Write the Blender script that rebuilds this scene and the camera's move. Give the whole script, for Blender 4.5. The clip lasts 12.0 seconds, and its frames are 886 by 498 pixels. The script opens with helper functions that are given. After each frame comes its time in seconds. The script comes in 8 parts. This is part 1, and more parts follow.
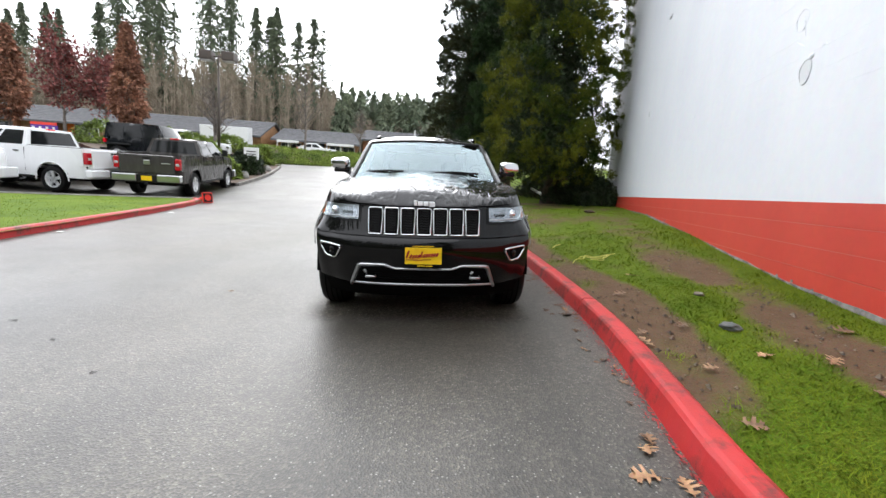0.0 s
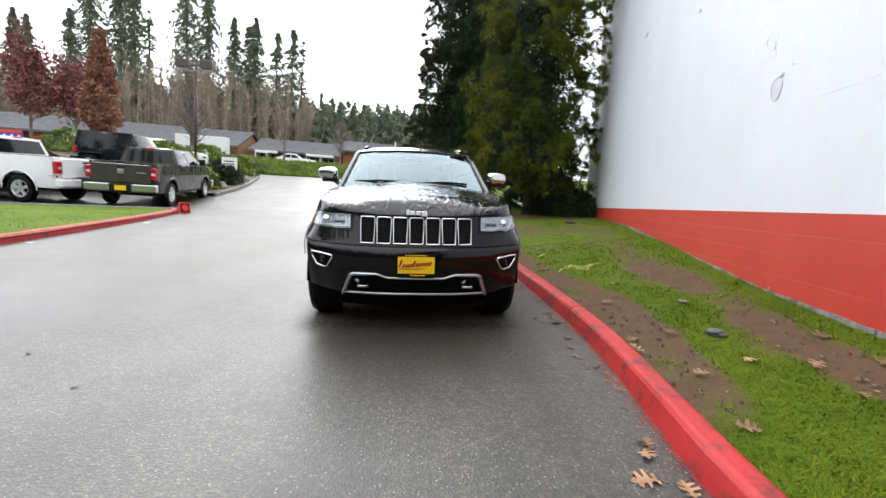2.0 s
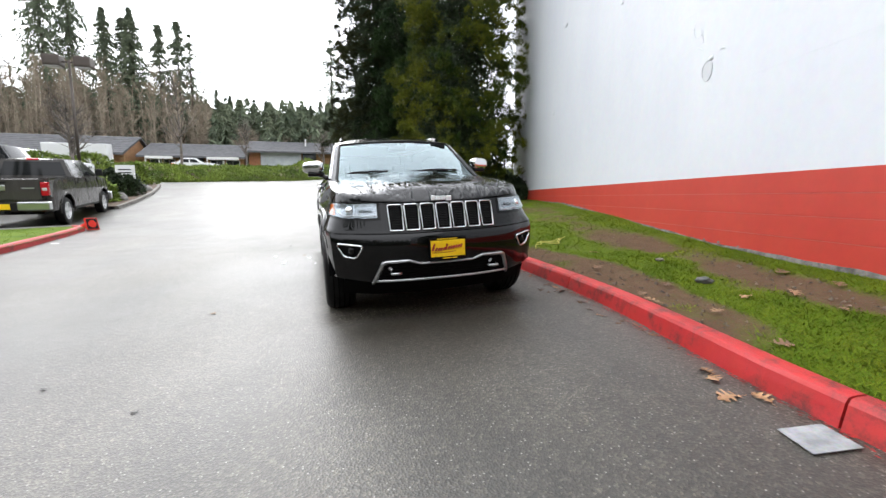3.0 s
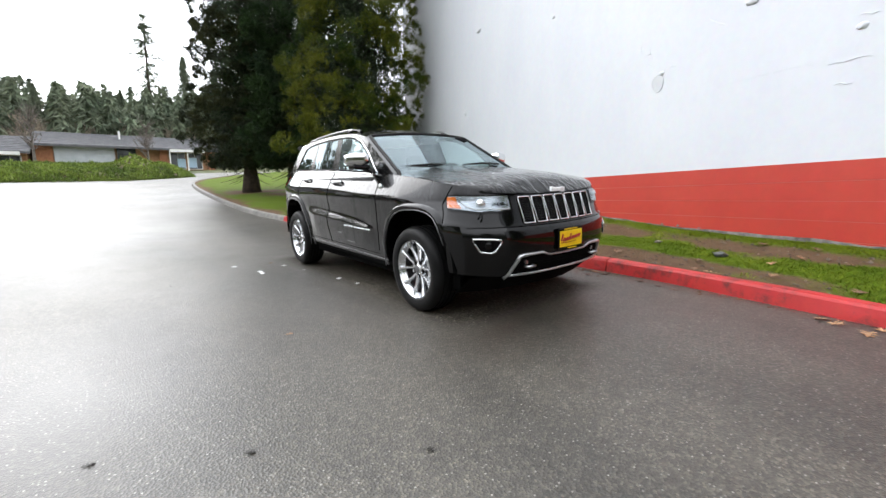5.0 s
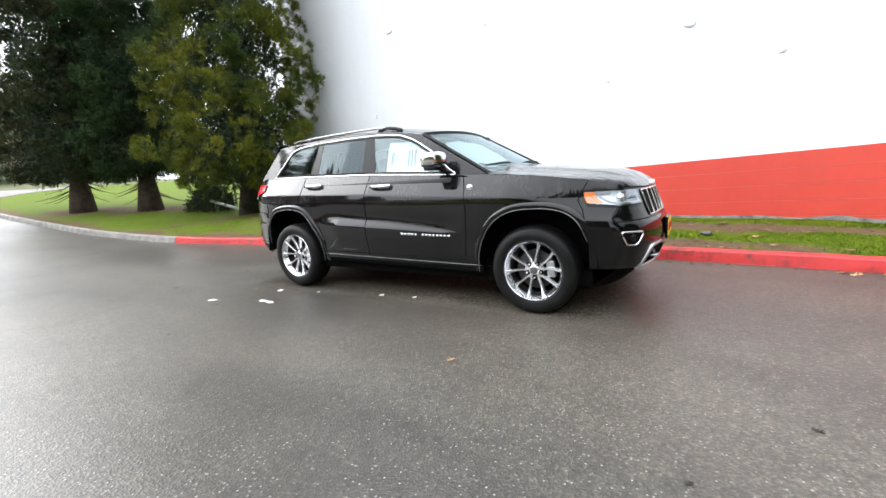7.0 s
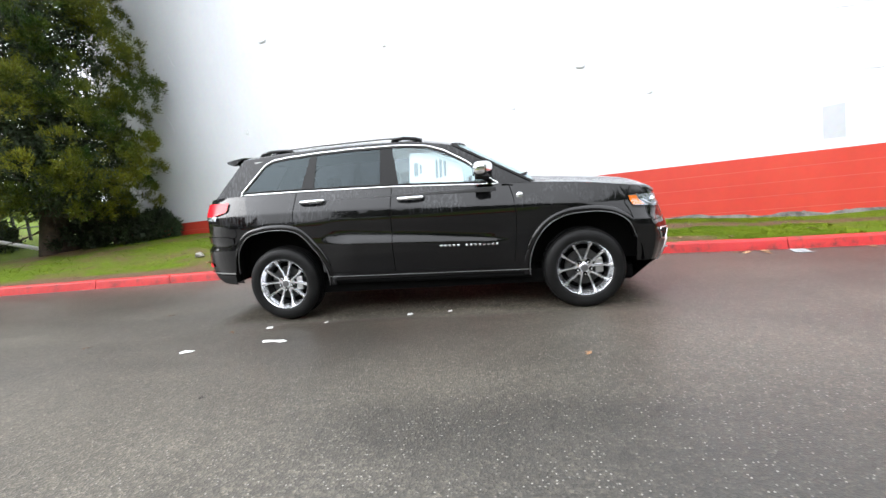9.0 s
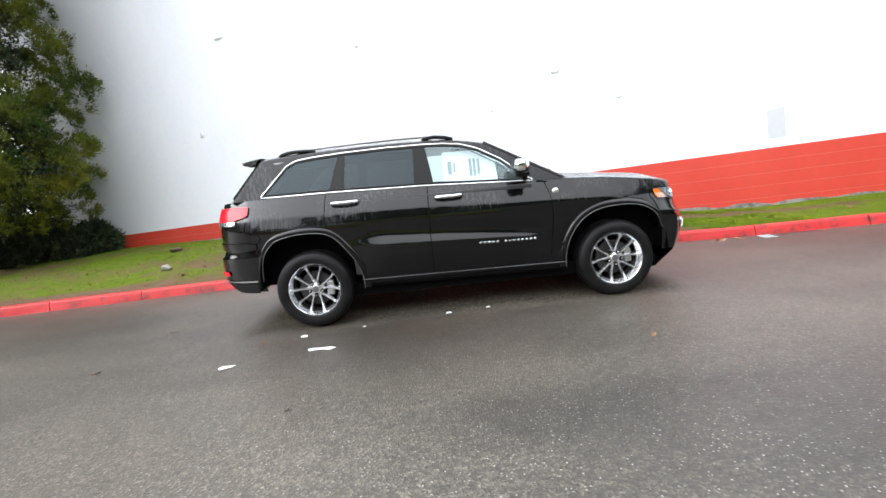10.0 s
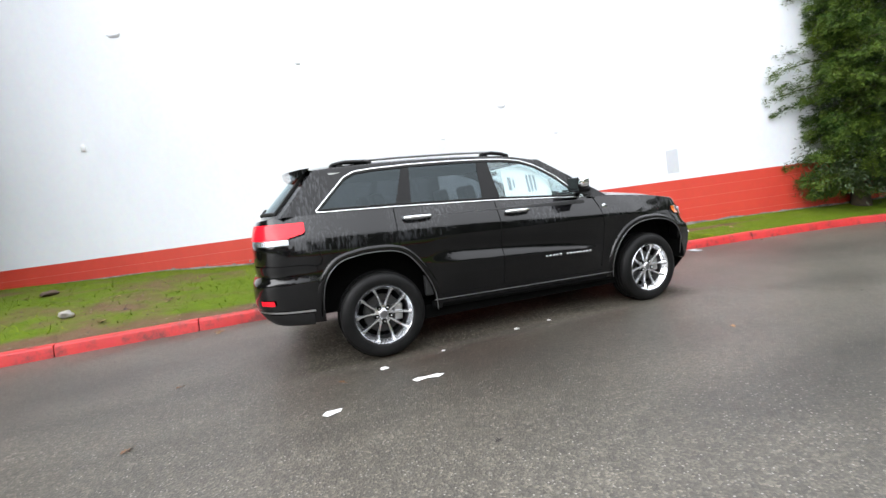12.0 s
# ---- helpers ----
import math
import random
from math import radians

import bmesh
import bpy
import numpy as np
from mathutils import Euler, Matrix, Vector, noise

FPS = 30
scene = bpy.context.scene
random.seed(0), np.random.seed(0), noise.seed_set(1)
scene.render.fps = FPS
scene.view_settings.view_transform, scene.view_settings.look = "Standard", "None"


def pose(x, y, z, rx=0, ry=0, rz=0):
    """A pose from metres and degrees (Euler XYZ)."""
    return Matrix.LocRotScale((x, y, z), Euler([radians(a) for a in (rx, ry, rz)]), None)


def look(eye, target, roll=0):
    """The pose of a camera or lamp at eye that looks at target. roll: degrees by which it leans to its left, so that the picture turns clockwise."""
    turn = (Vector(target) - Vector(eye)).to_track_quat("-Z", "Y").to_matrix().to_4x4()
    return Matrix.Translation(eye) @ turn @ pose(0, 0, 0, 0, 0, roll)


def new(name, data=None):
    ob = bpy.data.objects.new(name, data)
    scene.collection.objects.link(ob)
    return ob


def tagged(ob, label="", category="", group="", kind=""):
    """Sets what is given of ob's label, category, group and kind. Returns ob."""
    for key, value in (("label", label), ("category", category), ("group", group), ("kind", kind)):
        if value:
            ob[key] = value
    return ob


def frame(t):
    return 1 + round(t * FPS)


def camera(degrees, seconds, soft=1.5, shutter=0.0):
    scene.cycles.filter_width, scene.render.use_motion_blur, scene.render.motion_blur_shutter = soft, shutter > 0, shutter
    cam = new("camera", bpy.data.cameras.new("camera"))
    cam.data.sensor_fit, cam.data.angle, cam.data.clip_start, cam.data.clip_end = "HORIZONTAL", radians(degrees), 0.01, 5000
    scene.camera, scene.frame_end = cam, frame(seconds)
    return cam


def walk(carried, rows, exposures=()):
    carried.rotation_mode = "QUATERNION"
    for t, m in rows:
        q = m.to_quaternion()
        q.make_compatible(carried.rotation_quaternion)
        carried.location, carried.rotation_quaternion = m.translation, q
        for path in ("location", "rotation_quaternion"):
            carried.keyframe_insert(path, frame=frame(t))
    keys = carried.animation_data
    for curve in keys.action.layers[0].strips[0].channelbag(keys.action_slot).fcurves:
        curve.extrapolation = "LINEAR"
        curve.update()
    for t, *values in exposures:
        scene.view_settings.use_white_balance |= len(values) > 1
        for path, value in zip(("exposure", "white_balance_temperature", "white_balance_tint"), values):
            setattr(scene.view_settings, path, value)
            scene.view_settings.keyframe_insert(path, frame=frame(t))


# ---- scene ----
cam = camera(92.0, 12.0)
METRES, EYE, TILT, LEAN, TURN = 10.4, 1.35, 8.0, 0.0, -3.3
EXPOSURE = 0.55
ROWS = [
    (0.0, 0.0, 0.0, 0.0, 1.09, -16.13, -3.77),
    (0.5, 0.0003, -0.0003, -0.0003, 1.23, -16.39, -3.19),
    (1.0, 0.0003, -0.0003, -0.0003, 1.41, -16.38, -2.68),
    (1.5, 0.0005, -0.0, -0.0003, 1.17, -16.35, -2.3),
    (2.0, -0.0093, -0.001, -0.0018, -1.55, -14.46, -4.32),
    (2.5, -0.0475, -0.0065, -0.0067, -8.41, -14.4, -2.95),
    (4.5, -0.2331, 0.0609, -0.025, -26.02, -14.07, -3.02),
    (5.0, -0.2801, 0.0889, -0.0278, -34.19, -13.82, -3.21),
    (5.5, -0.3191, 0.1272, -0.033, -39.2, -13.53, -3.23),
    (6.0, -0.3565, 0.1656, -0.0371, -44.57, -11.98, -3.72),
    (6.5, -0.3883, 0.2076, -0.0413, -50.71, -12.2, -2.36),
    (7.0, -0.4142, 0.2524, -0.0453, -55.08, -12.01, -2.38),
    (9.0, -0.4869, 0.4349, -0.0656, -79.51, -7.91, -1.76),
    (9.5, -0.4914, 0.4806, -0.0687, -83.16, -6.28, -1.97),
    (10.0, -0.4996, 0.5272, -0.073, -88.34, -7.19, -0.49),
    (10.5, -0.4956, 0.5736, -0.0779, -92.12, -7.82, 0.02),
    (11.0, -0.493, 0.6221, -0.0833, -97.45, -4.71, -0.08),
    (11.5, -0.479, 0.6674, -0.0879, -102.05, -3.96, -0.34),
    (12.0, -0.4623, 0.7111, -0.092, -107.15, -2.45, 0.06),
]
walk(cam, [(t, pose(0, 0, EYE, TILT, LEAN, TURN) @ pose(METRES * x, METRES * y, METRES * z, 90 + pitch, roll, yaw)) for t, x, y, z, yaw, pitch, roll in ROWS],
     exposures=[(0.0, EXPOSURE - 0.22), (5.2, EXPOSURE - 0.22), (7.0, EXPOSURE + 0.38), (10.0, EXPOSURE + 0.33), (12.0, EXPOSURE + 0.22)])

# ---- world and sun: a bright overcast sky ----
SKY_LOW, SKY_HIGH = 10.0, 20.5
SUN_FROM = (-0.24, 0.86, 0.45)
world = bpy.data.worlds.new("overcast_sky")
scene.world = world
world.use_nodes = True
wn, wl = world.node_tree.nodes, world.node_tree.links
wn.clear()
sky = wn.new("ShaderNodeTexSky")
sky.sky_type, sky.sun_disc = "NISHITA", False
sky.sun_elevation, sky.sun_rotation = radians(27), radians(-15)
sky.air_density, sky.dust_density, sky.ozone_density = 1.6, 4.0, 1.0
soft_sky = wn.new("ShaderNodeHueSaturation")
soft_sky.inputs["Saturation"].default_value = 0.12
# an overcast sky is three times as bright overhead as at the horizon
where = wn.new("ShaderNodeTexCoord")
split = wn.new("ShaderNodeSeparateXYZ")
lift = wn.new("ShaderNodeMapRange")
lift.inputs["From Min"].default_value, lift.inputs["From Max"].default_value = 0.0, 1.0
lift.inputs["To Min"].default_value, lift.inputs["To Max"].default_value = SKY_LOW, SKY_HIGH
veil = wn.new("ShaderNodeMix")
veil.data_type, veil.blend_type = "RGBA", "MULTIPLY"
veil.inputs["Factor"].default_value = 1.0
veil.inputs["B"].default_value = (0.955, 0.985, 1.045, 1)
cloud = wn.new("ShaderNodeMix")
cloud.data_type = "RGBA"
cloud.inputs["Factor"].default_value = 0.92
backg = wn.new("ShaderNodeBackground")
backg.inputs["Strength"].default_value = 0.125
wout = wn.new("ShaderNodeOutputWorld")
wl.new(where.outputs["Generated"], split.inputs["Vector"])
wl.new(split.outputs["Z"], lift.inputs["Value"])
# the cloud is thinner round the hidden sun
glow_dot, glow_pos, glow_pow, glow_amp, glow_mul = (wn.new("ShaderNodeVectorMath"), *(wn.new("ShaderNodeMath") for _ in range(4)))
glow_dot.operation = "DOT_PRODUCT"
glow_dot.inputs[1].default_value = Vector(SUN_FROM).normalized()
glow_pos.operation, glow_pow.operation, glow_amp.operation, glow_mul.operation = "MAXIMUM", "POWER", "MULTIPLY_ADD", "MULTIPLY"
glow_pos.inputs[1].default_value = 0.0
glow_pow.inputs[1].default_value = 4.0
glow_amp.inputs[1].default_value, glow_amp.inputs[2].default_value = 1.25, 1.0
wl.new(where.outputs["Generated"], glow_dot.inputs[0])
wl.new(glow_dot.outputs["Value"], glow_pos.inputs[0])
wl.new(glow_pos.outputs["Value"], glow_pow.inputs[0])
wl.new(glow_pow.outputs["Value"], glow_amp.inputs[0])
wl.new(lift.outputs["Result"], glow_mul.inputs[0])
wl.new(glow_amp.outputs["Value"], glow_mul.inputs[1])
wl.new(glow_mul.outputs["Value"], veil.inputs["A"])
wl.new(sky.outputs["Color"], soft_sky.inputs["Color"])
wl.new(soft_sky.outputs["Color"], cloud.inputs["A"])
wl.new(veil.outputs["Result"], cloud.inputs["B"])
wl.new(cloud.outputs["Result"], backg.inputs["Color"])
wl.new(backg.outputs["Background"], wout.inputs["Surface"])

sun = new("sun", bpy.data.lights.new("sun", "SUN"))
sun.data.energy, sun.data.angle, sun.data.color = 0.7, radians(40), (1.0, 0.97, 0.93)
sun.matrix_basis = look(tuple(30 * c for c in SUN_FROM), (0, 0, 0))


# ---- materials ----
def nodes_of(name):
    m = bpy.data.materials.new(name)
    m.use_nodes = True
    n, l = m.node_tree.nodes, m.node_tree.links
    return m, n, l, n["Principled BSDF"]


def ramp(n, stops):
    r = n.new("ShaderNodeValToRGB")
    els = r.color_ramp.elements
    while len(els) < len(stops):
        els.new(0.5)
    for e, (pos, col) in zip(els, stops):
        e.position = pos
        e.color = (col, col, col, 1) if isinstance(col, (int, float)) else (*col, 1)
    return r


def noise_tex(n, l, scale, detail=4.0, rough=0.6, coord="Object", stretch=None):
    tc = n.new("ShaderNodeTexCoord")
    t = n.new("ShaderNodeTexNoise")
    t.inputs["Scale"].default_value, t.inputs["Detail"].default_value, t.inputs["Roughness"].default_value = scale, detail, rough
    src = tc.outputs[coord]
    if stretch:
        mp = n.new("ShaderNodeMapping")
        mp.inputs["Scale"].default_value = stretch
        l.new(src, mp.inputs["Vector"])
        src = mp.outputs["Vector"]
    l.new(src, t.inputs["Vector"])
    return t


def mixc(n, l, fac, a, b, mode="MIX"):
    m = n.new("ShaderNodeMix")
    m.data_type, m.blend_type = "RGBA", mode
    for key, v in (("Factor", fac), ("A", a), ("B", b)):
        if hasattr(v, "links"):
            l.new(v, m.inputs[key])
        elif key == "Factor":
            m.inputs[key].default_value = v
        else:
            m.inputs[key].default_value = (*v, 1)
    return m.outputs["Result"]


def bumped(n, l, bsdf, height, strength=0.3, distance=0.01):
    b = n.new("ShaderNodeBump")
    b.inputs["Strength"].default_value, b.inputs["Distance"].default_value = strength, distance
    l.new(height, b.inputs["Height"])
    l.new(b.outputs["Normal"], bsdf.inputs["Normal"])


def surface(name, c1, c2, rough=0.6, scale=8.0, grain=120.0, metal=0.0, bump=0.15, spread=0.15, coat=0.0, per_object=0.0, per_island=0.0, spec=0.5):
    """A painted, stone, wood or leaf surface with variation at two scales."""
    m, n, l, b = nodes_of(name)
    big, fine = noise_tex(n, l, scale), noise_tex(n, l, grain, 3)
    col = mixc(n, l, ramp_out(n, l, big.outputs["Fac"], [(0.35, 0.0), (0.65, 1.0)]), c1, c2)
    col = mixc(n, l, 0.35, col, fine.outputs["Color"], "SOFT_LIGHT")
    for amount, node, out in ((per_object, "ShaderNodeObjectInfo", "Random"), (per_island, "ShaderNodeNewGeometry", "Random Per Island")):
        if amount:
            info = n.new(node)
            hs = n.new("ShaderNodeHueSaturation")
            v = n.new("ShaderNodeMapRange")
            v.inputs["To Min"].default_value, v.inputs["To Max"].default_value = 1 - amount, 1 + amount
            l.new(info.outputs[out], v.inputs["Value"])
            l.new(v.outputs["Result"], hs.inputs["Value"])
            l.new(col, hs.inputs["Color"])
            col = hs.outputs["Color"]
    l.new(col, b.inputs["Base Color"])
    mr = n.new("ShaderNodeMapRange")
    mr.inputs["To Min"].default_value, mr.inputs["To Max"].default_value = max(0.02, rough - spread), min(1, rough + spread)
    l.new(big.outputs["Fac"], mr.inputs["Value"])
    l.new(mr.outputs["Result"], b.inputs["Roughness"])
    b.inputs["Metallic"].default_value = metal
    b.inputs["Coat Weight"].default_value = coat
    b.inputs["Coat Roughness"].default_value = 0.04
    b.inputs["Specular IOR Level"].default_value = spec
    if bump:
        bumped(n, l, b, fine.outputs["Fac"], bump, 0.004)
    return m


def ramp_out(n, l, src, stops):
    r = ramp(n, stops)
    l.new(src, r.inputs["Fac"])
    return r.outputs["Color"]


def wet_asphalt():
    m, n, l, b = nodes_of("wet_asphalt")
    big = noise_tex(n, l, 0.35, 5, 0.6)
    mid = noise_tex(n, l, 3.0, 5, 0.65)
    tc = n.new("ShaderNodeTexCoord")
    chips = n.new("ShaderNodeTexVoronoi")
    chips.inputs["Scale"].default_value = 90
    l.new(tc.outputs["Object"], chips.inputs["Vector"])
    speck = n.new("ShaderNodeTexVoronoi")
    speck.inputs["Scale"].default_value = 52
    speck.voronoi_dimensions = "2D"
    l.new(tc.outputs["Object"], speck.inputs["Vector"])
    base = mixc(n, l, ramp_out(n, l, big.outputs["Fac"], [(0.35, 0.0), (0.65, 1.0)]), (0.038, 0.0335, 0.0258), (0.072, 0.064, 0.050))
    # wheel tracks and old stains run along the drive
    track = noise_tex(n, l, 1.0, 6, 0.62, "Object", (0.9, 0.22, 1))
    base = mixc(n, l, 1.0, base, ramp_out(n, l, track.outputs["Fac"], [(0.36, 0.66), (0.5, 1.0), (0.64, 1.25)]), "MULTIPLY")
    grit = noise_tex(n, l, 22, 5, 0.7)
    base = mixc(n, l, 1.0, base, ramp_out(n, l, grit.outputs["Fac"], [(0.34, 0.72), (0.5, 1.0), (0.66, 1.3)]), "MULTIPLY")
    stone = ramp_out(n, l, chips.outputs["Color"], [(0.0, 0.42), (0.6, 0.9), (0.86, 1.6), (1.0, 2.4)])
    col = mixc(n, l, 1.0, base, stone, "MULTIPLY")
    light = ramp_out(n, l, speck.outputs["Distance"], [(0.0, 1.0), (0.14, 0.8), (0.29, 0.0)])
    pick = n.new("ShaderNodeMath")
    pick.operation = "GREATER_THAN"
    pick.inputs[1].default_value = 0.87
    sep = n.new("ShaderNodeSeparateColor")
    l.new(speck.outputs["Color"], sep.inputs["Color"])
    l.new(sep.outputs["Red"], pick.inputs[0])
    both = n.new("ShaderNodeMath")
    both.operation = "MULTIPLY"
    l.new(light, both.inputs[0])
    l.new(pick.outputs["Value"], both.inputs[1])
    chip = mixc(n, l, sep.outputs["Green"], (0.07, 0.066, 0.058), (0.34, 0.325, 0.295))
    col = mixc(n, l, both.outputs["Value"], col, chip)
    l.new(col, b.inputs["Base Color"])
    wet = mixc(n, l, 0.8, mid.outputs["Color"], big.outputs["Color"])
    # the ground under the parked car stayed dry
    axes = n.new("ShaderNodeSeparateXYZ")
    l.new(tc.outputs["Object"], axes.inputs["Vector"])
    inside = None
    for axis, lo, hi in (("X", -0.86, 0.93), ("Y", 3.55, 7.75)):
        for edge, sgn in ((lo, 1), (hi, -1)):
            mr = n.new("ShaderNodeMapRange")
            mr.interpolation_type = "SMOOTHSTEP"
            mr.inputs["From Min"].default_value, mr.inputs["From Max"].default_value = edge - 0.18 * sgn, edge + 0.18 * sgn
            l.new(axes.outputs[axis], mr.inputs["Value"])
            if inside is None:
                inside = mr.outputs["Result"]
            else:
                mul = n.new("ShaderNodeMath")
                mul.operation = "MULTIPLY"
                l.new(inside, mul.inputs[0])
                l.new(mr.outputs["Result"], mul.inputs[1])
                inside = mul.outputs["Value"]
    damp = ramp_out(n, l, wet, [(0.36, 0.38), (0.64, 0.56)])
    # a smooth film of water lies along the middle of the drive
    pool = n.new("ShaderNodeMapRange")
    pool.interpolation_type = "SMOOTHSTEP"
    pool.inputs["From Min"].default_value, pool.inputs["From Max"].default_value = -2.2, -4.6
    shore = n.new("ShaderNodeMath")
    shore.operation = "MULTIPLY_ADD"
    shore.inputs[1].default_value = 5.0
    l.new(big.outputs["Fac"], shore.inputs[0])
    l.new(axes.outputs["X"], shore.inputs[2])
    off = n.new("ShaderNodeMath")
    off.operation = "SUBTRACT"
    off.inputs[1].default_value = 2.5
    l.new(shore.outputs["Value"], off.inputs[0])
    l.new(off.outputs["Value"], pool.inputs["Value"])
    damp = mixc(n, l, pool.outputs["Result"], damp, ramp_out(n, l, wet, [(0.36, 0.33), (0.64, 0.50)]))
    l.new(mixc(n, l, inside, damp, (0.85, 0.85, 0.85)), b.inputs["Roughness"])
    l.new(ramp_out(n, l, inside, [(0.0, 0.5), (1.0, 0.1)]), b.inputs["Specular IOR Level"])
    b.inputs["Coat Weight"].default_value, b.inputs["Coat Roughness"].default_value = 0.0, 0.34
    l.new(ramp_out(n, l, inside, [(0.0, 0.24), (1.0, 0.0)]), b.inputs["Coat Weight"])
    bumped(n, l, b, chips.outputs["Distance"], 0.60, 0.004)
    l.new(ramp_out(n, l, pool.outputs["Result"], [(0.0, 0.65), (1.0, 0.30)]), b.inputs["Normal"].links[0].from_node.inputs["Strength"])
    return m


def lawn_soil():
    """Winter lawn with worn patches of bare brown soil."""
    m, n, l, b = nodes_of("lawn_soil")
    big, fine = noise_tex(n, l, 0.55, 5, 0.6), noise_tex(n, l, 60, 4)
    mid = noise_tex(n, l, 6, 5)
    soil = mixc(n, l, mid.outputs["Fac"], (0.066, 0.038, 0.021), (0.150, 0.096, 0.058))
    grass = mixc(n, l, mid.outputs["Fac"], (0.050, 0.086, 0.004), (0.105, 0.145, 0.008))
    bare = n.new("ShaderNodeAttribute")
    bare.attribute_name = "wear"
    mess = noise_tex(n, l, 11, 6, 0.7)
    edge = mixc(n, l, 0.30, bare.outputs["Color"], fine.outputs["Color"])
    edge = mixc(n, l, 0.34, edge, mess.outputs["Color"])
    col = mixc(n, l, ramp_out(n, l, edge, [(0.36, 0.0), (0.58, 1.0)]), grass, soil)
    col = mixc(n, l, 0.6, col, fine.outputs["Color"], "SOFT_LIGHT")
    l.new(col, b.inputs["Base Color"])
    b.inputs["Roughness"].default_value = 0.9
    b.inputs["Specular IOR Level"].default_value = 0.12
    bumped(n, l, b, fine.outputs["Fac"], 0.8, 0.02)
    return m


def painted_block(name, c1, c2, stain=0.25, dirt=0.0):
    m, n, l, b = nodes_of(name)
    big, fine = noise_tex(n, l, 0.8, 6, 0.6, "Object", (1, 1, 0.5)), noise_tex(n, l, 90, 5, 0.7)
    mid = noise_tex(n, l, 9, 6, 0.7)
    col = mixc(n, l, ramp_out(n, l, big.outputs["Fac"], [(0.3, 0.0), (0.75, 1.0)]), c1, c2)
    col = mixc(n, l, stain, col, mid.outputs["Color"], "SOFT_LIGHT")
    if dirt:
        grime = noise_tex(n, l, 3.5, 8, 0.75)
        col = mixc(n, l, ramp_out(n, l, grime.outputs["Fac"], [(0.50, 0.0), (0.62, dirt)]), col, (0.05, 0.018, 0.015))
    l.new(col, b.inputs["Base Color"])
    b.inputs["Roughness"].default_value = 0.55
    h = mixc(n, l, 0.4, fine.outputs["Color"], mid.outputs["Color"])
    bumped(n, l, b, h, 0.35, 0.006)
    return m


def car_paint(name, col, coat=1.0, flake=0.0, streaks=False, puddles=0.0):
    m, n, l, b = nodes_of(name)
    drops = noise_tex(n, l, 7, 6, 0.7, "Object", (1, 1, 0.25))
    spots = noise_tex(n, l, 160, 2, 0.5)
    paint = mixc(n, l, ramp_out(n, l, drops.outputs["Fac"], [(0.45, 0.0), (0.8, 1.0)]), col, tuple(c * (1.3 if c < 0.2 else 1.04) + 0.002 for c in col))
    if streaks:
        # dried rain runs and road film
        runs = noise_tex(n, l, 55, 4, 0.6, "Object", (1, 1, 0.045))
        where_ = noise_tex(n, l, 1.6, 3, 0.5)
        amount = n.new("ShaderNodeMath")
        amount.operation = "MULTIPLY"
        l.new(ramp_out(n, l, runs.outputs["Fac"], [(0.46, 0.0), (0.62, 1.0)]), amount.inputs[0])
        l.new(ramp_out(n, l, where_.outputs["Fac"], [(0.42, 0.0), (0.62, 0.42)]), amount.inputs[1])
        # the runs start under the roof and fade out at the shoulder
        tall, fade, upper = n.new("ShaderNodeTexCoord"), n.new("ShaderNodeSeparateXYZ"), n.new("ShaderNodeMath")
        l.new(tall.outputs["Object"], fade.inputs["Vector"])
        upper.operation = "MULTIPLY"
        l.new(amount.outputs["Value"], upper.inputs[0])
        l.new(ramp_out(n, l, fade.outputs["Z"], [(0.94, 0.04), (1.10, 1.0)]), upper.inputs[1])
        paint = mixc(n, l, upper.outputs["Value"], paint, (0.085, 0.088, 0.094))
    l.new(paint, b.inputs["Base Color"])
    b.inputs["Metallic"].default_value = flake
    b.inputs["Specular IOR Level"].default_value = 0.04
    l.new(ramp_out(n, l, drops.outputs["Fac"], [(0.4, 0.22), (0.8, 0.38)]), b.inputs["Roughness"])
    b.inputs["Coat Weight"].default_value = min(1, coat * 0.8) if col[0] > 0.01 else 1.0
    b.inputs["Coat IOR"].default_value = 1.5 if col[0] > 0.01 else 1.39
    l.new(ramp_out(n, l, drops.outputs["Fac"], [(0.45, 0.015), (0.62, 0.03), (0.75, 0.08)]), b.inputs["Coat Roughness"])
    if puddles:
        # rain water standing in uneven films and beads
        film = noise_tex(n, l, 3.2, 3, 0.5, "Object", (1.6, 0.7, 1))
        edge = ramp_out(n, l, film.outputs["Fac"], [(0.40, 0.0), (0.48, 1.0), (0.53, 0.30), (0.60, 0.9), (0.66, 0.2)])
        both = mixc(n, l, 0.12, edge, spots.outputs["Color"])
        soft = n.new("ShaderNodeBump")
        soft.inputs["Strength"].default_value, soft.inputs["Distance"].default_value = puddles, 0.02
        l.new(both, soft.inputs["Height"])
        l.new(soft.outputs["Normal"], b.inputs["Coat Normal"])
    bumped(n, l, b, spots.outputs["Fac"], 0.03, 0.001)
    return m


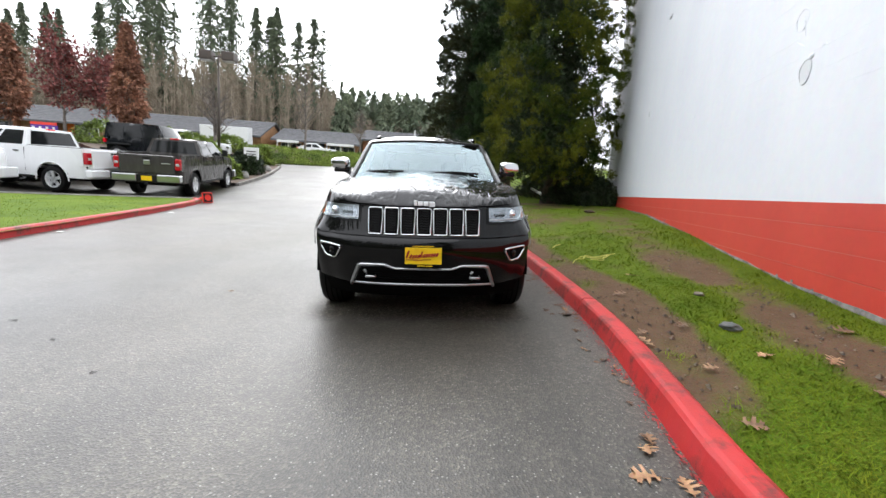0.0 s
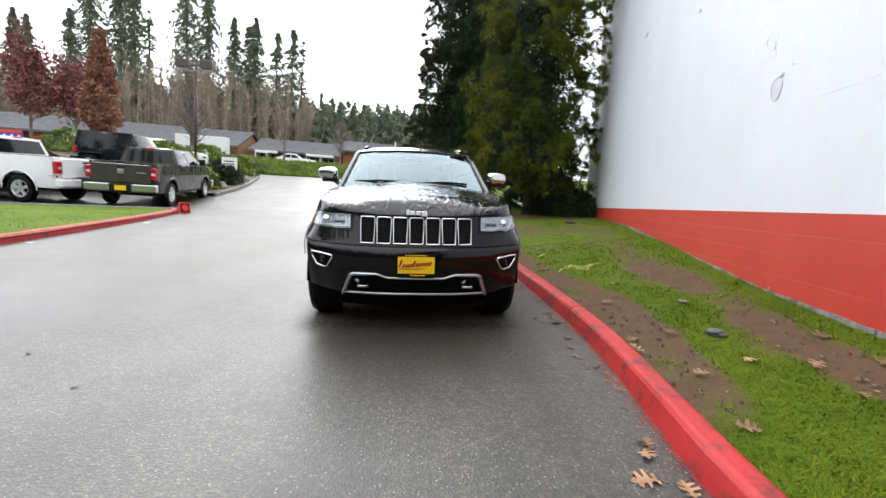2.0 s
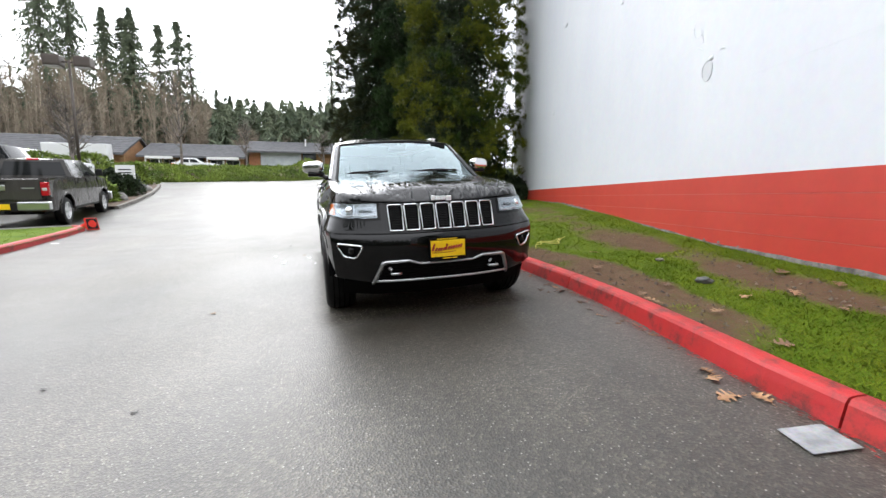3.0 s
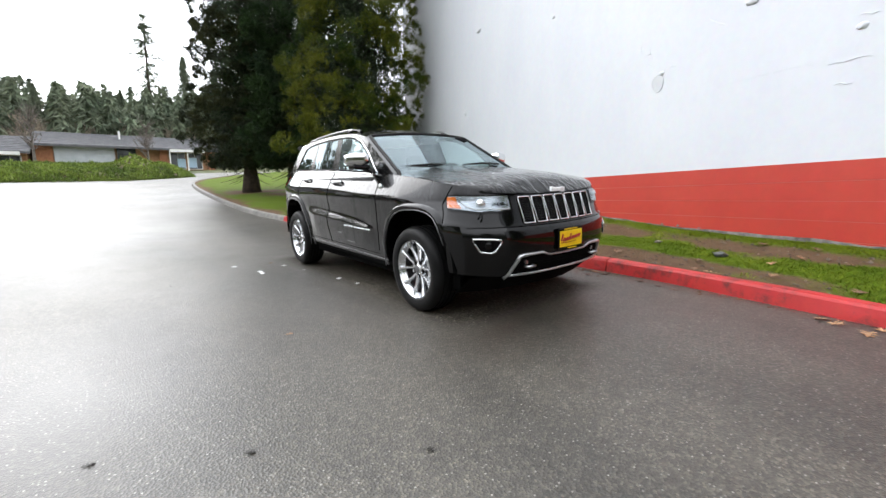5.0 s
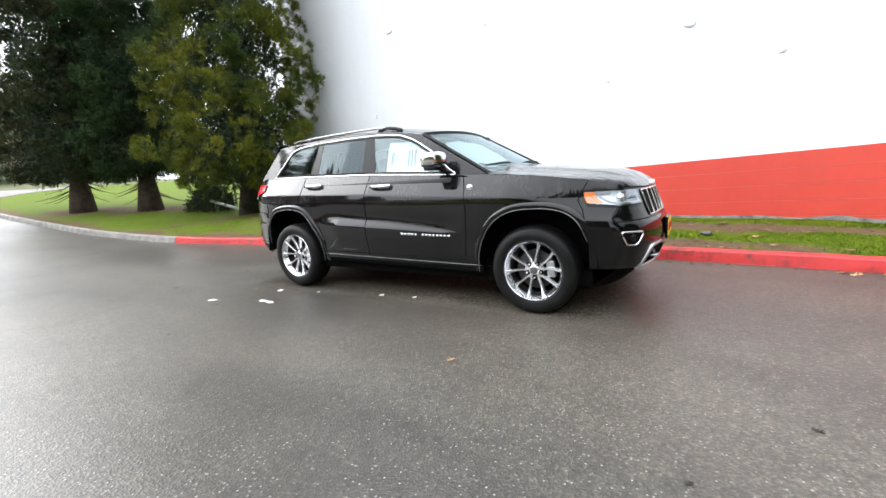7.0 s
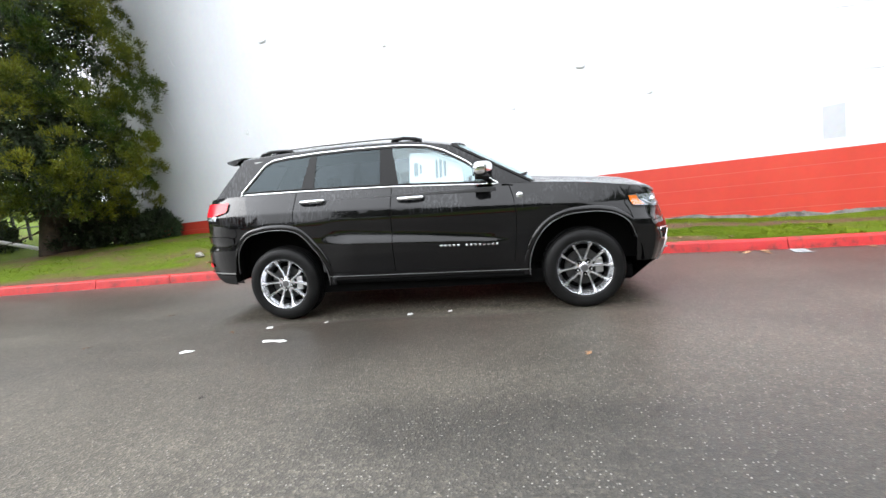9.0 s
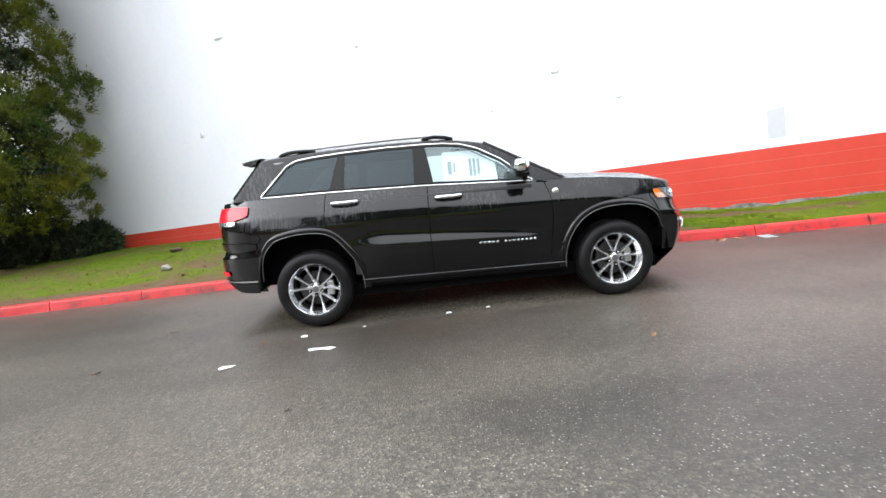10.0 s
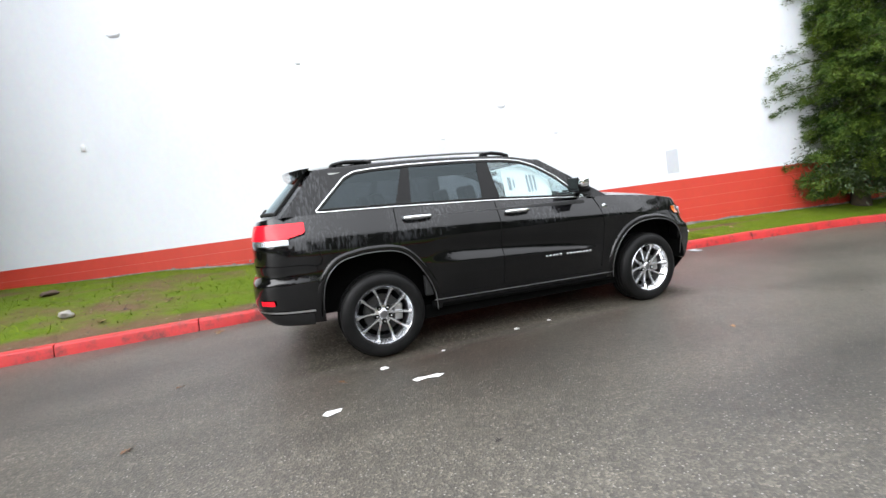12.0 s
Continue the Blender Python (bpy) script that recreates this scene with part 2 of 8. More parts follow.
def plain(name, col, rough=0.5, metal=0.0, coat=0.0, bump=0.05, trans=0.0, spec=0.5, emit=0.0):
    m, n, l, b = nodes_of(name)
    t = noise_tex(n, l, 40, 4)
    l.new(mixc(n, l, t.outputs["Fac"], tuple(c * 0.85 for c in col), tuple(min(1, c * 1.12) for c in col)), b.inputs["Base Color"])
    b.inputs["Roughness"].default_value, b.inputs["Metallic"].default_value = rough, metal
    b.inputs["Coat Weight"].default_value = coat
    b.inputs["Transmission Weight"].default_value = trans
    b.inputs["Specular IOR Level"].default_value = spec
    if emit:
        b.inputs["Emission Color"].default_value, b.inputs["Emission Strength"].default_value = (*col, 1), emit
    if bump and not trans:
        bumped(n, l, b, t.outputs["Fac"], bump, 0.002)
    return m


def thin_glass(name, tint, gloss=0.03, base=0.07, power=4.0, pale_mix=0.0):
    """A pane: clear through, mirror-like at a glance."""
    m, n, l, b = nodes_of(name)
    n.remove(b)
    tr, gl, mx, lw = n.new("ShaderNodeBsdfTransparent"), n.new("ShaderNodeBsdfGlossy"), n.new("ShaderNodeMixShader"), n.new("ShaderNodeLayerWeight")
    tr.inputs["Color"].default_value = (*tint, 1)
    gl.inputs["Roughness"].default_value = gloss
    gl.inputs["Color"].default_value = (0.80, 0.95, 1.0, 1)
    lw.inputs["Blend"].default_value = 0.5
    pw, sc = n.new("ShaderNodeMath"), n.new("ShaderNodeMath")
    pw.operation, sc.operation = "POWER", "MULTIPLY_ADD"
    pw.inputs[1].default_value = power
    sc.inputs[1].default_value, sc.inputs[2].default_value = 1 - base, base
    l.new(lw.outputs["Facing"], pw.inputs[0])
    l.new(pw.outputs["Value"], sc.inputs[0])
    l.new(sc.outputs["Value"], mx.inputs["Fac"])
    clear = tr.outputs["BSDF"]
    if pale_mix:
        # a patchy pale blue-green diffuse share
        fog, fm = n.new("ShaderNodeBsdfDiffuse"), n.new("ShaderNodeMixShader")
        fog.inputs["Color"].default_value = (0.72, 0.84, 0.84, 1)
        patchy = noise_tex(n, l, 5, 4)
        l.new(ramp_out(n, l, patchy.outputs["Fac"], [(0.3, 0.7 * pale_mix), (0.7, 1.3 * pale_mix)]), fm.inputs["Fac"])
        l.new(clear, fm.inputs[1])
        l.new(fog.outputs["BSDF"], fm.inputs[2])
        clear = fm.outputs["Shader"]
    l.new(clear, mx.inputs[1])
    l.new(gl.outputs["BSDF"], mx.inputs[2])
    l.new(mx.outputs["Shader"], n["Material Output"].inputs["Surface"])
    return m


ASPHALT = wet_asphalt()
LAWN = lawn_soil()
WALL_WHITE = painted_block("white_painted_block", (0.65, 0.67, 0.715), (0.71, 0.73, 0.755))
WALL_RED = painted_block("red_painted_block", (0.46, 0.034, 0.020), (0.55, 0.055, 0.031), 0.3)
CURB_RED = painted_block("red_curb_paint", (0.38, 0.012, 0.013), (0.50, 0.030, 0.027), 0.5, 0.75)
CONCRETE = surface("weathered_concrete", (0.12, 0.115, 0.105), (0.24, 0.23, 0.21), 0.75, 4, 90)
FOOTING = surface("rough_footing", (0.06, 0.055, 0.05), (0.20, 0.19, 0.18), 0.9, 9, 60, bump=0.6)
SOIL = surface("soil", (0.06, 0.04, 0.028), (0.13, 0.09, 0.06), 0.95, 3, 40, bump=0.6)
BARK = surface("bark", (0.030, 0.022, 0.017), (0.085, 0.062, 0.047), 0.9, 6, 40, bump=0.8)
BARK_GREY = surface("grey_bark", (0.10, 0.085, 0.075), (0.20, 0.17, 0.15), 0.9, 6, 40, bump=0.5)
LEAF_DARK = surface("dark_conifer_needles", (0.007, 0.022, 0.007), (0.028, 0.055, 0.014), 0.6, 0.9, 30, bump=0, per_island=0.4, spec=0.2)
LEAF_GOLD = surface("yellow_green_cypress_leaves", (0.014, 0.040, 0.004), (0.150, 0.158, 0.012), 0.6, 0.9, 30, bump=0, per_island=0.35, spec=0.2)
LEAF_OLIVE = surface("brown_green_cypress_leaves", (0.011, 0.019, 0.006), (0.042, 0.046, 0.013), 0.6, 0.9, 30, bump=0, per_island=0.4, spec=0.2)
# Needle colour is lightened: the haze of distance sits in the base colour.
LEAF_FAR_HAZE = surface("haze_pale_fir_needles", (0.085, 0.115, 0.070), (0.160, 0.185, 0.115), 0.8, 0.3, 10, bump=0, per_island=0.4)
LEAF_RED = surface("russet_oak_leaves", (0.18, 0.075, 0.045), (0.34, 0.16, 0.095), 0.8, 0.8, 20, bump=0, per_island=0.5)
LEAF_CRIMSON = surface("crimson_leaves", (0.15, 0.035, 0.035), (0.22, 0.07, 0.06), 0.8, 0.8, 20, bump=0, per_island=0.4)
LEAF_HEDGE = surface("hedge_leaves", (0.085, 0.135, 0.018), (0.22, 0.29, 0.045), 0.7, 0.6, 20, bump=0, per_island=0.5)
# Shrub leaves; inside tree crowns this dark colour stands for shade.
LEAF_SHRUB_SHADE = surface("shrub_and_crown_shade_leaves", (0.010, 0.02, 0.007), (0.035, 0.06, 0.018), 0.7, 0.9, 20, bump=0, per_island=0.5)
LEAF_DRY = surface("dry_oak_leaf", (0.19, 0.095, 0.045), (0.38, 0.235, 0.125), 0.75, 9, 60, bump=0.2, per_object=0.4)
LEAF_BROWN = surface("sodden_brown_leaf", (0.085, 0.045, 0.024), (0.20, 0.115, 0.062), 0.7, 9, 60, bump=0.2, per_object=0.4)
GRASS = surface("grass_blades", (0.075, 0.125, 0.006), (0.165, 0.205, 0.014), 0.85, 1.2, 20, bump=0, per_island=0.2, spec=0.1)
TWIGS = surface("bare_twigs", (0.20, 0.160, 0.115), (0.34, 0.285, 0.215), 0.9, 0.5, 20, bump=0, per_island=0.3)


# ---- helpers for meshes ----
def mesh_from(name, verts, faces, material, smooth=False):
    me = bpy.data.meshes.new(name)
    me.from_pydata([tuple(v) for v in verts], [], [tuple(f) for f in faces])
    me.materials.append(material)
    if smooth:
        me.polygons.foreach_set("use_smooth", [True] * len(me.polygons))
    me.update()
    return me


def obj_from(name, verts, faces, material, parent=None, label="", smooth=False):
    ob = new(name, mesh_from(name, verts, faces, material, smooth))
    ob.parent = parent
    return tagged(ob, label)


def part(name, bm, material, parent=None, label="", smooth=False):
    """Links a bmesh as one mesh object under a thing or a part."""
    me = bpy.data.meshes.new(name)
    bm.to_mesh(me)
    bm.free()
    me.materials.append(material)
    if smooth:
        me.polygons.foreach_set("use_smooth", [True] * len(me.polygons))
    ob = new(name, me)
    ob.parent = parent
    return tagged(ob, label)


def empty(name, m, label, category, group="", kind=""):
    ob = new(name)
    ob.matrix_basis = m
    return tagged(ob, label, category, group, kind)


def box_bm(x0, y0, z0, x1, y1, z1, bevel=0.0, seg=2):
    bm = bmesh.new()
    bmesh.ops.create_cube(bm, size=1.0, matrix=Matrix.Translation(((x0 + x1) / 2, (y0 + y1) / 2, (z0 + z1) / 2)) @ Matrix.Diagonal((x1 - x0, y1 - y0, z1 - z0, 1)))
    if bevel:
        bmesh.ops.bevel(bm, geom=bm.edges[:], offset=bevel, segments=seg, affect="EDGES", profile=0.6)
    return bm


def tube(points, radius, sides=8, closed=False, flat=1.0, caps=True):
    """A swept tube along points as (verts, faces); radius may be a list."""
    pts = [Vector(p) for p in points]
    n = len(pts)
    verts, faces = [], []
    for i, p in enumerate(pts):
        a, b = (pts[i - 1], pts[(i + 1) % n]) if closed else (pts[max(i - 1, 0)], pts[min(i + 1, n - 1)])
        d = (b - a).normalized()
        ref = Vector((0, 0, 1)) if abs(d.z) < 0.92 else Vector((0, 1, 0))
        u = d.cross(ref).normalized()
        w = u.cross(d)
        r = radius[i] if isinstance(radius, (list, tuple)) else radius
        for k in range(sides):
            ang = 2 * math.pi * k / sides
            verts.append(p + u * (math.cos(ang) * r) + w * (math.sin(ang) * r * flat))
    for i in range(n if closed else n - 1):
        j = (i + 1) % n
        for k in range(sides):
            kk = (k + 1) % sides
            faces.append((i * sides + k, i * sides + kk, j * sides + kk, j * sides + k))
    if caps and not closed:
        faces.append(tuple(range(sides - 1, -1, -1)))
        faces.append(tuple((n - 1) * sides + k for k in range(sides)))
    return verts, faces


def joined(pieces):
    verts, faces = [], []
    for v, f in pieces:
        o = len(verts)
        verts += list(v)
        faces += [tuple(i + o for i in q) for q in f]
    return verts, faces


def interp(x, xs, ys):
    return float(np.interp(x, xs, ys))


def smooth_interp(x, xs, ys):
    """Catmull-Rom through (xs, ys)."""
    if x <= xs[0]:
        return ys[0]
    if x >= xs[-1]:
        return ys[-1]
    i = max(k for k in range(len(xs) - 1) if xs[k] <= x)
    x0, x1 = xs[i], xs[i + 1]
    m0 = (ys[i + 1] - ys[max(i - 1, 0)]) / (xs[i + 1] - xs[max(i - 1, 0)])
    m1 = (ys[min(i + 2, len(xs) - 1)] - ys[i]) / (xs[min(i + 2, len(xs) - 1)] - xs[i])
    h = x1 - x0
    t = (x - x0) / h
    return (2 * t**3 - 3 * t**2 + 1) * ys[i] + (t**3 - 2 * t**2 + t) * h * m0 + (-2 * t**3 + 3 * t**2) * ys[i + 1] + (t**3 - t**2) * h * m1


# ---- the lie of the land: a drive that climbs gently, then a hill ----
def gz(x, y):
    z = 0.118 + 0.0232 * (max(y, -25) - 2.5)
    if x > -2:
        z += 0.04 * (min(x, 12) + 2)
    # the lot beside the island stays level a little longer
    late = 3 * min(max((-5 - x) / 3, 0), 1) * (1 - min(max((y - 18) / 10, 0), 1))
    u = min(max(0.0, y - 9 - late), 75)
    z += 0.07 * (u * u / 18 if u < 9 else u - 4.5)
    # a raised parking terrace behind the pickups
    if x < -11.5 and 17 < y < 46:
        z += 0.50 * min(1, (y - 17) / 3.0) * min(1, (-11.5 - x) / 2.0) * min(1, (46 - y) / 8)
    return z


CURB_Y = (-14, -6, -3.4, -2.2, -0.6, 0.2, 1.4, 2.2, 3, 3.8, 6, 9.2, 10.5, 11.8, 13.4, 15, 17.5, 20.5, 25, 28.5, 31.5, 34, 37, 40, 44)
CURB_X = (-2.2, -0.12, 0.60, 0.84, 1.04, 1.11, 1.205, 1.33, 1.45, 1.51, 1.55, 1.50, 1.40, 1.21, 0.92, 0.75, 0.6, 0.56, 0.62, 0.8, 1.15, 1.9, 3.6, 6.0, 11.0)


def curb_x(y):
    return smooth_interp(y, CURB_Y, CURB_X)


WALL_K = 0.27


def wall_x(y):
    return 3.88 + WALL_K * (y - 4.46)


WB_Y = (-14, -1.3, 0.2, 2.9, 4.05, 6.3, 8.45, 10, 12.9, 16)
WB_Z = (0.30, 0.47, 0.47, 0.60, 0.62, 0.80, 0.955, 1.06, 1.10, 1.14)


def lawn_z(x, y):
    """Height of the planted strip between the kerb and the building, and of the lawn beyond it."""
    cx = curb_x(y) + 0.15
    top = gz(cx, y) + 0.12
    if y < 16:
        u = min(max((x - cx) / (wall_x(y) - cx), 0), 1)
        a = top + (interp(y, WB_Y, WB_Z) - top) * (u ** 0.9)
    else:
        a = top + 0.05 * (x - cx) * min(1, (y - 12) / 8)
    return a + 0.035 * noise.noise((x * 0.9, y * 0.9, 1.3)) * min(1, max(0, (x - cx) * 2))


def grid_sheet(xs, ys, zf):
    verts = [(x, y, zf(x, y)) for y in ys for x in xs]
    nx = len(xs)
    faces = [(j * nx + i, j * nx + i + 1, (j + 1) * nx + i + 1, (j + 1) * nx + i) for j in range(len(ys) - 1) for i in range(nx - 1)]
    return verts, faces


# ground: one sheet to the horizon
gx = [-1500, -700, -300, -150, -90, -60, -40, -25, -15, -8, -2, 4, 12, 25, 40, 60, 100, 200, 500, 1500]
gy = [-1500, -600, -250, -120, -60, -25, -10, 0, 5, 9, 12, 15, 18, 25, 35, 45, 55, 70, 84, 110, 160, 300, 700, 1500]
FAR_GRASS = surface("rough_grass", (0.05, 0.065, 0.02), (0.12, 0.12, 0.05), 0.9, 0.4, 20, bump=0.3)
tagged(obj_from("ground", *grid_sheet(gx, gy, lambda x, y: gz(x, y) - 0.25), FAR_GRASS, smooth=True), "rough grass and soil of the hillside", "ground", kind="structure")

# asphalt: drive, parking places and the street at the top
ax = [-60, -45, -35, -28, -22, -17, -15, -13.5, -12.5, -11.5, -10, -8, -6, -4, -3, -2, -1, 0, 0.5, 1.0, 1.5, 2.2, 3.5, 6, 9, 14, 20]
ay = [-25, -15, -8, -4, -2, 0, 1.5, 3, 4.5, 6, 7.5, 9, 10.5, 12, 13.5, 15, 17, 18.5, 20, 21.5, 23, 25, 27, 31, 35, 39, 43, 46.5]
av, af = grid_sheet(ax, ay, gz)
tagged(obj_from("road", av, af, ASPHALT, smooth=True), "dark grey wet asphalt drive with pale stone chips", "road", kind="structure")


def curb(name, ys, xf, zf, material, label, joints=(), side=1):
    """A kerb of cast lengths with worn rounded tops, each length a piece."""
    base = empty(name, Matrix.Identity(4), label, "kerb", kind="structure")
    cuts = [ys[0], *joints, ys[-1]]
    for a, b in zip(cuts[:-1], cuts[1:]):
        n = max(2, int((b - a) / 0.35))
        rows = []
        for i in range(n + 1):
            y = a + 0.006 + (b - a - 0.012) * i / n
            x, d = xf(y), (xf(y + 0.05) - xf(y - 0.05)) / 0.1
            nrm = Vector((1, -d, 0)).normalized() * side
            tx = Vector((x, y, 0))
            wob = 0.006 * noise.noise((y * 2.1, x, 0.3)) + 0.004 * noise.noise((y * 9, x, 2.3))
            prof = [(0.0, -0.1), (0.0, 0.0), (0.014 + wob, 0.07), (0.024 + wob, 0.112), (0.038 + wob, 0.132 + wob), (0.062, 0.139 + wob), (0.135, 0.141 + wob), (0.160, 0.133), (0.172, 0.10), (0.165, -0.1)]
            rows.append([tx + nrm * u + Vector((0, 0, zf(x, y) + w)) for u, w in prof])
        m = len(rows[0])
        verts = [v for r in rows for v in r]
        faces = []
        for i in range(n):
            for k in range(m - 1):
                q = (i * m + k, i * m + k + 1, (i + 1) * m + k + 1, (i + 1) * m + k)
                faces.append(q if side < 0 else q[::-1])
        faces.append(tuple(range(m)) if side > 0 else tuple(range(m - 1, -1, -1)))
        faces.append(tuple(n * m + k for k in (range(m - 1, -1, -1) if side > 0 else range(m))))
        obj_from("kerbstone", verts, faces, material, base)
    return base


curb("curb_red", (-13.0, 13.4), curb_x, gz, CURB_RED, "chipped red-painted concrete kerb along the drive", (-10, -7, -4, -1.9, -0.35, 1.22, 3.80, 7.3, 8.85, 10.24, 11.45))
curb("curb_grey", (13.4, 43.0), curb_x, gz, CONCRETE, "unpainted grey concrete kerb curving round the lawn", (14.3, 16, 18, 20.5, 23, 25.5, 28, 30, 32, 33.5, 35, 37, 40))

# the planted strip and lawn
def wear(x, y):
    """How bare the lawn is: 0 grass, 1 soil."""
    cx, wx = curb_x(y) + 0.16, wall_x(y) if y < 16 else 12
    d, u = x - cx, (x - cx) / max(wx - cx, 0.3)
    n1, n2 = noise.noise((x * 0.8, y * 0.55, 4.0)), noise.noise((x * 3.1, y * 2.6, 9.0))
    edge = max(0, 1 - max(0, d - 0.12 - 0.14 * interp(y, (1, 2.2, 4, 6), (0, 1.5, 2.6, 1.2))) / 0.16) * interp(y, (1.2, 2.0), (0, 1))
    band = math.exp(-(((u - 0.68 + 0.06 * n1) / interp(y, (-2, 1, 5, 8, 12), (0.05, 0.13, 0.19, 0.24, 0.26))) ** 2)) * interp(y, (-3, 0, 2, 5, 8, 14, 17), (0.3, 0.7, 1.15, 1.0, 0.55, 0.5, 0.25))
    mid = 0.55 * math.exp(-(((u - 0.30) / 0.25) ** 2)) * interp(y, (4.5, 6, 8, 14, 17), (0, 0.7, 0.85, 0.85, 0.3))
    bare = max(math.exp(-(((x - tx) / 1.5) ** 2 + ((y - ty) / 1.1) ** 2)) for tx, ty in ((4.4, 15.7), (3.85, 20.8), (2.45, 22.8)))
    band = max(band, 1.2 * bare) if y > 12 else band
    return min(1, max(0, max(edge, band, mid) * 0.82 - 0.06 + 0.45 * n1 + 0.40 * n2))


lv, lf, lw = [], [], []
LY, LN = [-13 + 0.22 * i for i in range(256)], 30
for y in LY:
    x0 = curb_x(y) + 0.12
    x1 = wall_x(y) + 0.05 if y < 16.4 else 30
    for i in range(LN):
        x = x0 + (x1 - x0) * (i / (LN - 1)) ** (1 if y < 16.4 else 1.6)
        w = wear(x, y)
        lv.append((x, y, lawn_z(x, y) + 0.012 * noise.noise((x * 4, y * 4, 2)) - 0.02 * w))
        lw.append(w)
for j in range(len(LY) - 1):
    for i in range(LN - 1):
        lf.append((j * LN + i, j * LN + i + 1, (j + 1) * LN + i + 1, (j + 1) * LN + i))
lawn = tagged(obj_from("lawn", lv, lf, LAWN, smooth=True), "patchy green lawn with bare brown soil", "lawn", kind="structure")
lawn.data.attributes.new("wear", "FLOAT", "POINT").data.foreach_set("value", lw)

# ---- the big block building ----
WALL_Y0, WALL_Y1, WALL_TOP, BAND = -14.0, 16.5, 10.5, 1.46
wdir = Vector((WALL_K, 1, 0)).normalized()
wnrm = Vector((-1, WALL_K, 0)).normalized()


def wall_pt(y, z, off=0.0):
    return Vector((wall_x(y), y, z)) + wnrm * off


def wall_slab(name, y0, y1, z0, z1, off0, off1, material, parent, label=""):
    c = [wall_pt(y, z, o) for o in (off0, off1) for y, z in ((y0, z0), (y1, z0), (y1, z1), (y0, z1))]
    f = [(0, 1, 2, 3), (7, 6, 5, 4), (0, 4, 5, 1), (1, 5, 6, 2), (2, 6, 7, 3), (3, 7, 4, 0)]
    return obj_from(name, c, f, material, parent, label)


wall_a = empty("wall_east", Matrix.Identity(4), "tall concrete-block wall painted white over a red base", "wall", kind="structure")
COURSE = 0.215
wall_slab("mortar", WALL_Y0, WALL_Y1, -0.5, WALL_TOP, -0.30, -0.004, FOOTING, wall_a)


# ---- the black sport utility vehicle ----
PAINT = car_paint("black_car_paint", (0.0016, 0.0016, 0.0018), 1.0, streaks=True)
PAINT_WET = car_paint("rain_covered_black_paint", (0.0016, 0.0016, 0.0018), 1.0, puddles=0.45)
GLOSS_BLACK = plain("gloss_black_trim", (0.004, 0.004, 0.004), 0.16, 0, 0.0, 0, spec=0.22)
MATT_BLACK = plain("matt_black_plastic", (0.010, 0.010, 0.010), 0.6, 0, 0, 0.2, spec=0.25)
# Near-black for liners and gaps; on flat stand-ins it paints a hollow's shade.
DARK_VOID = plain("dark_liner_and_hollow", (0.004, 0.004, 0.004), 0.9, spec=0.05)
CHROME = plain("chrome", (0.78, 0.79, 0.80), 0.09, 1.0, 0, 0)
SATIN = plain("satin_silver", (0.55, 0.56, 0.57), 0.28, 1.0, 0, 0)
ALLOY = plain("polished_alloy", (0.72, 0.73, 0.75), 0.22, 0.95, 0.0, 0)
RUBBER = surface("tyre_rubber", (0.004, 0.004, 0.004), (0.009, 0.009, 0.009), 0.5, 5, 90, bump=0.25, spec=0.16)
DISC = plain("brake_steel", (0.07, 0.07, 0.07), 0.45, 0.9, 0, 0)
BADGE = plain("bright_badge", (0.86, 0.87, 0.88), 0.35, 0.0, 0, 0)
GLASS_SCREEN = thin_glass("screen_glass", (0.74, 0.86, 0.86), 0.02, 0.045, 3.6)
GLASS_CLEAR = thin_glass("clear_window_glass", (0.76, 0.87, 0.88), 0.03, 0.07, 5.0, 0.08)
GLASS_DARK = thin_glass("privacy_glass", (0.10, 0.108, 0.12), 0.03, 0.040, 5.0)
LENS = thin_glass("lamp_lens", (0.88, 0.90, 0.92))
REFLECTOR = plain("lamp_reflector", (0.42, 0.44, 0.46), 0.25, 0.85, 0, 0)
RAIL = plain("rail_metal", (0.30, 0.305, 0.31), 0.3, 0.9, 0, 0)
DARK_SATIN = plain("dark_satin_edge", (0.16, 0.16, 0.165), 0.35, 0.8, 0, 0)
AMBER = plain("amber_lens", (0.75, 0.16, 0.01), 0.15, 0, 0.8, 0)
RED_LENS = plain("red_lens", (0.70, 0.010, 0.022), 0.2, 0, 0.08, 0, spec=0.25)
WHITE_LENS = plain("white_lens", (0.58, 0.58, 0.58), 0.15, 0.3, 0.8, 0)
YELLOW = plain("yellow_plate", (0.92, 0.60, 0.01), 0.35, 0, 0.3, 0)
RED_INK = plain("red_ink", (0.30, 0.008, 0.008), 0.6)
GREY_INK = plain("grey_ink", (0.22, 0.23, 0.25), 0.6)
PAPER = plain("white_paper", (0.78, 0.78, 0.77), 0.6)
LEATHER = surface("grey_leather", (0.035, 0.033, 0.032), (0.06, 0.056, 0.052), 0.5, 6, 80, bump=0.2)
CLOTH = plain("pale_grey_cloth", (0.45, 0.46, 0.45), 0.9)
DASH = plain("dark_dashboard", (0.02, 0.02, 0.021), 0.6)

Z_T_Y = (-0.80, -0.66, -0.50, -0.20, 0.10, 0.40, 0.73, 1.14, 1.74, 2.68, 3.27, 3.60, 3.80)
Z_T_Z = (0.985, 1.015, 1.060, 1.110, 1.145, 1.168, 1.178, 1.195, 1.226, 1.250, 1.259, 1.252, 1.225)
LV_Z = (0.20, 0.30, 0.38, 0.46, 0.56, 0.66, 0.72, 0.755, 0.79, 0.88, 0.96, 1.02, 1.12, 1.30)
LV_W = (0.85, 0.885, 0.905, 0.917, 0.925, 0.932, 0.938, 0.939, 0.938, 0.936, 0.932, 0.920, 0.892, 0.830)
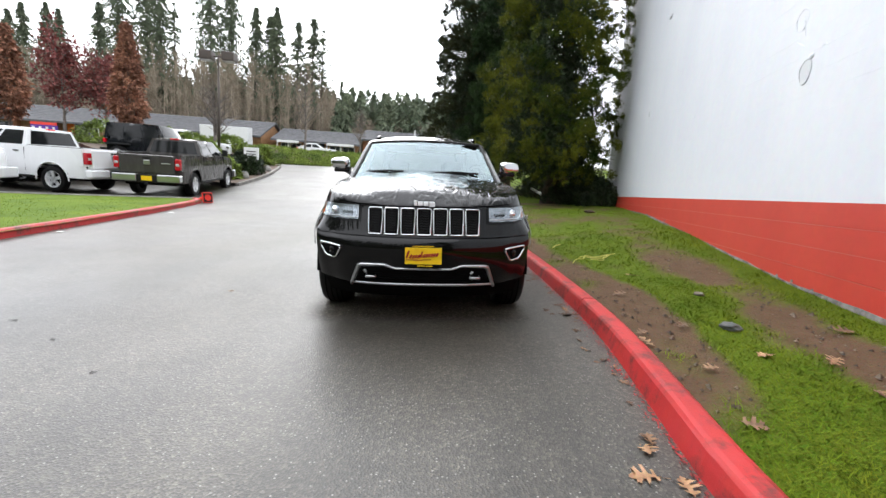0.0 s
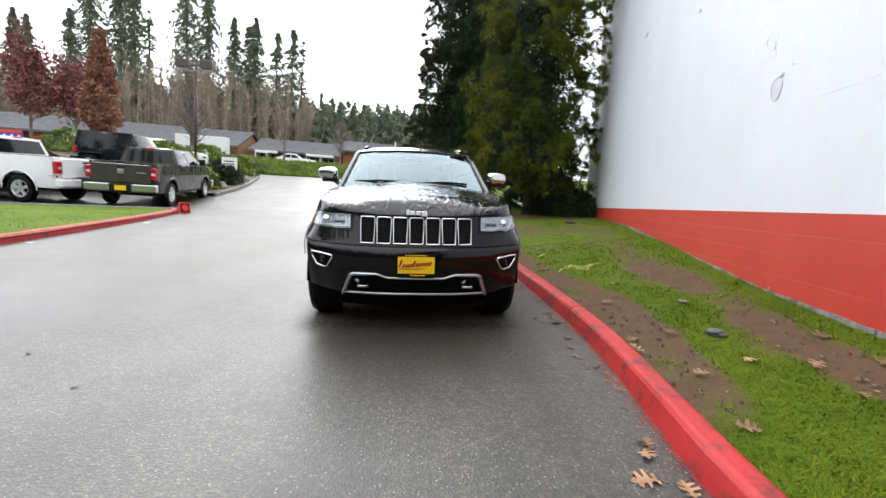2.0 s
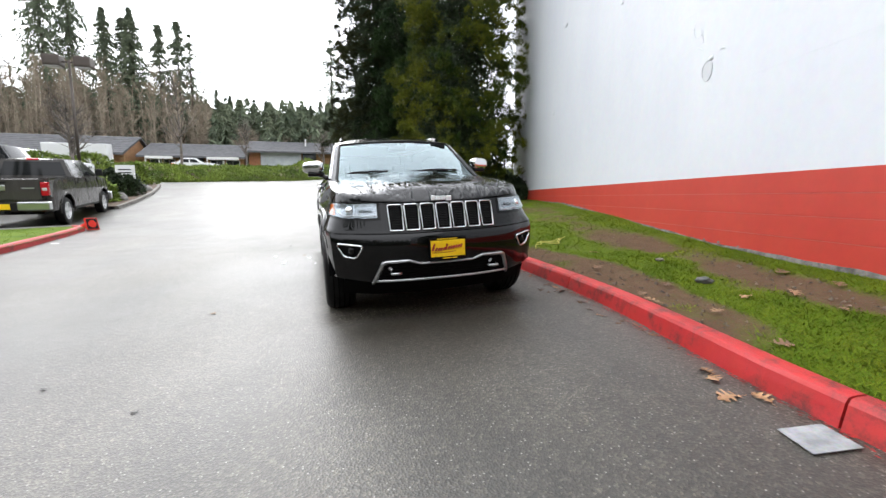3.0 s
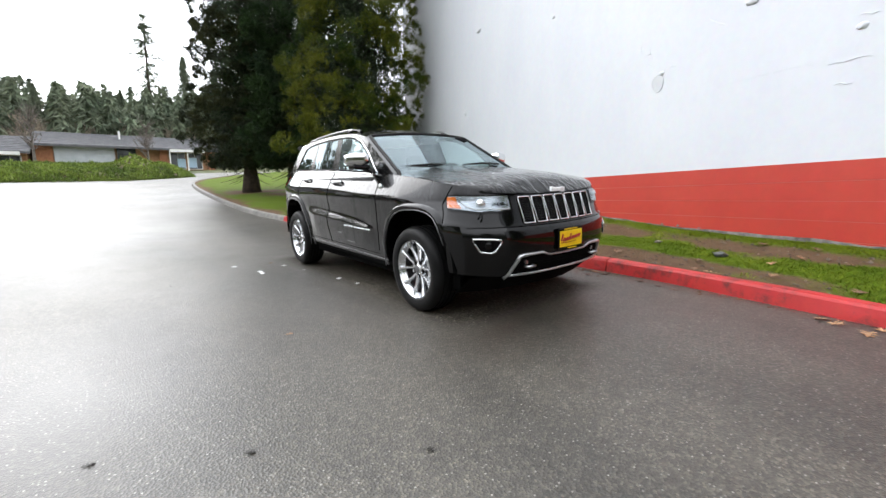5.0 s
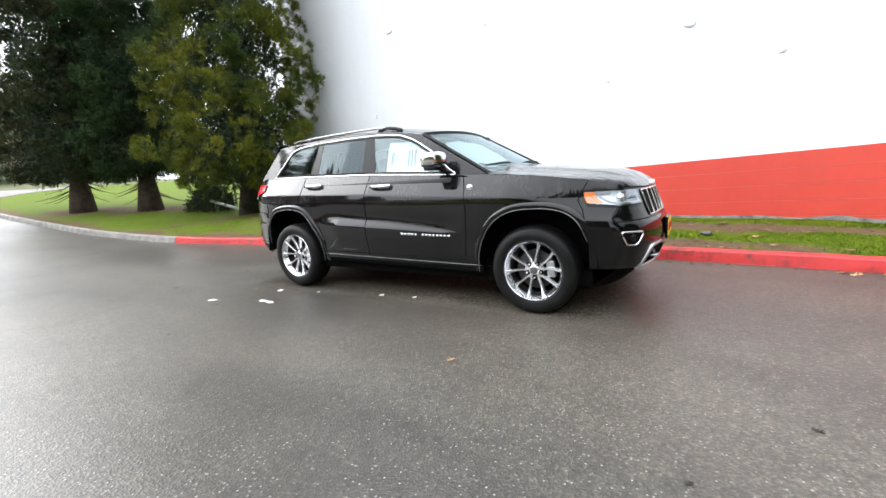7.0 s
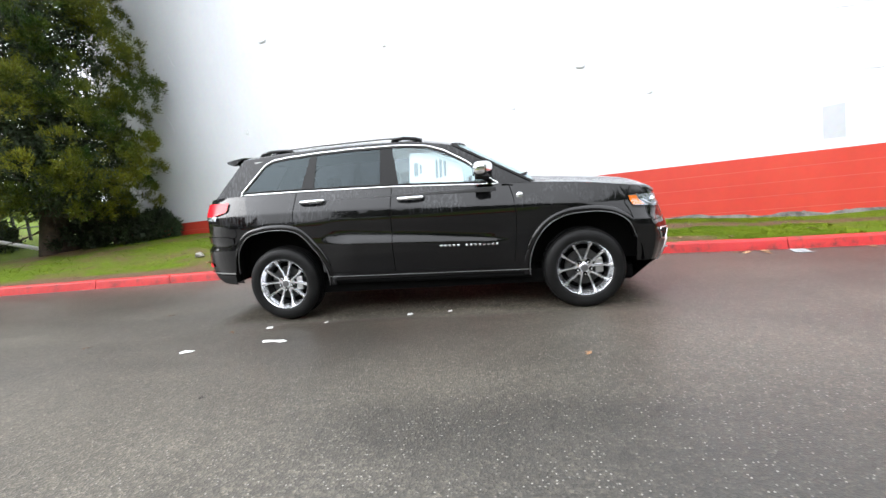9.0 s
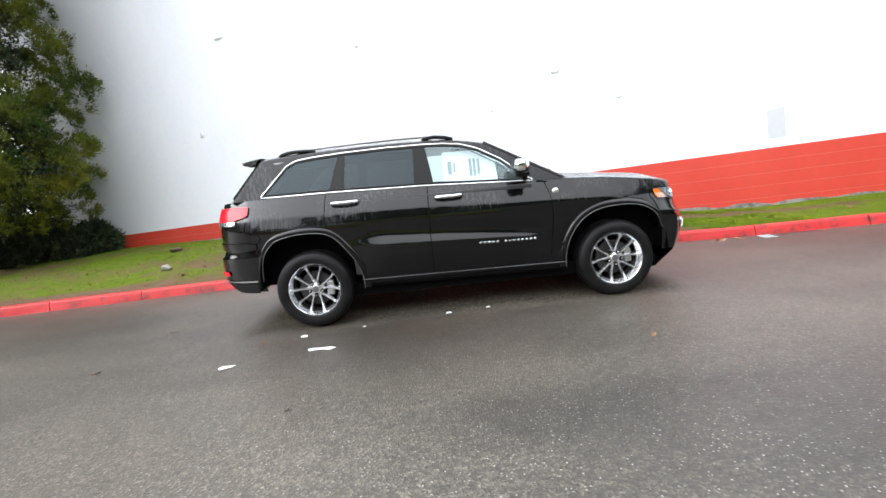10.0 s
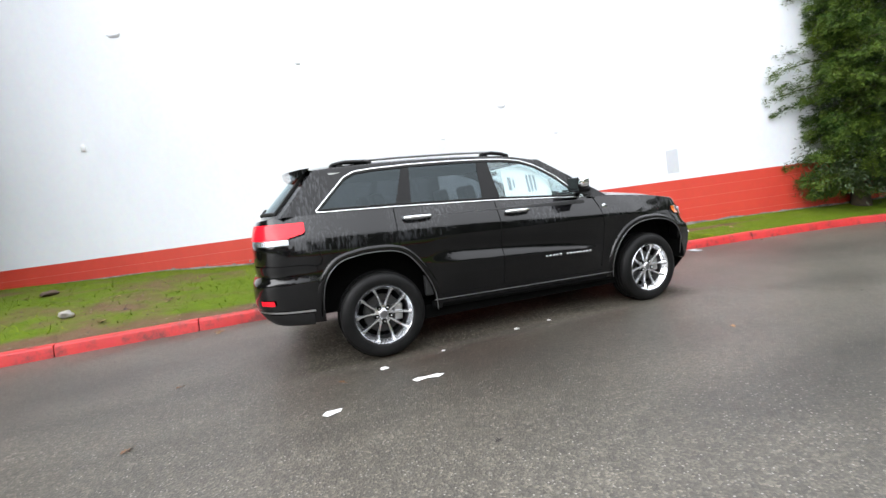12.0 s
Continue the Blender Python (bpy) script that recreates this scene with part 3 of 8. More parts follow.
LV_F = (-0.64, -0.76, -0.83, -0.865, -0.890, -0.893, -0.880, -0.855, -0.838, -0.805, -0.777, -0.760, -0.70, -0.66)
LV_R = (3.60, 3.71, 3.83, 3.89, 3.925, 3.93, 3.92, 3.89, 3.88, 3.89, 3.89, 3.89, 3.87, 3.81)
YC, NEXP, NOSE = 1.4, 5.6, 8.0
YA, YB = -0.45, 3.47


def ztop(y):
    return smooth_interp(y, Z_T_Y, Z_T_Z)


def bot_z(y):
    return interp(y, (-0.95, -0.55, -0.45, 0.48, 0.55, 2.4, 2.45, 3.4, 3.6, 3.9), (0.35, 0.40, 0.41, 0.36, 0.36, 0.375, 0.37, 0.38, 0.385, 0.40))


def side_x(y, z):
    """Half width of the lower body."""
    w, f, r = (smooth_interp(z, LV_Z, q) for q in (LV_W, LV_F, LV_R))
    t = min(abs((y - YC) / ((YC - f) if y < YC else (r - YC))), 0.9999)
    e = NOSE if y < YC else NEXP
    x = w * (1 - t**e) ** (1 / e)
    x -= 0.075 * min(max((0.20 - y) / 0.65, 0), 1) * min(max((z - 0.78) / 0.17, 0), 1)
    door = min(max((y - 0.62) / 0.25, 0), 1) * min(max((2.45 - y) / 0.3, 0), 1)
    crease = 0.700 + 0.045 * (y - 1.4)
    fh = interp(y, (0.62, 1.4, 2.3), (0.014, 0.055, 0.085))
    e = min(max((crease + fh - z) / fh, 0), 1)
    x += door * ((0.010 + 0.30 * fh) * e * min(max((z - 0.40) / 0.22, 0), 1) - 0.010 * math.exp(-((z - crease - fh - 0.05) / 0.06) ** 2))
    # shoulder: leans in above the handle line, tucks under below it
    zr = ztop(y) - 0.185
    flank = min(max((y + 0.3) / 0.5, 0), 1)
    x -= flank * (0.30 * max(0, z - zr) + 0.08 * min(max(zr - z, 0), 0.25))
    x += 0.004
    return x


def end_y(x, z, front=True):
    w, f, r = (smooth_interp(z, LV_Z, q) for q in (LV_W, LV_F, LV_R))
    e = NOSE if front else NEXP
    t = (1 - min(abs(x) / w, 0.9999) ** e) ** (1 / e)
    y = YC - (YC - f) * t if front else YC + (r - YC) * t
    if front:
        # shallow V of the nose, and the hollow under the grille
        y += 0.20 * (abs(x) / 0.9) ** 2.2
    else:
        y -= 0.05 * (abs(x) / 0.9) ** 2
    return y


def rim_y(s, z, front=True):
    """End skin at the share s of the way from the middle to the corner."""
    edge = YA if front else YB
    xb = side_x(edge, z)
    y = end_y(s * xb, z, front)
    if s > 0.8:
        a = min(1, (s - 0.8) / 0.2)
        y += a * a * (edge - end_y(xb, z, front))
    return y


def shell_pt(q, z, side=1, out=0.0):
    """A point on the skin: q runs from the nose's middle out to the corner and back along the side."""
    xb = side_x(YA, z)
    if q <= xb:
        p = Vector((q, rim_y(q / xb, z), z))
        qa, qb = max(q - 0.01, 0), min(q + 0.01, xb)
        d = Vector((qb - qa, rim_y(qb / xb, z) - rim_y(qa / xb, z), 0))
        nr = Vector((d.y, -d.x, 0)).normalized()
    else:
        y = YA + (q - xb)
        p = Vector((side_x(y, z), y, z))
        d = side_x(y + 0.02, z) - side_x(y - 0.02, z)
        nr = Vector((1, -d / 0.04, 0)).normalized()
    p = p + nr * out
    return Vector((p.x * side, p.y, p.z))


def finish(ob, angle=32):
    ob.data.polygons.foreach_set("use_smooth", [True] * len(ob.data.polygons))
    ob.data.set_sharp_from_angle(angle=radians(angle))
    return ob


WHEEL_R, WHEELBASE = 0.366, 2.897


ARCH_F = ((-10, 0, 26, 54, 72, 90, 105, 120, 132, 150, 190), (0.485, 0.488, 0.500, 0.522, 0.520, 0.513, 0.528, 0.552, 0.555, 0.515, 0.490))
ARCH_R = ((-10, 0, 14, 24, 42, 57, 72, 90, 112, 124, 134, 150, 190), (0.49, 0.490, 0.497, 0.518, 0.570, 0.585, 0.558, 0.543, 0.548, 0.525, 0.502, 0.488, 0.480))


def arch_r(ang, wy):
    """Radius of the squarish wheel opening at an angle from level, front or rear."""
    return smooth_interp(math.degrees(ang), *(ARCH_R if wy else ARCH_F))



def lower_shell(parent):
    cols = []
    nf, ns = 22, 150
    for side in (-1, 1):
        run = []
        for i in range(nf + 1):
            run.append(("f", i / nf))
        for i in range(1, ns + 1):
            run.append(("s", YA + (YB - YA) * i / ns))
        for i in range(1, nf + 1):
            run.append(("r", 1 - i / nf))
        cols.append((side, run))
    nz = 84
    bm = bmesh.new()
    for side, run in cols:
        grid = []
        for kind, s in run:
            col = []
            for k in range(nz + 1):
                if kind == "s":
                    y = s
                    z = bot_z(y) + (ztop(y) - bot_z(y)) * k / nz
                    x = side_x(y, z)
                else:
                    yedge = YA if kind == "f" else YB
                    f0 = -0.86 if kind == "f" else 3.78
                    guess = f0 + (yedge - f0) * s**4
                    z = bot_z(guess) + (ztop(guess) - bot_z(guess)) * k / nz
                    xb = side_x(yedge, z)
                    x = s * xb
                    y = rim_y(s, z, kind == "f")
                col.append(bm.verts.new((x * side, y, z)))
            grid.append(col)
        for i in range(len(grid) - 1):
            for k in range(nz):
                q = [grid[i][k], grid[i + 1][k], grid[i + 1][k + 1], grid[i][k + 1]]
                c = sum((v.co for v in q), Vector()) / 4
                if any(math.hypot(c.y - wy, c.z - WHEEL_R) < arch_r(math.atan2(c.z - WHEEL_R, c.y - wy), wy) + 0.012 and abs(c.x) > 0.7 and not (c.z < 0.50 and (c.y < -0.46 or c.y > WHEELBASE + 0.47)) for wy in (0, WHEELBASE)):
                    continue
                bm.faces.new(q if side > 0 else q[::-1])
        # ledge under the windows and behind the hood
        for i in range(len(grid) - 1):
            a, b = grid[i][nz].co, grid[i + 1][nz].co
            if min(a.y, b.y) > 0.35:
                v = [bm.verts.new(p) for p in (a, b, (b.x * 0.86, min(b.y, 3.55), b.z + 0.004), (a.x * 0.86, min(a.y, 3.55), a.z + 0.004))]
                bm.faces.new(v if side > 0 else v[::-1])
    bmesh.ops.remove_doubles(bm, verts=bm.verts[:], dist=0.0006)
    loose = [v for v in bm.verts if not v.link_faces]
    bmesh.ops.delete(bm, geom=loose, context="VERTS")
    return finish(part("body", bm, PAINT, parent, "glossy black painted steel"), 28)


def hood_z(x, y, s):
    """Hood: crowned, with a raised middle panel."""
    rise = smooth_interp(y, (-0.87, -0.83, -0.79, -0.70, -0.56, -0.44, -0.20, 0.04, 0.40, 0.60), (0.0, 0.028, 0.054, 0.086, 0.080, 0.064, 0.046, 0.040, 0.038, 0.050))
    bulge = 0.014 * min(max((0.56 - abs(s)) / 0.10, 0), 1) * min(1, max(0, (y + 0.80) / 0.4))
    return ztop(y) + rise * (1 - abs(s) ** 2.6) + bulge


def hood(parent):
    n, m = 44, 36
    verts, faces = [], []
    for j in range(m + 1):
        t = (j / m) ** 1.6
        for i in range(n + 1):
            s = -1 + 2 * i / n
            g = -0.86 + (YA + 0.86) * abs(s) ** 4
            zr = ztop(g)
            xb = side_x(YA, zr)
            yf = rim_y(abs(s), zr)
            ye = YA + (0.60 - YA) * t
            yy = g + (0.60 - g) * t
            yr = 0.60 - 0.13 * (1 - s * s)
            y = yf + (yr - yf) * t
            x = s * side_x(ye, ztop(yy))
            # the leading edge rolls down and forward
            d = max(0.0, 1 - (yy - g) / 0.085)
            roll = 1 - math.sqrt(max(0.0, 1 - d * d))
            side_fade = min(1, (1 - abs(s)) / 0.05)
            verts.append((x, y - 0.007 * d * side_fade, hood_z(x, yy, s) + 0.003 - roll * side_fade * interp(abs(s), (0, 0.5, 0.72, 0.95, 1), (0.006, 0.012, 0.034, 0.046, 0.02))))
    for j in range(m):
        for i in range(n):
            faces.append((j * (n + 1) + i, j * (n + 1) + i + 1, (j + 1) * (n + 1) + i + 1, (j + 1) * (n + 1) + i))
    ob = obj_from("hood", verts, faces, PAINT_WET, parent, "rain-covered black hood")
    finish(ob, 40)
    lip = [Vector(verts[i]) + Vector((0, 0.006, -0.004)) for i in range(2, n - 1)]
    obj_from("hood_gap", *tube(lip, 0.005, 4), DARK_VOID, parent)
    return ob


# greenhouse
def roof_z(y):
    return smooth_interp(y, (1.1, 1.3, 1.5, 1.9, 2.5, 3.0, 3.35, 3.6), (1.60, 1.668, 1.698, 1.715, 1.715, 1.703, 1.682, 1.64))


def gh_x(y, z):
    k = (z - 1.2) / 0.44
    st = lambda v: max(0, min(1, v)) ** 2 * (3 - 2 * max(0, min(1, v)))
    return 0.805 - 0.128 * k - 0.006 * k * k - 0.080 * st((y - 2.0) / 1.5) - 0.012 * st((1.15 - y) / 0.6)


def pillar_y(z):
    return 0.60 + (z - 1.262) * 1.78


def rear_pillar_y(z):
    return 3.66 - (z - 1.2) * 0.80


def gh_pt(s, k):
    """Side skin of the cabin: s from the windscreen pillar back to the tailgate, k from belt to roof edge."""
    y0, y1 = pillar_y(1.16), rear_pillar_y(1.27)
    zb = ztop(y0 + (y1 - y0) * s)
    yt = pillar_y(1.60) + (rear_pillar_y(1.59) - pillar_y(1.60)) * s
    ze = roof_z(yt) - 0.055
    z = zb + (ze - zb) * k
    y = pillar_y(z) + (rear_pillar_y(z) - pillar_y(z)) * s
    return Vector((gh_x(y, z), y, z))


DLO_LY, DLO_LZ = (0.72, 1.14, 1.74, 2.68, 3.36), (1.180, 1.202, 1.234, 1.260, 1.270)
DLO_UY = (0.76, 1.01, 1.22, 1.38, 1.55, 1.75, 2.10, 2.50, 2.82, 2.98, 3.07, 3.18, 3.335)
DLO_UZ = (1.200, 1.412, 1.535, 1.590, 1.612, 1.622, 1.627, 1.622, 1.608, 1.592, 1.550, 1.440, 1.282)


def dlo_low(y):
    return interp(y, DLO_LY, DLO_LZ)


def dlo_up(y):
    return interp(y, DLO_UY, DLO_UZ)


DLO0, DLO1 = 0.745, 3.335


def cabin(parent):
    bm = bmesh.new()
    ns, nk = 120, 26
    rings = {}
    for side in (-1, 1):
        grid = [[bm.verts.new((p.x * side, p.y, p.z)) for p in (gh_pt(i / ns, k / nk) for k in range(nk + 1))] for i in range(ns + 1)]
        rings[side] = grid
        for i in range(ns):
            for k in range(nk):
                q = [grid[i][k], grid[i + 1][k], grid[i + 1][k + 1], grid[i][k + 1]]
                c = sum((v.co for v in q), Vector()) / 4
                if DLO0 + 0.03 < c.y < DLO1 - 0.02 and dlo_low(c.y) + 0.012 < c.z < dlo_up(c.y) - 0.018:
                    continue
                bm.faces.new(q if side > 0 else q[::-1])
    # windscreen surround and tailgate
    nx = 40
    for front in (True, False):
        rows = []
        for k in range(nk + 1):
            p = gh_pt(0 if front else 1, k / nk)
            row = []
            for i in range(nx + 1):
                s = -1 + 2 * i / nx
                bow = (1 - s * s)
                y = p.y - 0.15 * bow * (1 - 0.5 * k / nk) if front else p.y + 0.18 * bow * (1 - 0.45 * k / nk)
                z = p.z + (0.035 * bow * (k / nk) if front else 0.035 * bow * (k / nk))
                row.append((bm.verts.new((p.x * s, y, z)), s))
            rows.append(row)
        for k in range(nk):
            for i in range(nx):
                sm = (rows[k][i][1] + rows[k][i + 1][1]) / 2
                if front and abs(sm) < 0.90 and k < nk - 1:
                    continue
                if not front and abs(sm) < 0.80 and 2 < k < nk - 3:
                    continue
                q = [rows[k][i][0], rows[k][i + 1][0], rows[k + 1][i + 1][0], rows[k + 1][i][0]]
                bm.faces.new(q if front else q[::-1])
    # roof
    nt = 60
    top = []
    for j in range(nt + 1):
        p = gh_pt(j / nt, 1)
        row = []
        for i in range(nx + 1):
            s = -1 + 2 * i / nx
            bow = 1 - s * s
            endf = max(0, 1 - j / 4) if j < 4 else 0
            y = p.y - 0.075 * bow * max(0, 1 - j / 12) + 0.099 * bow * max(0, 1 - (nt - j) / 12)
            z = p.z + 0.055 * (1 - abs(s) ** 3.2) * min(1, 0.64 + j / 20) * min(1, 0.64 + (nt - j) / 20)
            row.append(bm.verts.new((p.x * s, y, z)))
        top.append(row)
    for j in range(nt):
        for i in range(nx):
            bm.faces.new((top[j][i], top[j][i + 1], top[j + 1][i + 1], top[j + 1][i]))
    bmesh.ops.remove_doubles(bm, verts=bm.verts[:], dist=0.002)
    loose = [v for v in bm.verts if not v.link_faces]
    bmesh.ops.delete(bm, geom=loose, context="VERTS")
    return finish(part("cabin_shell", bm, PAINT, parent), 35)


def glazing(parent):
    def pane(name, y0, y1, side, off, material, label="", grow=0.0):
        n, m = 24, 8
        v, f = [], []
        lo0, hi0 = y0 if isinstance(y0, tuple) else (y0, y0)
        lo1, hi1 = y1 if isinstance(y1, tuple) else (y1, y1)
        for i in range(n + 1):
            ya, yb = lo0 + (lo1 - lo0) * i / n, hi0 + (hi1 - hi0) * i / n
            a, b = dlo_low(ya) - grow, dlo_up(yb) + grow
            for k in range(m + 1):
                y, z = ya + (yb - ya) * k / m, a + (b - a) * k / m
                v.append(((gh_x(y, z) + off) * side, y, z))
        for i in range(n):
            for k in range(m):
                q = (i * (m + 1) + k, (i + 1) * (m + 1) + k, (i + 1) * (m + 1) + k + 1, i * (m + 1) + k + 1)
                f.append(q if side > 0 else q[::-1])
        ob = obj_from(name, v, f, material, parent, label, True)
        if "glass" in material.name:
            ob.visible_shadow = False
        return ob

    for side in (-1, 1):
        pane("front_side_window", 0.76, (1.68, 1.74), side, 0.003, GLASS_CLEAR, "clear side glass")
        pane("rear_side_window", (1.835, 1.83), (2.54, 2.50), side, 0.003, GLASS_DARK, "dark privacy glass")
        pane("quarter_window", (2.66, 2.54), DLO1, side, 0.003, GLASS_DARK, "dark privacy glass")
        pane("door_pillar", (1.665, 1.725), (1.85, 1.84), side, 0.006, GLOSS_BLACK, "gloss black pillar")
        pane("rear_door_pillar", (2.53, 2.49), (2.675, 2.555), side, 0.006, GLOSS_BLACK, "gloss black pillar")
        loop = [(y, dlo_low(y)) for y in np.linspace(DLO0 - 0.02, DLO1, 40)] + [(y, dlo_up(y)) for y in np.linspace(DLO1 - 0.004, DLO0, 80)]
        pts = [((gh_x(y, z) + 0.006) * side, y, z) for y, z in loop]
        v, f = tube(pts, 0.0085, 6, closed=True)
        obj_from("window_trim", v, f, CHROME, parent, "bright chrome window trim", True)
        # black seal inside the bright trim
        loop = [(y, dlo_low(y) + 0.018) for y in np.linspace(DLO0 + 0.03, DLO1 - 0.035, 40)] + [(y, dlo_up(y) - 0.018) for y in np.linspace(DLO1 - 0.035, DLO0 + 0.03, 80)]
        v, f = tube([((gh_x(y, z) + 0.002) * side, y, z) for y, z in loop], 0.011, 5, closed=True)
        obj_from("window_seal", v, f, MATT_BLACK, parent)
    for front in (True, False):
        nx, nk = 30, 14
        v, f, ring = [], [], []
        smax, k0, k1 = (0.93, -0.02, 0.985) if front else (0.82, 0.09, 0.90)
        for k in range(nk + 1):
            kk = k0 + (k1 - k0) * k / nk
            p = gh_pt(0 if front else 1, kk)
            for i in range(nx + 1):
                s = smax * (-1 + 2 * i / nx)
                bow = 1 - s * s
                y = p.y - 0.15 * bow * (1 - 0.5 * kk) - 0.004 if front else p.y + 0.18 * bow * (1 - 0.45 * kk) + 0.004
                v.append((p.x * s, y, p.z + 0.035 * bow * kk + 0.004))
        for k in range(nk):
            for i in range(nx):
                q = (k * (nx + 1) + i, k * (nx + 1) + i + 1, (k + 1) * (nx + 1) + i + 1, (k + 1) * (nx + 1) + i)
                f.append(q if front else q[::-1])
        ob = obj_from("windscreen" if front else "rear_window", v, f, GLASS_SCREEN if front else GLASS_DARK, parent, "sloping clear windscreen" if front else "dark tailgate glass", True)
        ob.visible_shadow = False
        edge = [v[i] for i in range(nx + 1)] + [v[(k + 1) * (nx + 1) - 1] for k in range(1, nk + 1)] + [v[nk * (nx + 1) + i] for i in range(nx - 1, -1, -1)] + [v[k * (nx + 1)] for k in range(nk - 1, 0, -1)]
        tv, tf = tube(edge, 0.016, 5, closed=True)
        obj_from("glass_seal", tv, tf, MATT_BLACK, parent)


def patch(name, q0, q1, lo, hi, side, out, material, parent, label="", n=24, m=8, thick=0.0):
    """A panel laid on the skin between heights lo(u) and hi(u), u from 0 at q0 to 1 at q1."""
    v, f = [], []
    for i in range(n + 1):
        u = i / n
        q = q0 + (q1 - q0) * u
        for k in range(m + 1):
            z = lo(u) + (hi(u) - lo(u)) * k / m
            v.append(shell_pt(q, z, side, out))
    for i in range(n):
        for k in range(m):
            q = (i * (m + 1) + k, (i + 1) * (m + 1) + k, (i + 1) * (m + 1) + k + 1, i * (m + 1) + k + 1)
            f.append(q if side > 0 else q[::-1])
    return finish(obj_from(name, v, f, material, parent, label), 40)


def line_on(pts, radius, out, side=1, closed=False, sides=6):
    return tube([shell_pt(q, z, side, out) for q, z in pts], radius, sides, closed=closed)


def signed_pt(x, z, out):
    return shell_pt(abs(x), z, 1 if x >= 0 else -1, out)


def dense(loop, step=0.03, closed=True):
    out = []
    for a, b in zip(loop, loop[1:] + (loop[:1] if closed else [])):
        n = max(1, int(math.dist(a, b) / step))
        out += [tuple(a[k] + (b[k] - a[k]) * i / n for k in range(len(a))) for i in range(n)]
    if not closed:
        out.append(loop[-1])
    return out


def nose(parent):
    # seven upright slots, each a bright ring round dark mesh
    for i in range(7):
        cx = (i - 3) * 0.1255
        w, z0, z1, r = 0.0535, 0.772, 0.968, 0.013
        rim = []
        for sx, sz, a0 in ((1, 1, 0), (-1, 1, 90), (-1, -1, 180), (1, -1, 270)):
            for a in (0, 30, 60, 90):
                ang = radians(a0 + a)
                rim.append((cx + sx * (w - r) + r * math.cos(ang), ((z1 - r) if sz > 0 else (z0 + r)) + r * math.sin(ang)))
        taper = lambda x, z: cx + (x - cx) * (0.97 + 0.03 * (z - z0) / (z1 - z0))
        ring = [signed_pt(taper(x, z), z, 0.008) for x, z in rim]
        v, f = tube(ring, 0.0064, 6, closed=True)
        slot = obj_from("grille_slot", v, f, CHROME, parent, "chrome-ringed upright slot", True)
        flat = [signed_pt(taper(x, z), z, 0.003) for x, z in rim]
        c = sum(flat, Vector()) / len(flat)
        obj_from("slot_backing", flat + [c], [(k, (k + 1) % len(flat), len(flat)) for k in range(len(flat))], DARK_VOID, slot)
        bars = []
        for k in range(9):
            z = z0 + 0.022 + k * 0.019
            for sgn in (-1, 1):
                a = [signed_pt(cx + sgn * u * 0.9, z + 0.012 * ((j + (sgn > 0)) % 2), 0.005) for j, u in enumerate((0.0, 0.02, 0.04))]
                bars.append(tube(a, 0.0028, 4))
        obj_from("slot_mesh", *joined(bars), MATT_BLACK, slot)
    # lower edge of the grille panel
    v, f = line_on([(q, 0.752 + 0.010 * (q / 0.9) ** 2) for q in np.linspace(0, 0.84, 30)], 0.005, 0.004)
    v2, f2 = line_on([(q, 0.752 + 0.010 * (q / 0.9) ** 2) for q in np.linspace(0, 0.84, 30)], 0.005, 0.004, -1)
    obj_from("bumper_seam", *joined([(v, f), (v2, f2)]), GLOSS_BLACK, parent)
    for side in (-1, 1):
        # headlamp: dark bezel, reflector, bright bracket, projector, amber end and lens
        lo = lambda u: interp(u, (0, 0.3, 0.42, 0.6, 1.0), (0.878, 0.872, 0.880, 0.872, 0.905))
        hi = lambda u: interp(u, (0, 0.5, 0.85, 1.0), (0.982, 0.984, 0.990, 0.988))
        q0, q1 = 0.512, 0.868
        bez = patch("headlamp_bezel", q0 - 0.02, q1 + 0.012, lambda u: lo(u) - 0.02, lambda u: hi(u) + 0.012, side, 0.0025, GLOSS_BLACK, parent)
        lamp = patch("headlamp", q0, q1, lo, hi, side, 0.006, REFLECTOR, parent, "clear headlamp with an amber end")
        patch("lamp_inner", q0 + 0.04, q0 + 0.13, lambda u: 0.915, lambda u: 0.935, side, 0.011, GLOSS_BLACK, lamp)
        patch("turn_signal", q0 + 0.300, q1 + 0.004, lambda u: lo(0.90 + 0.10 * u) + 0.004, lambda u: hi(0.9) - 0.004, side, 0.011, AMBER, lamp, "amber side marker", 8, 4)
        proj = []
        c = shell_pt(q0 + 0.20, 0.930, side, 0.004)
        c2 = shell_pt(q0 + 0.20, 0.930, side, 0.022)
        d = (c2 - c).normalized()
        for ra, rb, o in ((0.040, 0.032, 0.0), (0.030, 0.010, 0.010)):
            proj.append(tube([c + d * o, c + d * (o + 0.012)], [ra, rb], 20))
        obj_from("projector", *joined(proj), CHROME, lamp, "round projector lens", True)
        strip = [(q0 + 0.01, 0.890), (q0 + 0.12, 0.886), (q0 + 0.15, 0.896), (q0 + 0.24, 0.892), (q0 + 0.275, 0.915), (q0 + 0.29, 0.955), (q0 + 0.29, 0.975)]
        v, f = line_on(dense(strip, 0.02, False), 0.006, 0.012, side)
        obj_from("light_strip", v, f, WHITE_LENS, lamp, "white light strip", True)
        ln = patch("lamp_lens", q0, q1, lo, hi, side, 0.019, LENS, lamp, "clear outer lens")
        ln.visible_shadow = False
        # fog lamp
        loop = [(0.818, 0.680), (0.650, 0.666), (0.642, 0.654), (0.684, 0.580), (0.706, 0.570), (0.764, 0.578), (0.780, 0.588), (0.824, 0.666)]
        v, f = line_on(dense(loop, 0.02), 0.0085, 0.008, side, True)
        fog = obj_from("fog_lamp", v, f, CHROME, parent, "chrome-ringed fog lamp", True)
        fl = [shell_pt(q, z, side, 0.003) for q, z in dense(loop, 0.02)]
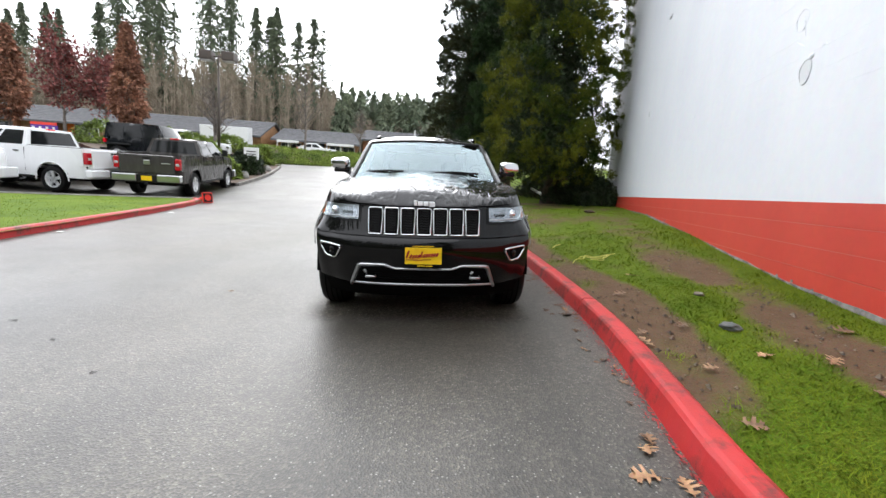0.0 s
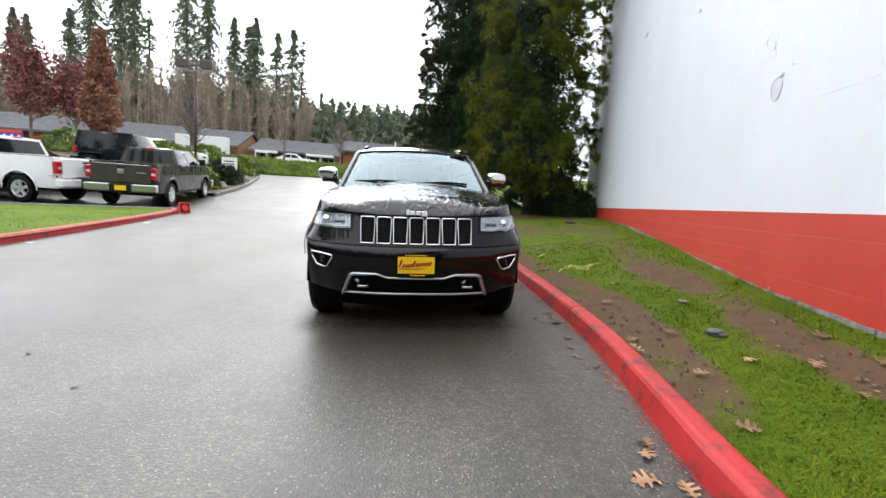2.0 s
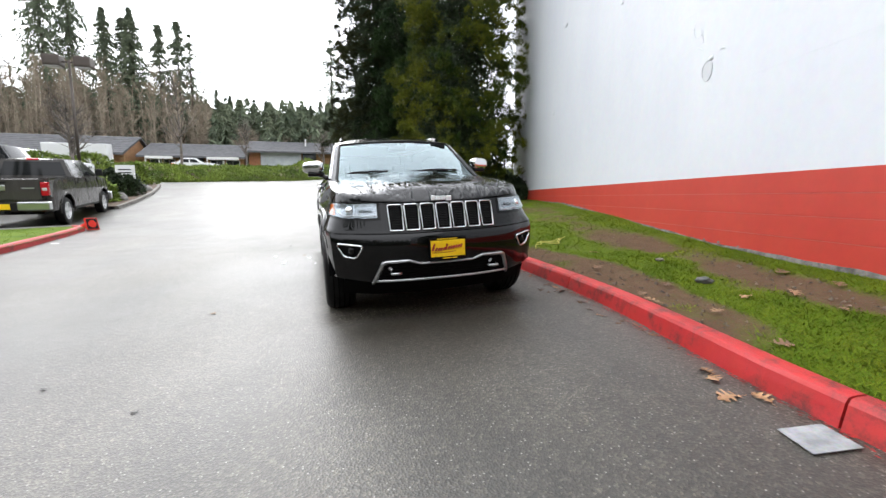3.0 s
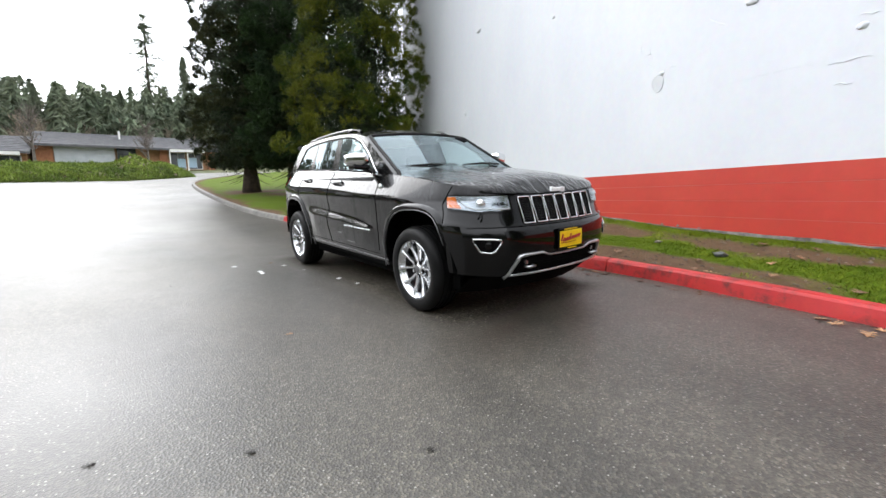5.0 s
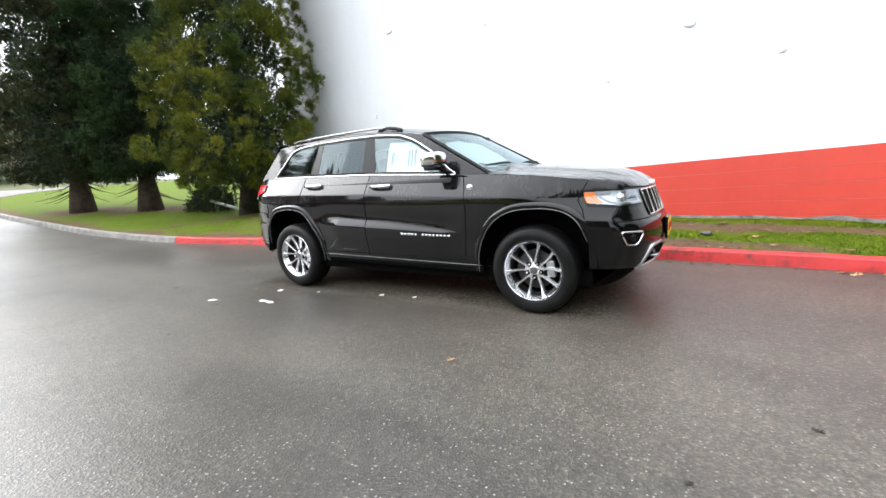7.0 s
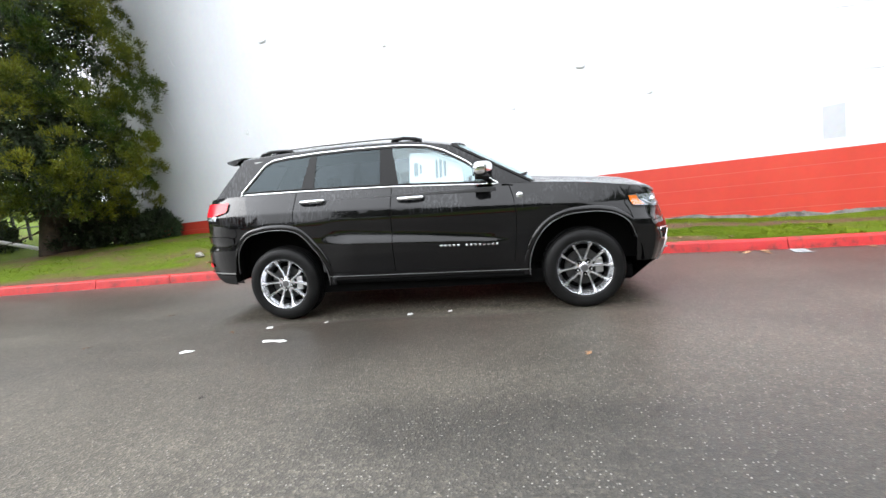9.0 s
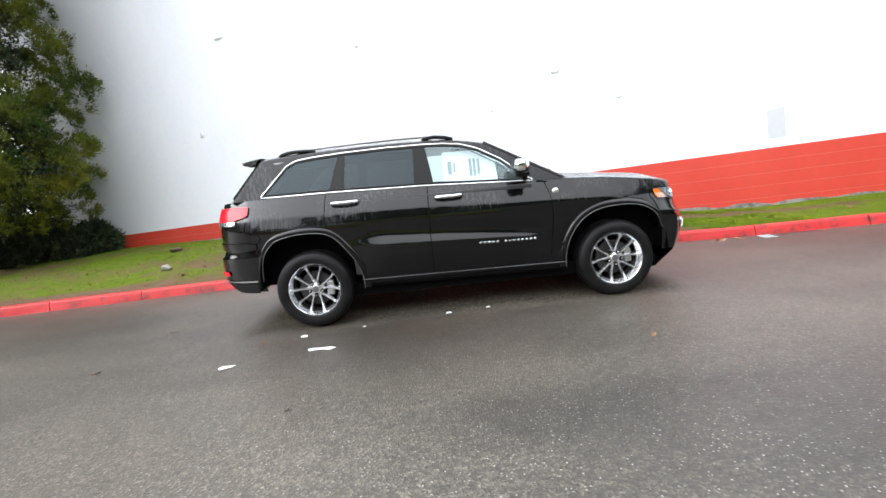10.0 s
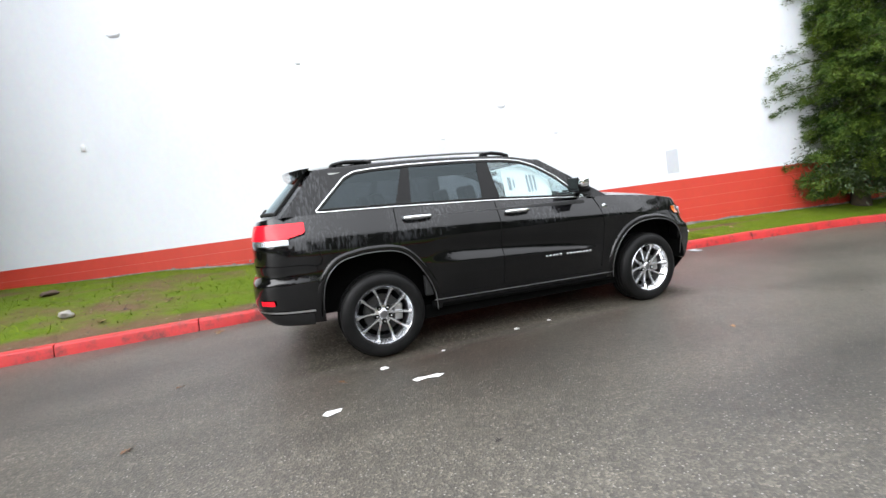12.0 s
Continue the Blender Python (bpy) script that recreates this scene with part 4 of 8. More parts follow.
        c = sum(fl, Vector()) / len(fl)
        obj_from("fog_backing", fl + [c], [(k, (k + 1) % len(fl), len(fl)) for k in range(len(fl))] if side < 0 else [((k + 1) % len(fl), k, len(fl)) for k in range(len(fl))], DARK_VOID, fog)
        c = shell_pt(0.725, 0.626, side, 0.0)
        d = (shell_pt(0.725, 0.626, side, 0.02) - c).normalized()
        obj_from("fog_lens", *tube([c, c + d * 0.012], [0.034, 0.026], 18), GLOSS_BLACK, fog, "", True)
        # tow hooks
        hk = [Vector((0.405 * side + dx, end_y(0.4, 0.45) + dy, z)) for dx, dy, z in ((-0.035, 0.03, 0.445), (-0.035, -0.035, 0.442), (0.035, -0.035, 0.442), (0.035, 0.03, 0.445))]
        obj_from("tow_hook", *tube(hk, 0.011, 8), SATIN, parent, "bright tow hook", True)
        obj_from("hook_mount", *tube([hk[1] + Vector((0, 0.02, 0.03)), hk[1] + Vector((0.02 * side, 0.02, 0.05))], 0.012, 8), SATIN, parent)
    # dark lower intake and its bright surround
    v, f = [], []
    for i in range(41):
        x = -0.53 + 1.06 * i / 40
        zt = interp(abs(x), (0, 0.2, 0.29, 0.47, 0.53), (0.500, 0.505, 0.528, 0.520, 0.40))
        for z in (0.385, (0.385 + zt) / 2, zt):
            v.append(signed_pt(x, z, 0.003))
    f = [(i * 3 + k, (i + 1) * 3 + k, (i + 1) * 3 + k + 1, i * 3 + k + 1) for i in range(40) for k in range(2)]
    obj_from("lower_intake", v, f, DARK_VOID, parent, "dark lower air intake")
    for z in (0.405, 0.425, 0.447, 0.468, 0.488):
        obj_from("intake_bar", *tube([signed_pt(x, z, 0.005) for x in np.linspace(-0.5, 0.5, 24)], 0.004, 4), DARK_VOID, parent)
    loop = [(-0.575, 0.352), (-0.500, 0.525), (-0.470, 0.535), (-0.300, 0.540), (-0.215, 0.512), (0.215, 0.512), (0.300, 0.540), (0.470, 0.535), (0.500, 0.525), (0.575, 0.352)]
    pts = dense(loop, 0.02, False)
    rad = [interp(abs(x), (0, 0.22, 0.3, 0.47, 0.50, 0.575), (0.008, 0.008, 0.010, 0.014, 0.017, 0.015)) for x, z in pts]
    obj_from("bumper_trim", *tube([signed_pt(x, z, 0.010 if abs(x) < 0.46 else 0.010 - 0.14 * (abs(x) - 0.46)) for x, z in pts], rad, 8), SATIN, parent, "satin chrome bumper surround", True)
    obj_from("lower_trim", *tube([signed_pt(x, 0.378 - 0.004 * abs(x), 0.014 - 0.03 * max(0, abs(x) - 0.3)) for x in np.linspace(-0.55, 0.55, 40)], 0.0105, 8), SATIN, parent, "satin chrome lower strip", True)
    # chin below
    v, f = [], []
    for i in range(31):
        x = -0.80 + 1.6 * i / 30
        for z, back in ((0.375, 0.0), (0.30, 0.03), (0.225, 0.12), (0.215, 0.5)):
            p = signed_pt(x, max(z, 0.30), 0.0)
            v.append((x, p.y + back + 0.004, z))
    f = [(i * 4 + k, i * 4 + k + 1, (i + 1) * 4 + k + 1, (i + 1) * 4 + k) for i in range(30) for k in range(3)]
    finish(obj_from("chin_panel", v, f, DARK_VOID, parent))
    # dealer plate on the bumper
    yb = end_y(0, 0.66) - 0.012
    plate = part("front_plate", box_bm(-0.150, yb - 0.012, 0.530, 0.150, yb + 0.01, 0.710, 0.008), GLOSS_BLACK, parent, "yellow dealer plate in a black frame")
    part("plate_face", box_bm(-0.140, yb - 0.015, 0.556, 0.140, yb - 0.008, 0.685, 0.004), YELLOW, plate, "yellow face with red script bars")
    for z0, z1, a, b in ((0.692, 0.700, -0.085, 0.085), (0.539, 0.548, -0.045, 0.075)):
        for i in range(9):
            x0 = a + (b - a) * i / 9
            part("frame_print", box_bm(x0, yb - 0.0140, z0, x0 + (b - a) / 9 * (0.82 if i % 4 else 0.6), yb - 0.011, z1), YELLOW, plate)
    script = [(-0.128, 0.607, -0.108, 0.660), (-0.105, 0.603, -0.086, 0.630)] + [(-0.082 + 0.020 * i, 0.602 + 0.0022 * i, -0.067 + 0.020 * i, (0.650 if i in (3, ) else 0.628) + 0.0022 * i) for i in range(10)]
    ink = [tube([(a, yb - 0.0165, b), (c, yb - 0.0165, d)], 0.0072, 5) for a, b, c, d in script]
    ink.append(tube([(-0.13, yb - 0.0165, 0.592), (-0.02, yb - 0.0165, 0.590), (0.06, yb - 0.0165, 0.596)], 0.0025, 4))
    obj_from("plate_script", *joined(ink), RED_INK, plate, "red script bars")
    # hood badge: bright bars
    for i, (a, b, z0, z1) in enumerate(((-0.082, -0.058, 0.0, 0.034), (-0.052, -0.014, 0.0, 0.026), (-0.008, 0.030, 0.0, 0.026), (0.036, 0.080, -0.008, 0.026))):
        yy = end_y(0, 1.0) - 0.014
        bm = box_bm(a, yy - 0.008, 0.992 + z0, b, yy + 0.018, 0.996 + z1, 0.004)
        part("hood_badge", bm, BADGE, parent, "bright raised badge bar")


def arches(parent):
    for side in (-1, 1):
        for wy, a0, a1 in ((0.0, -4, 150), (WHEELBASE, 14, 184)):
            n = 40
            rings = []
            for i in range(n + 1):
                ang = radians(a0 + (a1 - a0) * i / n)
                prof = []
                for dr, o in ((-0.012, -0.10), (-0.006, -0.004), (0.0, 0.018), (0.008, 0.022), (0.026, 0.024), (0.042, 0.018), (0.050, 0.008), (0.054, -0.006)):
                    r = arch_r(ang, wy) + dr
                    y, z = wy + r * math.cos(ang), WHEEL_R + r * math.sin(ang)
                    z = max(z, 0.30)
                    base = side_x(min(max(y, -0.50), 3.45), max(z, 0.42))
                    k = min(1, i / 6, (n - i) / 6)
                    prof.append((side * (base + (o if o < 0 else o * k) - 0.016 * (1 - k)), y, z))
                rings.append(prof)
            m = len(rings[0])
            v = [p for r in rings for p in r]
            f = [(i * m + k, i * m + k + 1, (i + 1) * m + k + 1, (i + 1) * m + k) for i in range(n) for k in range(m - 1)]
            if side > 0:
                f = [q[::-1] for q in f]
            finish(obj_from("wheel_arch", v, f, PAINT, parent, "black flared wheel arch"), 50)
            lip = []
            for i in range(n + 1):
                ang = radians(a0 + (a1 - a0) * i / n)
                y, z = wy + (arch_r(ang, wy) - 0.002) * math.cos(ang), WHEEL_R + (arch_r(ang, wy) - 0.002) * math.sin(ang)
                lip.append((side * (side_x(min(max(y, -0.50), 3.45), max(z, 0.42)) + 0.018), y, max(z, 0.3)))
            obj_from("arch_lip", *tube(lip, 0.0045, 5), DARK_SATIN, parent, "thin bright arch edge", True)
            # liner
            v, f = [], []
            for i in range(25):
                ang = radians(4 + 172 * i / 24)
                for x in (0.645, 0.90):
                    v.append((side * x, wy + (arch_r(ang, wy) + 0.02) * math.cos(ang), WHEEL_R + (arch_r(ang, wy) + 0.02) * math.sin(ang)))
            c = len(v)
            f = [(2 * i, 2 * i + 1, 2 * i + 3, 2 * i + 2) for i in range(24)] + [tuple(2 * i for i in range(25))]
            obj_from("wheel_well", v, f, DARK_VOID, parent)
    part("floor_pan", box_bm(-0.78, -0.45, 0.225, 0.78, 3.10, 0.36, 0.02), DARK_VOID, parent)
    for side in (-1, 1):
        sill = [(y, 0.335 + 0.016 * (y - 0.55)) for y in np.linspace(0.47, 2.44, 30)]
        obj_from("rocker", *tube([(side * 0.845, y, z) for y, z in sill], 0.034, 8), DARK_VOID, parent, "black rocker panel", True)
        obj_from("sill_strip", *tube([(side * (side_x(y, z + 0.048) + 0.002), y, z + 0.048) for y, z in sill], 0.0034, 6), DARK_SATIN, parent, "thin bright sill strip", True)


def wheel_parts(thing, m, side):
    """One road wheel at the pose m on its thing, its face towards +x * side."""
    def lathe(prof, n=56):
        v, f = [], []
        for i in range(n):
            a = 2 * math.pi * i / n
            for x, r in prof:
                v.append((x * side, r * math.cos(a), r * math.sin(a)))
        m = len(prof)
        for i in range(n):
            j = (i + 1) % n
            for k in range(m - 1):
                q = (i * m + k, i * m + k + 1, j * m + k + 1, j * m + k)
                f.append(q if side < 0 else q[::-1])
        return v, f
    R = WHEEL_R
    rim = finish(obj_from("wheel", *lathe([(0.06, 0.217), (0.085, 0.228), (0.098, 0.236), (0.110, 0.240), (0.118, 0.246), (0.112, 0.252), (0.10, 0.250)]), ALLOY, thing, "bright ten-spoke alloy wheel with a wet black tyre"), 40)
    rim.matrix_basis = m
    parent = rim
    finish(obj_from("rim_barrel", *lathe([(-0.09, 0.208), (0.058, 0.216)]), DARK_SATIN, parent), 40)
    tyre = obj_from("tyre", *lathe([(-0.10, 0.245), (-0.122, 0.27), (-0.130, 0.31), (-0.122, 0.345), (-0.10, 0.359), (-0.06, R), (0.06, R), (0.095, 0.359), (0.112, 0.348), (0.122, 0.336), (0.131, 0.312), (0.133, 0.29), (0.126, 0.262), (0.108, 0.247)]), RUBBER, parent, "wet black tyre")
    finish(tyre, 30)
    grooves = []
    for x in (-0.065, -0.022, 0.022, 0.065):
        a = [(x, (R + 0.0005) * math.cos(t), (R + 0.0005) * math.sin(t)) for t in np.linspace(0, 2 * math.pi, 49)[:-1]]
        grooves.append(tube(a, 0.005, 4, closed=True))
    obj_from("tread_groove", *joined(grooves), DARK_VOID, rim)
    rib = [tube([(0.128 * side, 0.300 * math.cos(t), 0.300 * math.sin(t)) for t in np.linspace(0, 2 * math.pi, 49)[:-1]], 0.004, 4, closed=True)]
    obj_from("sidewall_rib", *joined(rib), RUBBER, rim)
    for i in range(10):
        base = 2 * math.pi * (i // 2) / 5 - math.pi / 2
        s = -1 if i % 2 else 1
        ai, ao = base + s * 0.40, base + s * 0.285
        pts, wid = [], []
        for t in np.linspace(0, 1, 7):
            ang = ai + (ao - ai) * t
            r = 0.066 + (0.236 - 0.066) * t
            pts.append((0.066 + 0.040 * t - 0.010 * math.sin(math.pi * t), r * math.cos(ang), r * math.sin(ang), 0.0125 + 0.002 * t + 0.05 * max(0, t - 0.8), ang))
        v, f = [], []
        for x, y, z, w, ang in pts:
            tang = Vector((0, -math.sin(ang), math.cos(ang)))
            c = Vector((x, y, z))
            for du, dx in ((-1, -0.040), (-1, -0.010), (-0.45, 0.003), (0.45, 0.003), (1, -0.010), (1, -0.040)):
                p = c + tang * (w * du) + Vector((dx, 0, 0))
                v.append((p.x * side, p.y, p.z))
        for j in range(6):
            for k in range(5):
                q = (j * 6 + k, j * 6 + k + 1, (j + 1) * 6 + k + 1, (j + 1) * 6 + k)
                f.append(q if side > 0 else q[::-1])
        finish(obj_from("spoke", v, f, ALLOY, rim), 40)
    finish(obj_from("hub", *lathe([(0.02, 0.083), (0.060, 0.083), (0.067, 0.079), (0.069, 0.048), (0.072, 0.043), (0.080, 0.038), (0.084, 0.030), (0.085, 0.0)], 30), ALLOY, rim), 30)
    finish(obj_from("centre_cap", *lathe([(0.082, 0.034), (0.0865, 0.028), (0.088, 0.0)], 24), DARK_SATIN, rim, "grey centre cap"), 30)
    for i in range(5):
        a = 2 * math.pi * i / 5 - math.pi / 2
        c = (0.0635 * math.cos(a), 0.0635 * math.sin(a))
        # proud dark discs: the shade of the nut holes put into colour
        obj_from("nut_pocket", *tube([(0.045 * side, *c), (0.0715 * side, *c)], 0.0205, 14), DARK_VOID, rim)
        obj_from("lug_nut", *tube([(0.05 * side, *c), (0.078 * side, *c), (0.086 * side, *c)], [0.0115, 0.011, 0.008], 6), CHROME, rim)
    disc = finish(obj_from("brake_disc", *lathe([(0.0, 0.165), (0.012, 0.165), (0.016, 0.16), (0.016, 0.09), (0.04, 0.085)], 40), DISC, parent, "steel brake disc"), 30)
    part("brake_caliper", box_bm(min(0.0, 0.05 * side), -0.17, -0.07, max(0.0, 0.05 * side), -0.10, 0.07, 0.012), SATIN, parent)
    finish(obj_from("wheel_back", *lathe([(-0.03, 0.225), (-0.03, 0.0)], 32), DARK_VOID, parent), 30)


def sides(parent):
    for side in (-1, 1):
        def seam(pts, r=0.0042):
            pp = dense(pts, 0.03, False)
            obj_from("door_gap", *tube([(side * (side_x(y, z) + 0.0008), y, z) for y, z in pp], r, 4), DARK_VOID, parent)
        seam([(0.635, ztop(0.635) - 0.004), (0.60, 1.05), (0.585, 0.88), (0.60, 0.65), (0.62, 0.46)])
        seam([(1.735, ztop(1.735) - 0.004), (1.745, 0.9), (1.75, 0.43)])
        seam([(2.70, ztop(2.7) - 0.004), (2.715, 1.0), (2.70, 0.915), (2.60, 0.84), (2.47, 0.70), (2.425, 0.55), (2.40, 0.45)])
        seam([(0.62, 0.425), (1.4, 0.437), (2.40, 0.452)], 0.003)
        seam([(-0.42, ztop(-0.42) - 0.01), (-0.38, 0.98), (-0.36, 0.93), (-0.40, 0.86), (-0.42, 0.79)])
        seam([(3.36, 0.96), (3.34, 0.90), (3.36, 0.86), (3.43, 0.845)])
        # handles
        for y, z in ((1.545, 1.117), (2.515, 1.156)):
            x = side_x(y, z)
            h = [(side * (x + o), y + dy, z + 0.006 * dy) for dy, o in ((-0.125, 0.004), (-0.112, 0.030), (-0.05, 0.040), (0.05, 0.040), (0.112, 0.030), (0.125, 0.004))]
            hd = obj_from("door_handle", *tube(h, 0.0165, 10, flat=1.0), CHROME, parent, "chrome pull handle", True)
            # flat disc without a hollow: its dark colour is the cup's shade
            cup = [(side * (x + 0.002), y + 0.075 * math.cos(t), z - 0.012 + 0.026 * math.sin(t)) for t in np.linspace(0, 2 * math.pi, 20)[:-1]]
            obj_from("handle_cup", cup, [tuple(range(19)) if side < 0 else tuple(range(18, -1, -1))], DARK_VOID, hd)
        # name bars on the door
        for i in range(14):
            if i == 5:
                continue
            y = 1.285 - i * 0.0395
            z = 0.655 - 0.001 * i
            x = side_x(y, z)
            part("name_bar", box_bm(side * x - 0.004, y - 0.0115, z - 0.009, side * x + 0.004, y + 0.0115, z + 0.009, 0.003, 1), CHROME, parent, "small bright letter-sized bar")
        x = side_x(0.55, 1.058)
        obj_from("round_badge", *tube([(side * (x - 0.002), 0.545, 1.062), (side * (x + 0.006), 0.545, 1.062)], [0.034, 0.030], 20), SATIN, parent, "round silver badge", True)
        # tail lamp wraps the rear corner
        def rear_pt(q, z, out):
            xb = side_x(YB, z)
            if q >= 0:
                return Vector((side * (side_x(YB - q, z) + out), YB - q, z))
            xx = xb + q
            s = xx / xb
            y = rim_y(s, z, False)
            return Vector((side * xx, y + out, z)) + Vector((side * out * 0.6 if s > 0.6 else 0, 0, 0))
        def rear_patch(name, q0, q1, lo, hi, out, material, par, label=""):
            v, f = [], []
            n, m = 24, 6
            for i in range(n + 1):
                q = q0 + (q1 - q0) * i / n
                for k in range(m + 1):
                    v.append(rear_pt(q, lo(q) + (hi(q) - lo(q)) * k / m, out))
            for i in range(n):
                for k in range(m):
                    qd = (i * (m + 1) + k, (i + 1) * (m + 1) + k, (i + 1) * (m + 1) + k + 1, i * (m + 1) + k + 1)
                    f.append(qd if side < 0 else qd[::-1])
            return finish(obj_from(name, v, f, material, par, label), 40)
        tl = rear_patch("tail_lamp", 0.022, -0.36, lambda q: 1.078 + 0.055 * max(0, 1 + min(0, q - 0.022) / 0.075) ** 1.5, lambda q: 1.205 - 0.02 * max(0, q), 0.016, RED_LENS, parent, "red tail lamp with a clear lower lens")
        rear_patch("reversing_lens", -0.03, -0.33, lambda q: 1.036, lambda q: 1.076, 0.014, REFLECTOR, tl, "clear lower lens")
        rear_patch("bumper_crease", 0.08, -0.55, lambda q: 0.80, lambda q: 0.866 - 0.25 * max(0, q), 0.012, PAINT, parent)
        rear_patch("bumper_strip", 0.03, -0.86, lambda q: 0.482, lambda q: 0.497, 0.010, SATIN, parent, "satin chrome bumper strip")
        rear_patch("rear_reflector", -0.10, -0.20, lambda q: 0.550, lambda q: 0.592, 0.010, RED_LENS, parent, "red bumper reflector")
        rear_patch("rear_valance", 0.02, -0.86, lambda q: 0.365, lambda q: 0.47, 0.006, MATT_BLACK, parent)
        # mirror
        bm = bmesh.new()
        bmesh.ops.create_uvsphere(bm, u_segments=28, v_segments=16, radius=1.0)
        for vert in bm.verts:
            p = vert.co.copy()
            k = 3.2
            r = (abs(p.x)**k + abs(p.y)**k + abs(p.z)**k) ** (-1 / k)
            p *= r
            vert.co = Vector((side * (0.960 + 0.112 * p.x), 0.865 - 0.075 * p.y * (1 - 0.25 * p.x) - 0.025 * p.x * -1, 1.328 + 0.066 * p.z * (1 - 0.10 * p.x)))
        mir = finish(part("door_mirror", bm, CHROME, parent, "chrome-capped door mirror"), 60)
        part("mirror_base", box_bm(min(side * 0.845, side * 1.02), 0.80, 1.232, max(side * 0.845, side * 1.02), 0.930, 1.276, 0.016), GLOSS_BLACK, mir)
        obj_from("mirror_arm", *tube([(side * 0.82, 0.80, 1.205), (side * 0.86, 0.83, 1.235), (side * 0.90, 0.86, 1.252)], 0.026, 8), GLOSS_BLACK, mir)
        part("mirror_glass", box_bm(min(side * 0.86, side * 1.02), 0.938, 1.265, max(side * 0.86, side * 1.02), 0.946, 1.372, 0.003), GLOSS_BLACK, mir)
        # roof rail
        rp = [(side * (gh_x(y, 1.64) - 0.075), y, roof_z(y) - 0.025 + h) for y, h in ((1.50, -0.008), (1.58, 0.010), (1.72, 0.016), (2.0, 0.013), (2.5, 0.012), (2.85, 0.012), (3.02, 0.008), (3.12, -0.012))]
        rail = obj_from("roof_rail", *tube(rp, 0.012, 8), RAIL, parent, "satin silver roof rail", True)
        for y0, y1 in ((1.44, 1.74), (2.80, 3.16)):
            ft = [(side * (gh_x(y, 1.64) - 0.075), y, roof_z(y) - 0.035 + h) for y, h in ((y0, -0.004), (y0 + 0.07, 0.012), (y1 - 0.12, 0.020), (y1 - 0.02, 0.006), (y1, -0.010))]
            obj_from("rail_foot", *tube(ft, 0.018, 8), GLOSS_BLACK, rail)


def rear_and_roof(parent):
    # roof spoiler
    v, f = [], []
    n = 24
    for i in range(n + 1):
        s = -1 + 2 * i / n
        x = 0.60 * s
        y0 = 3.33 + 0.03 * (1 - s * s)
        y1 = 3.56 - 0.05 * s * s
        zt = roof_z(3.26) - 0.02 - 0.018 * s * s
        for y, z in ((y0, zt), ((y0 + y1) / 2, zt - 0.012), (y1, zt - 0.030), (y1 - 0.01, zt - 0.052), (y0 + 0.10, zt - 0.075)):
            v.append((x, y, z))
    f = [(i * 5 + k, (i + 1) * 5 + k, (i + 1) * 5 + k + 1, i * 5 + k + 1) for i in range(n) for k in range(4)] + [(0, 1, 2, 3, 4), tuple(n * 5 + k for k in (4, 3, 2, 1, 0))]
    finish(obj_from("roof_spoiler", v, f, PAINT, parent, "black roof spoiler"), 40)
    obj_from("rear_wiper", *tube([(-0.02, 3.76, 1.265), (-0.02, 3.79, 1.285), (0.30, 3.755, 1.34)], 0.011, 6), MATT_BLACK, parent)
    # wipers at the screen's foot
    for x0, x1 in ((-0.62, -0.10), (0.02, 0.56)):
        obj_from("wiper", *tube([(x0, 0.60 - 0.14 * (1 - (x0 / 0.8) ** 2) - 0.03, 1.246), ((x0 + x1) / 2, 0.44, 1.262), (x1, 0.46, 1.250)], 0.011, 6), MATT_BLACK, parent, "black wiper arm")
    v, f = [], []
    for i in range(31):
        s = -1 + 2 * i / 30
        for y, z in ((0.62 - 0.13 * (1 - s * s), ztop(0.55) + 0.05 * (1 - abs(s) ** 2.6) - 0.01), (0.72 - 0.14 * (1 - s * s), 1.18)):
            v.append((0.84 * s, y - 0.02, z))
    f = [(2 * i, 2 * i + 2, 2 * i + 3, 2 * i + 1) for i in range(30)]
    obj_from("cowl_panel", v, f, MATT_BLACK, parent)


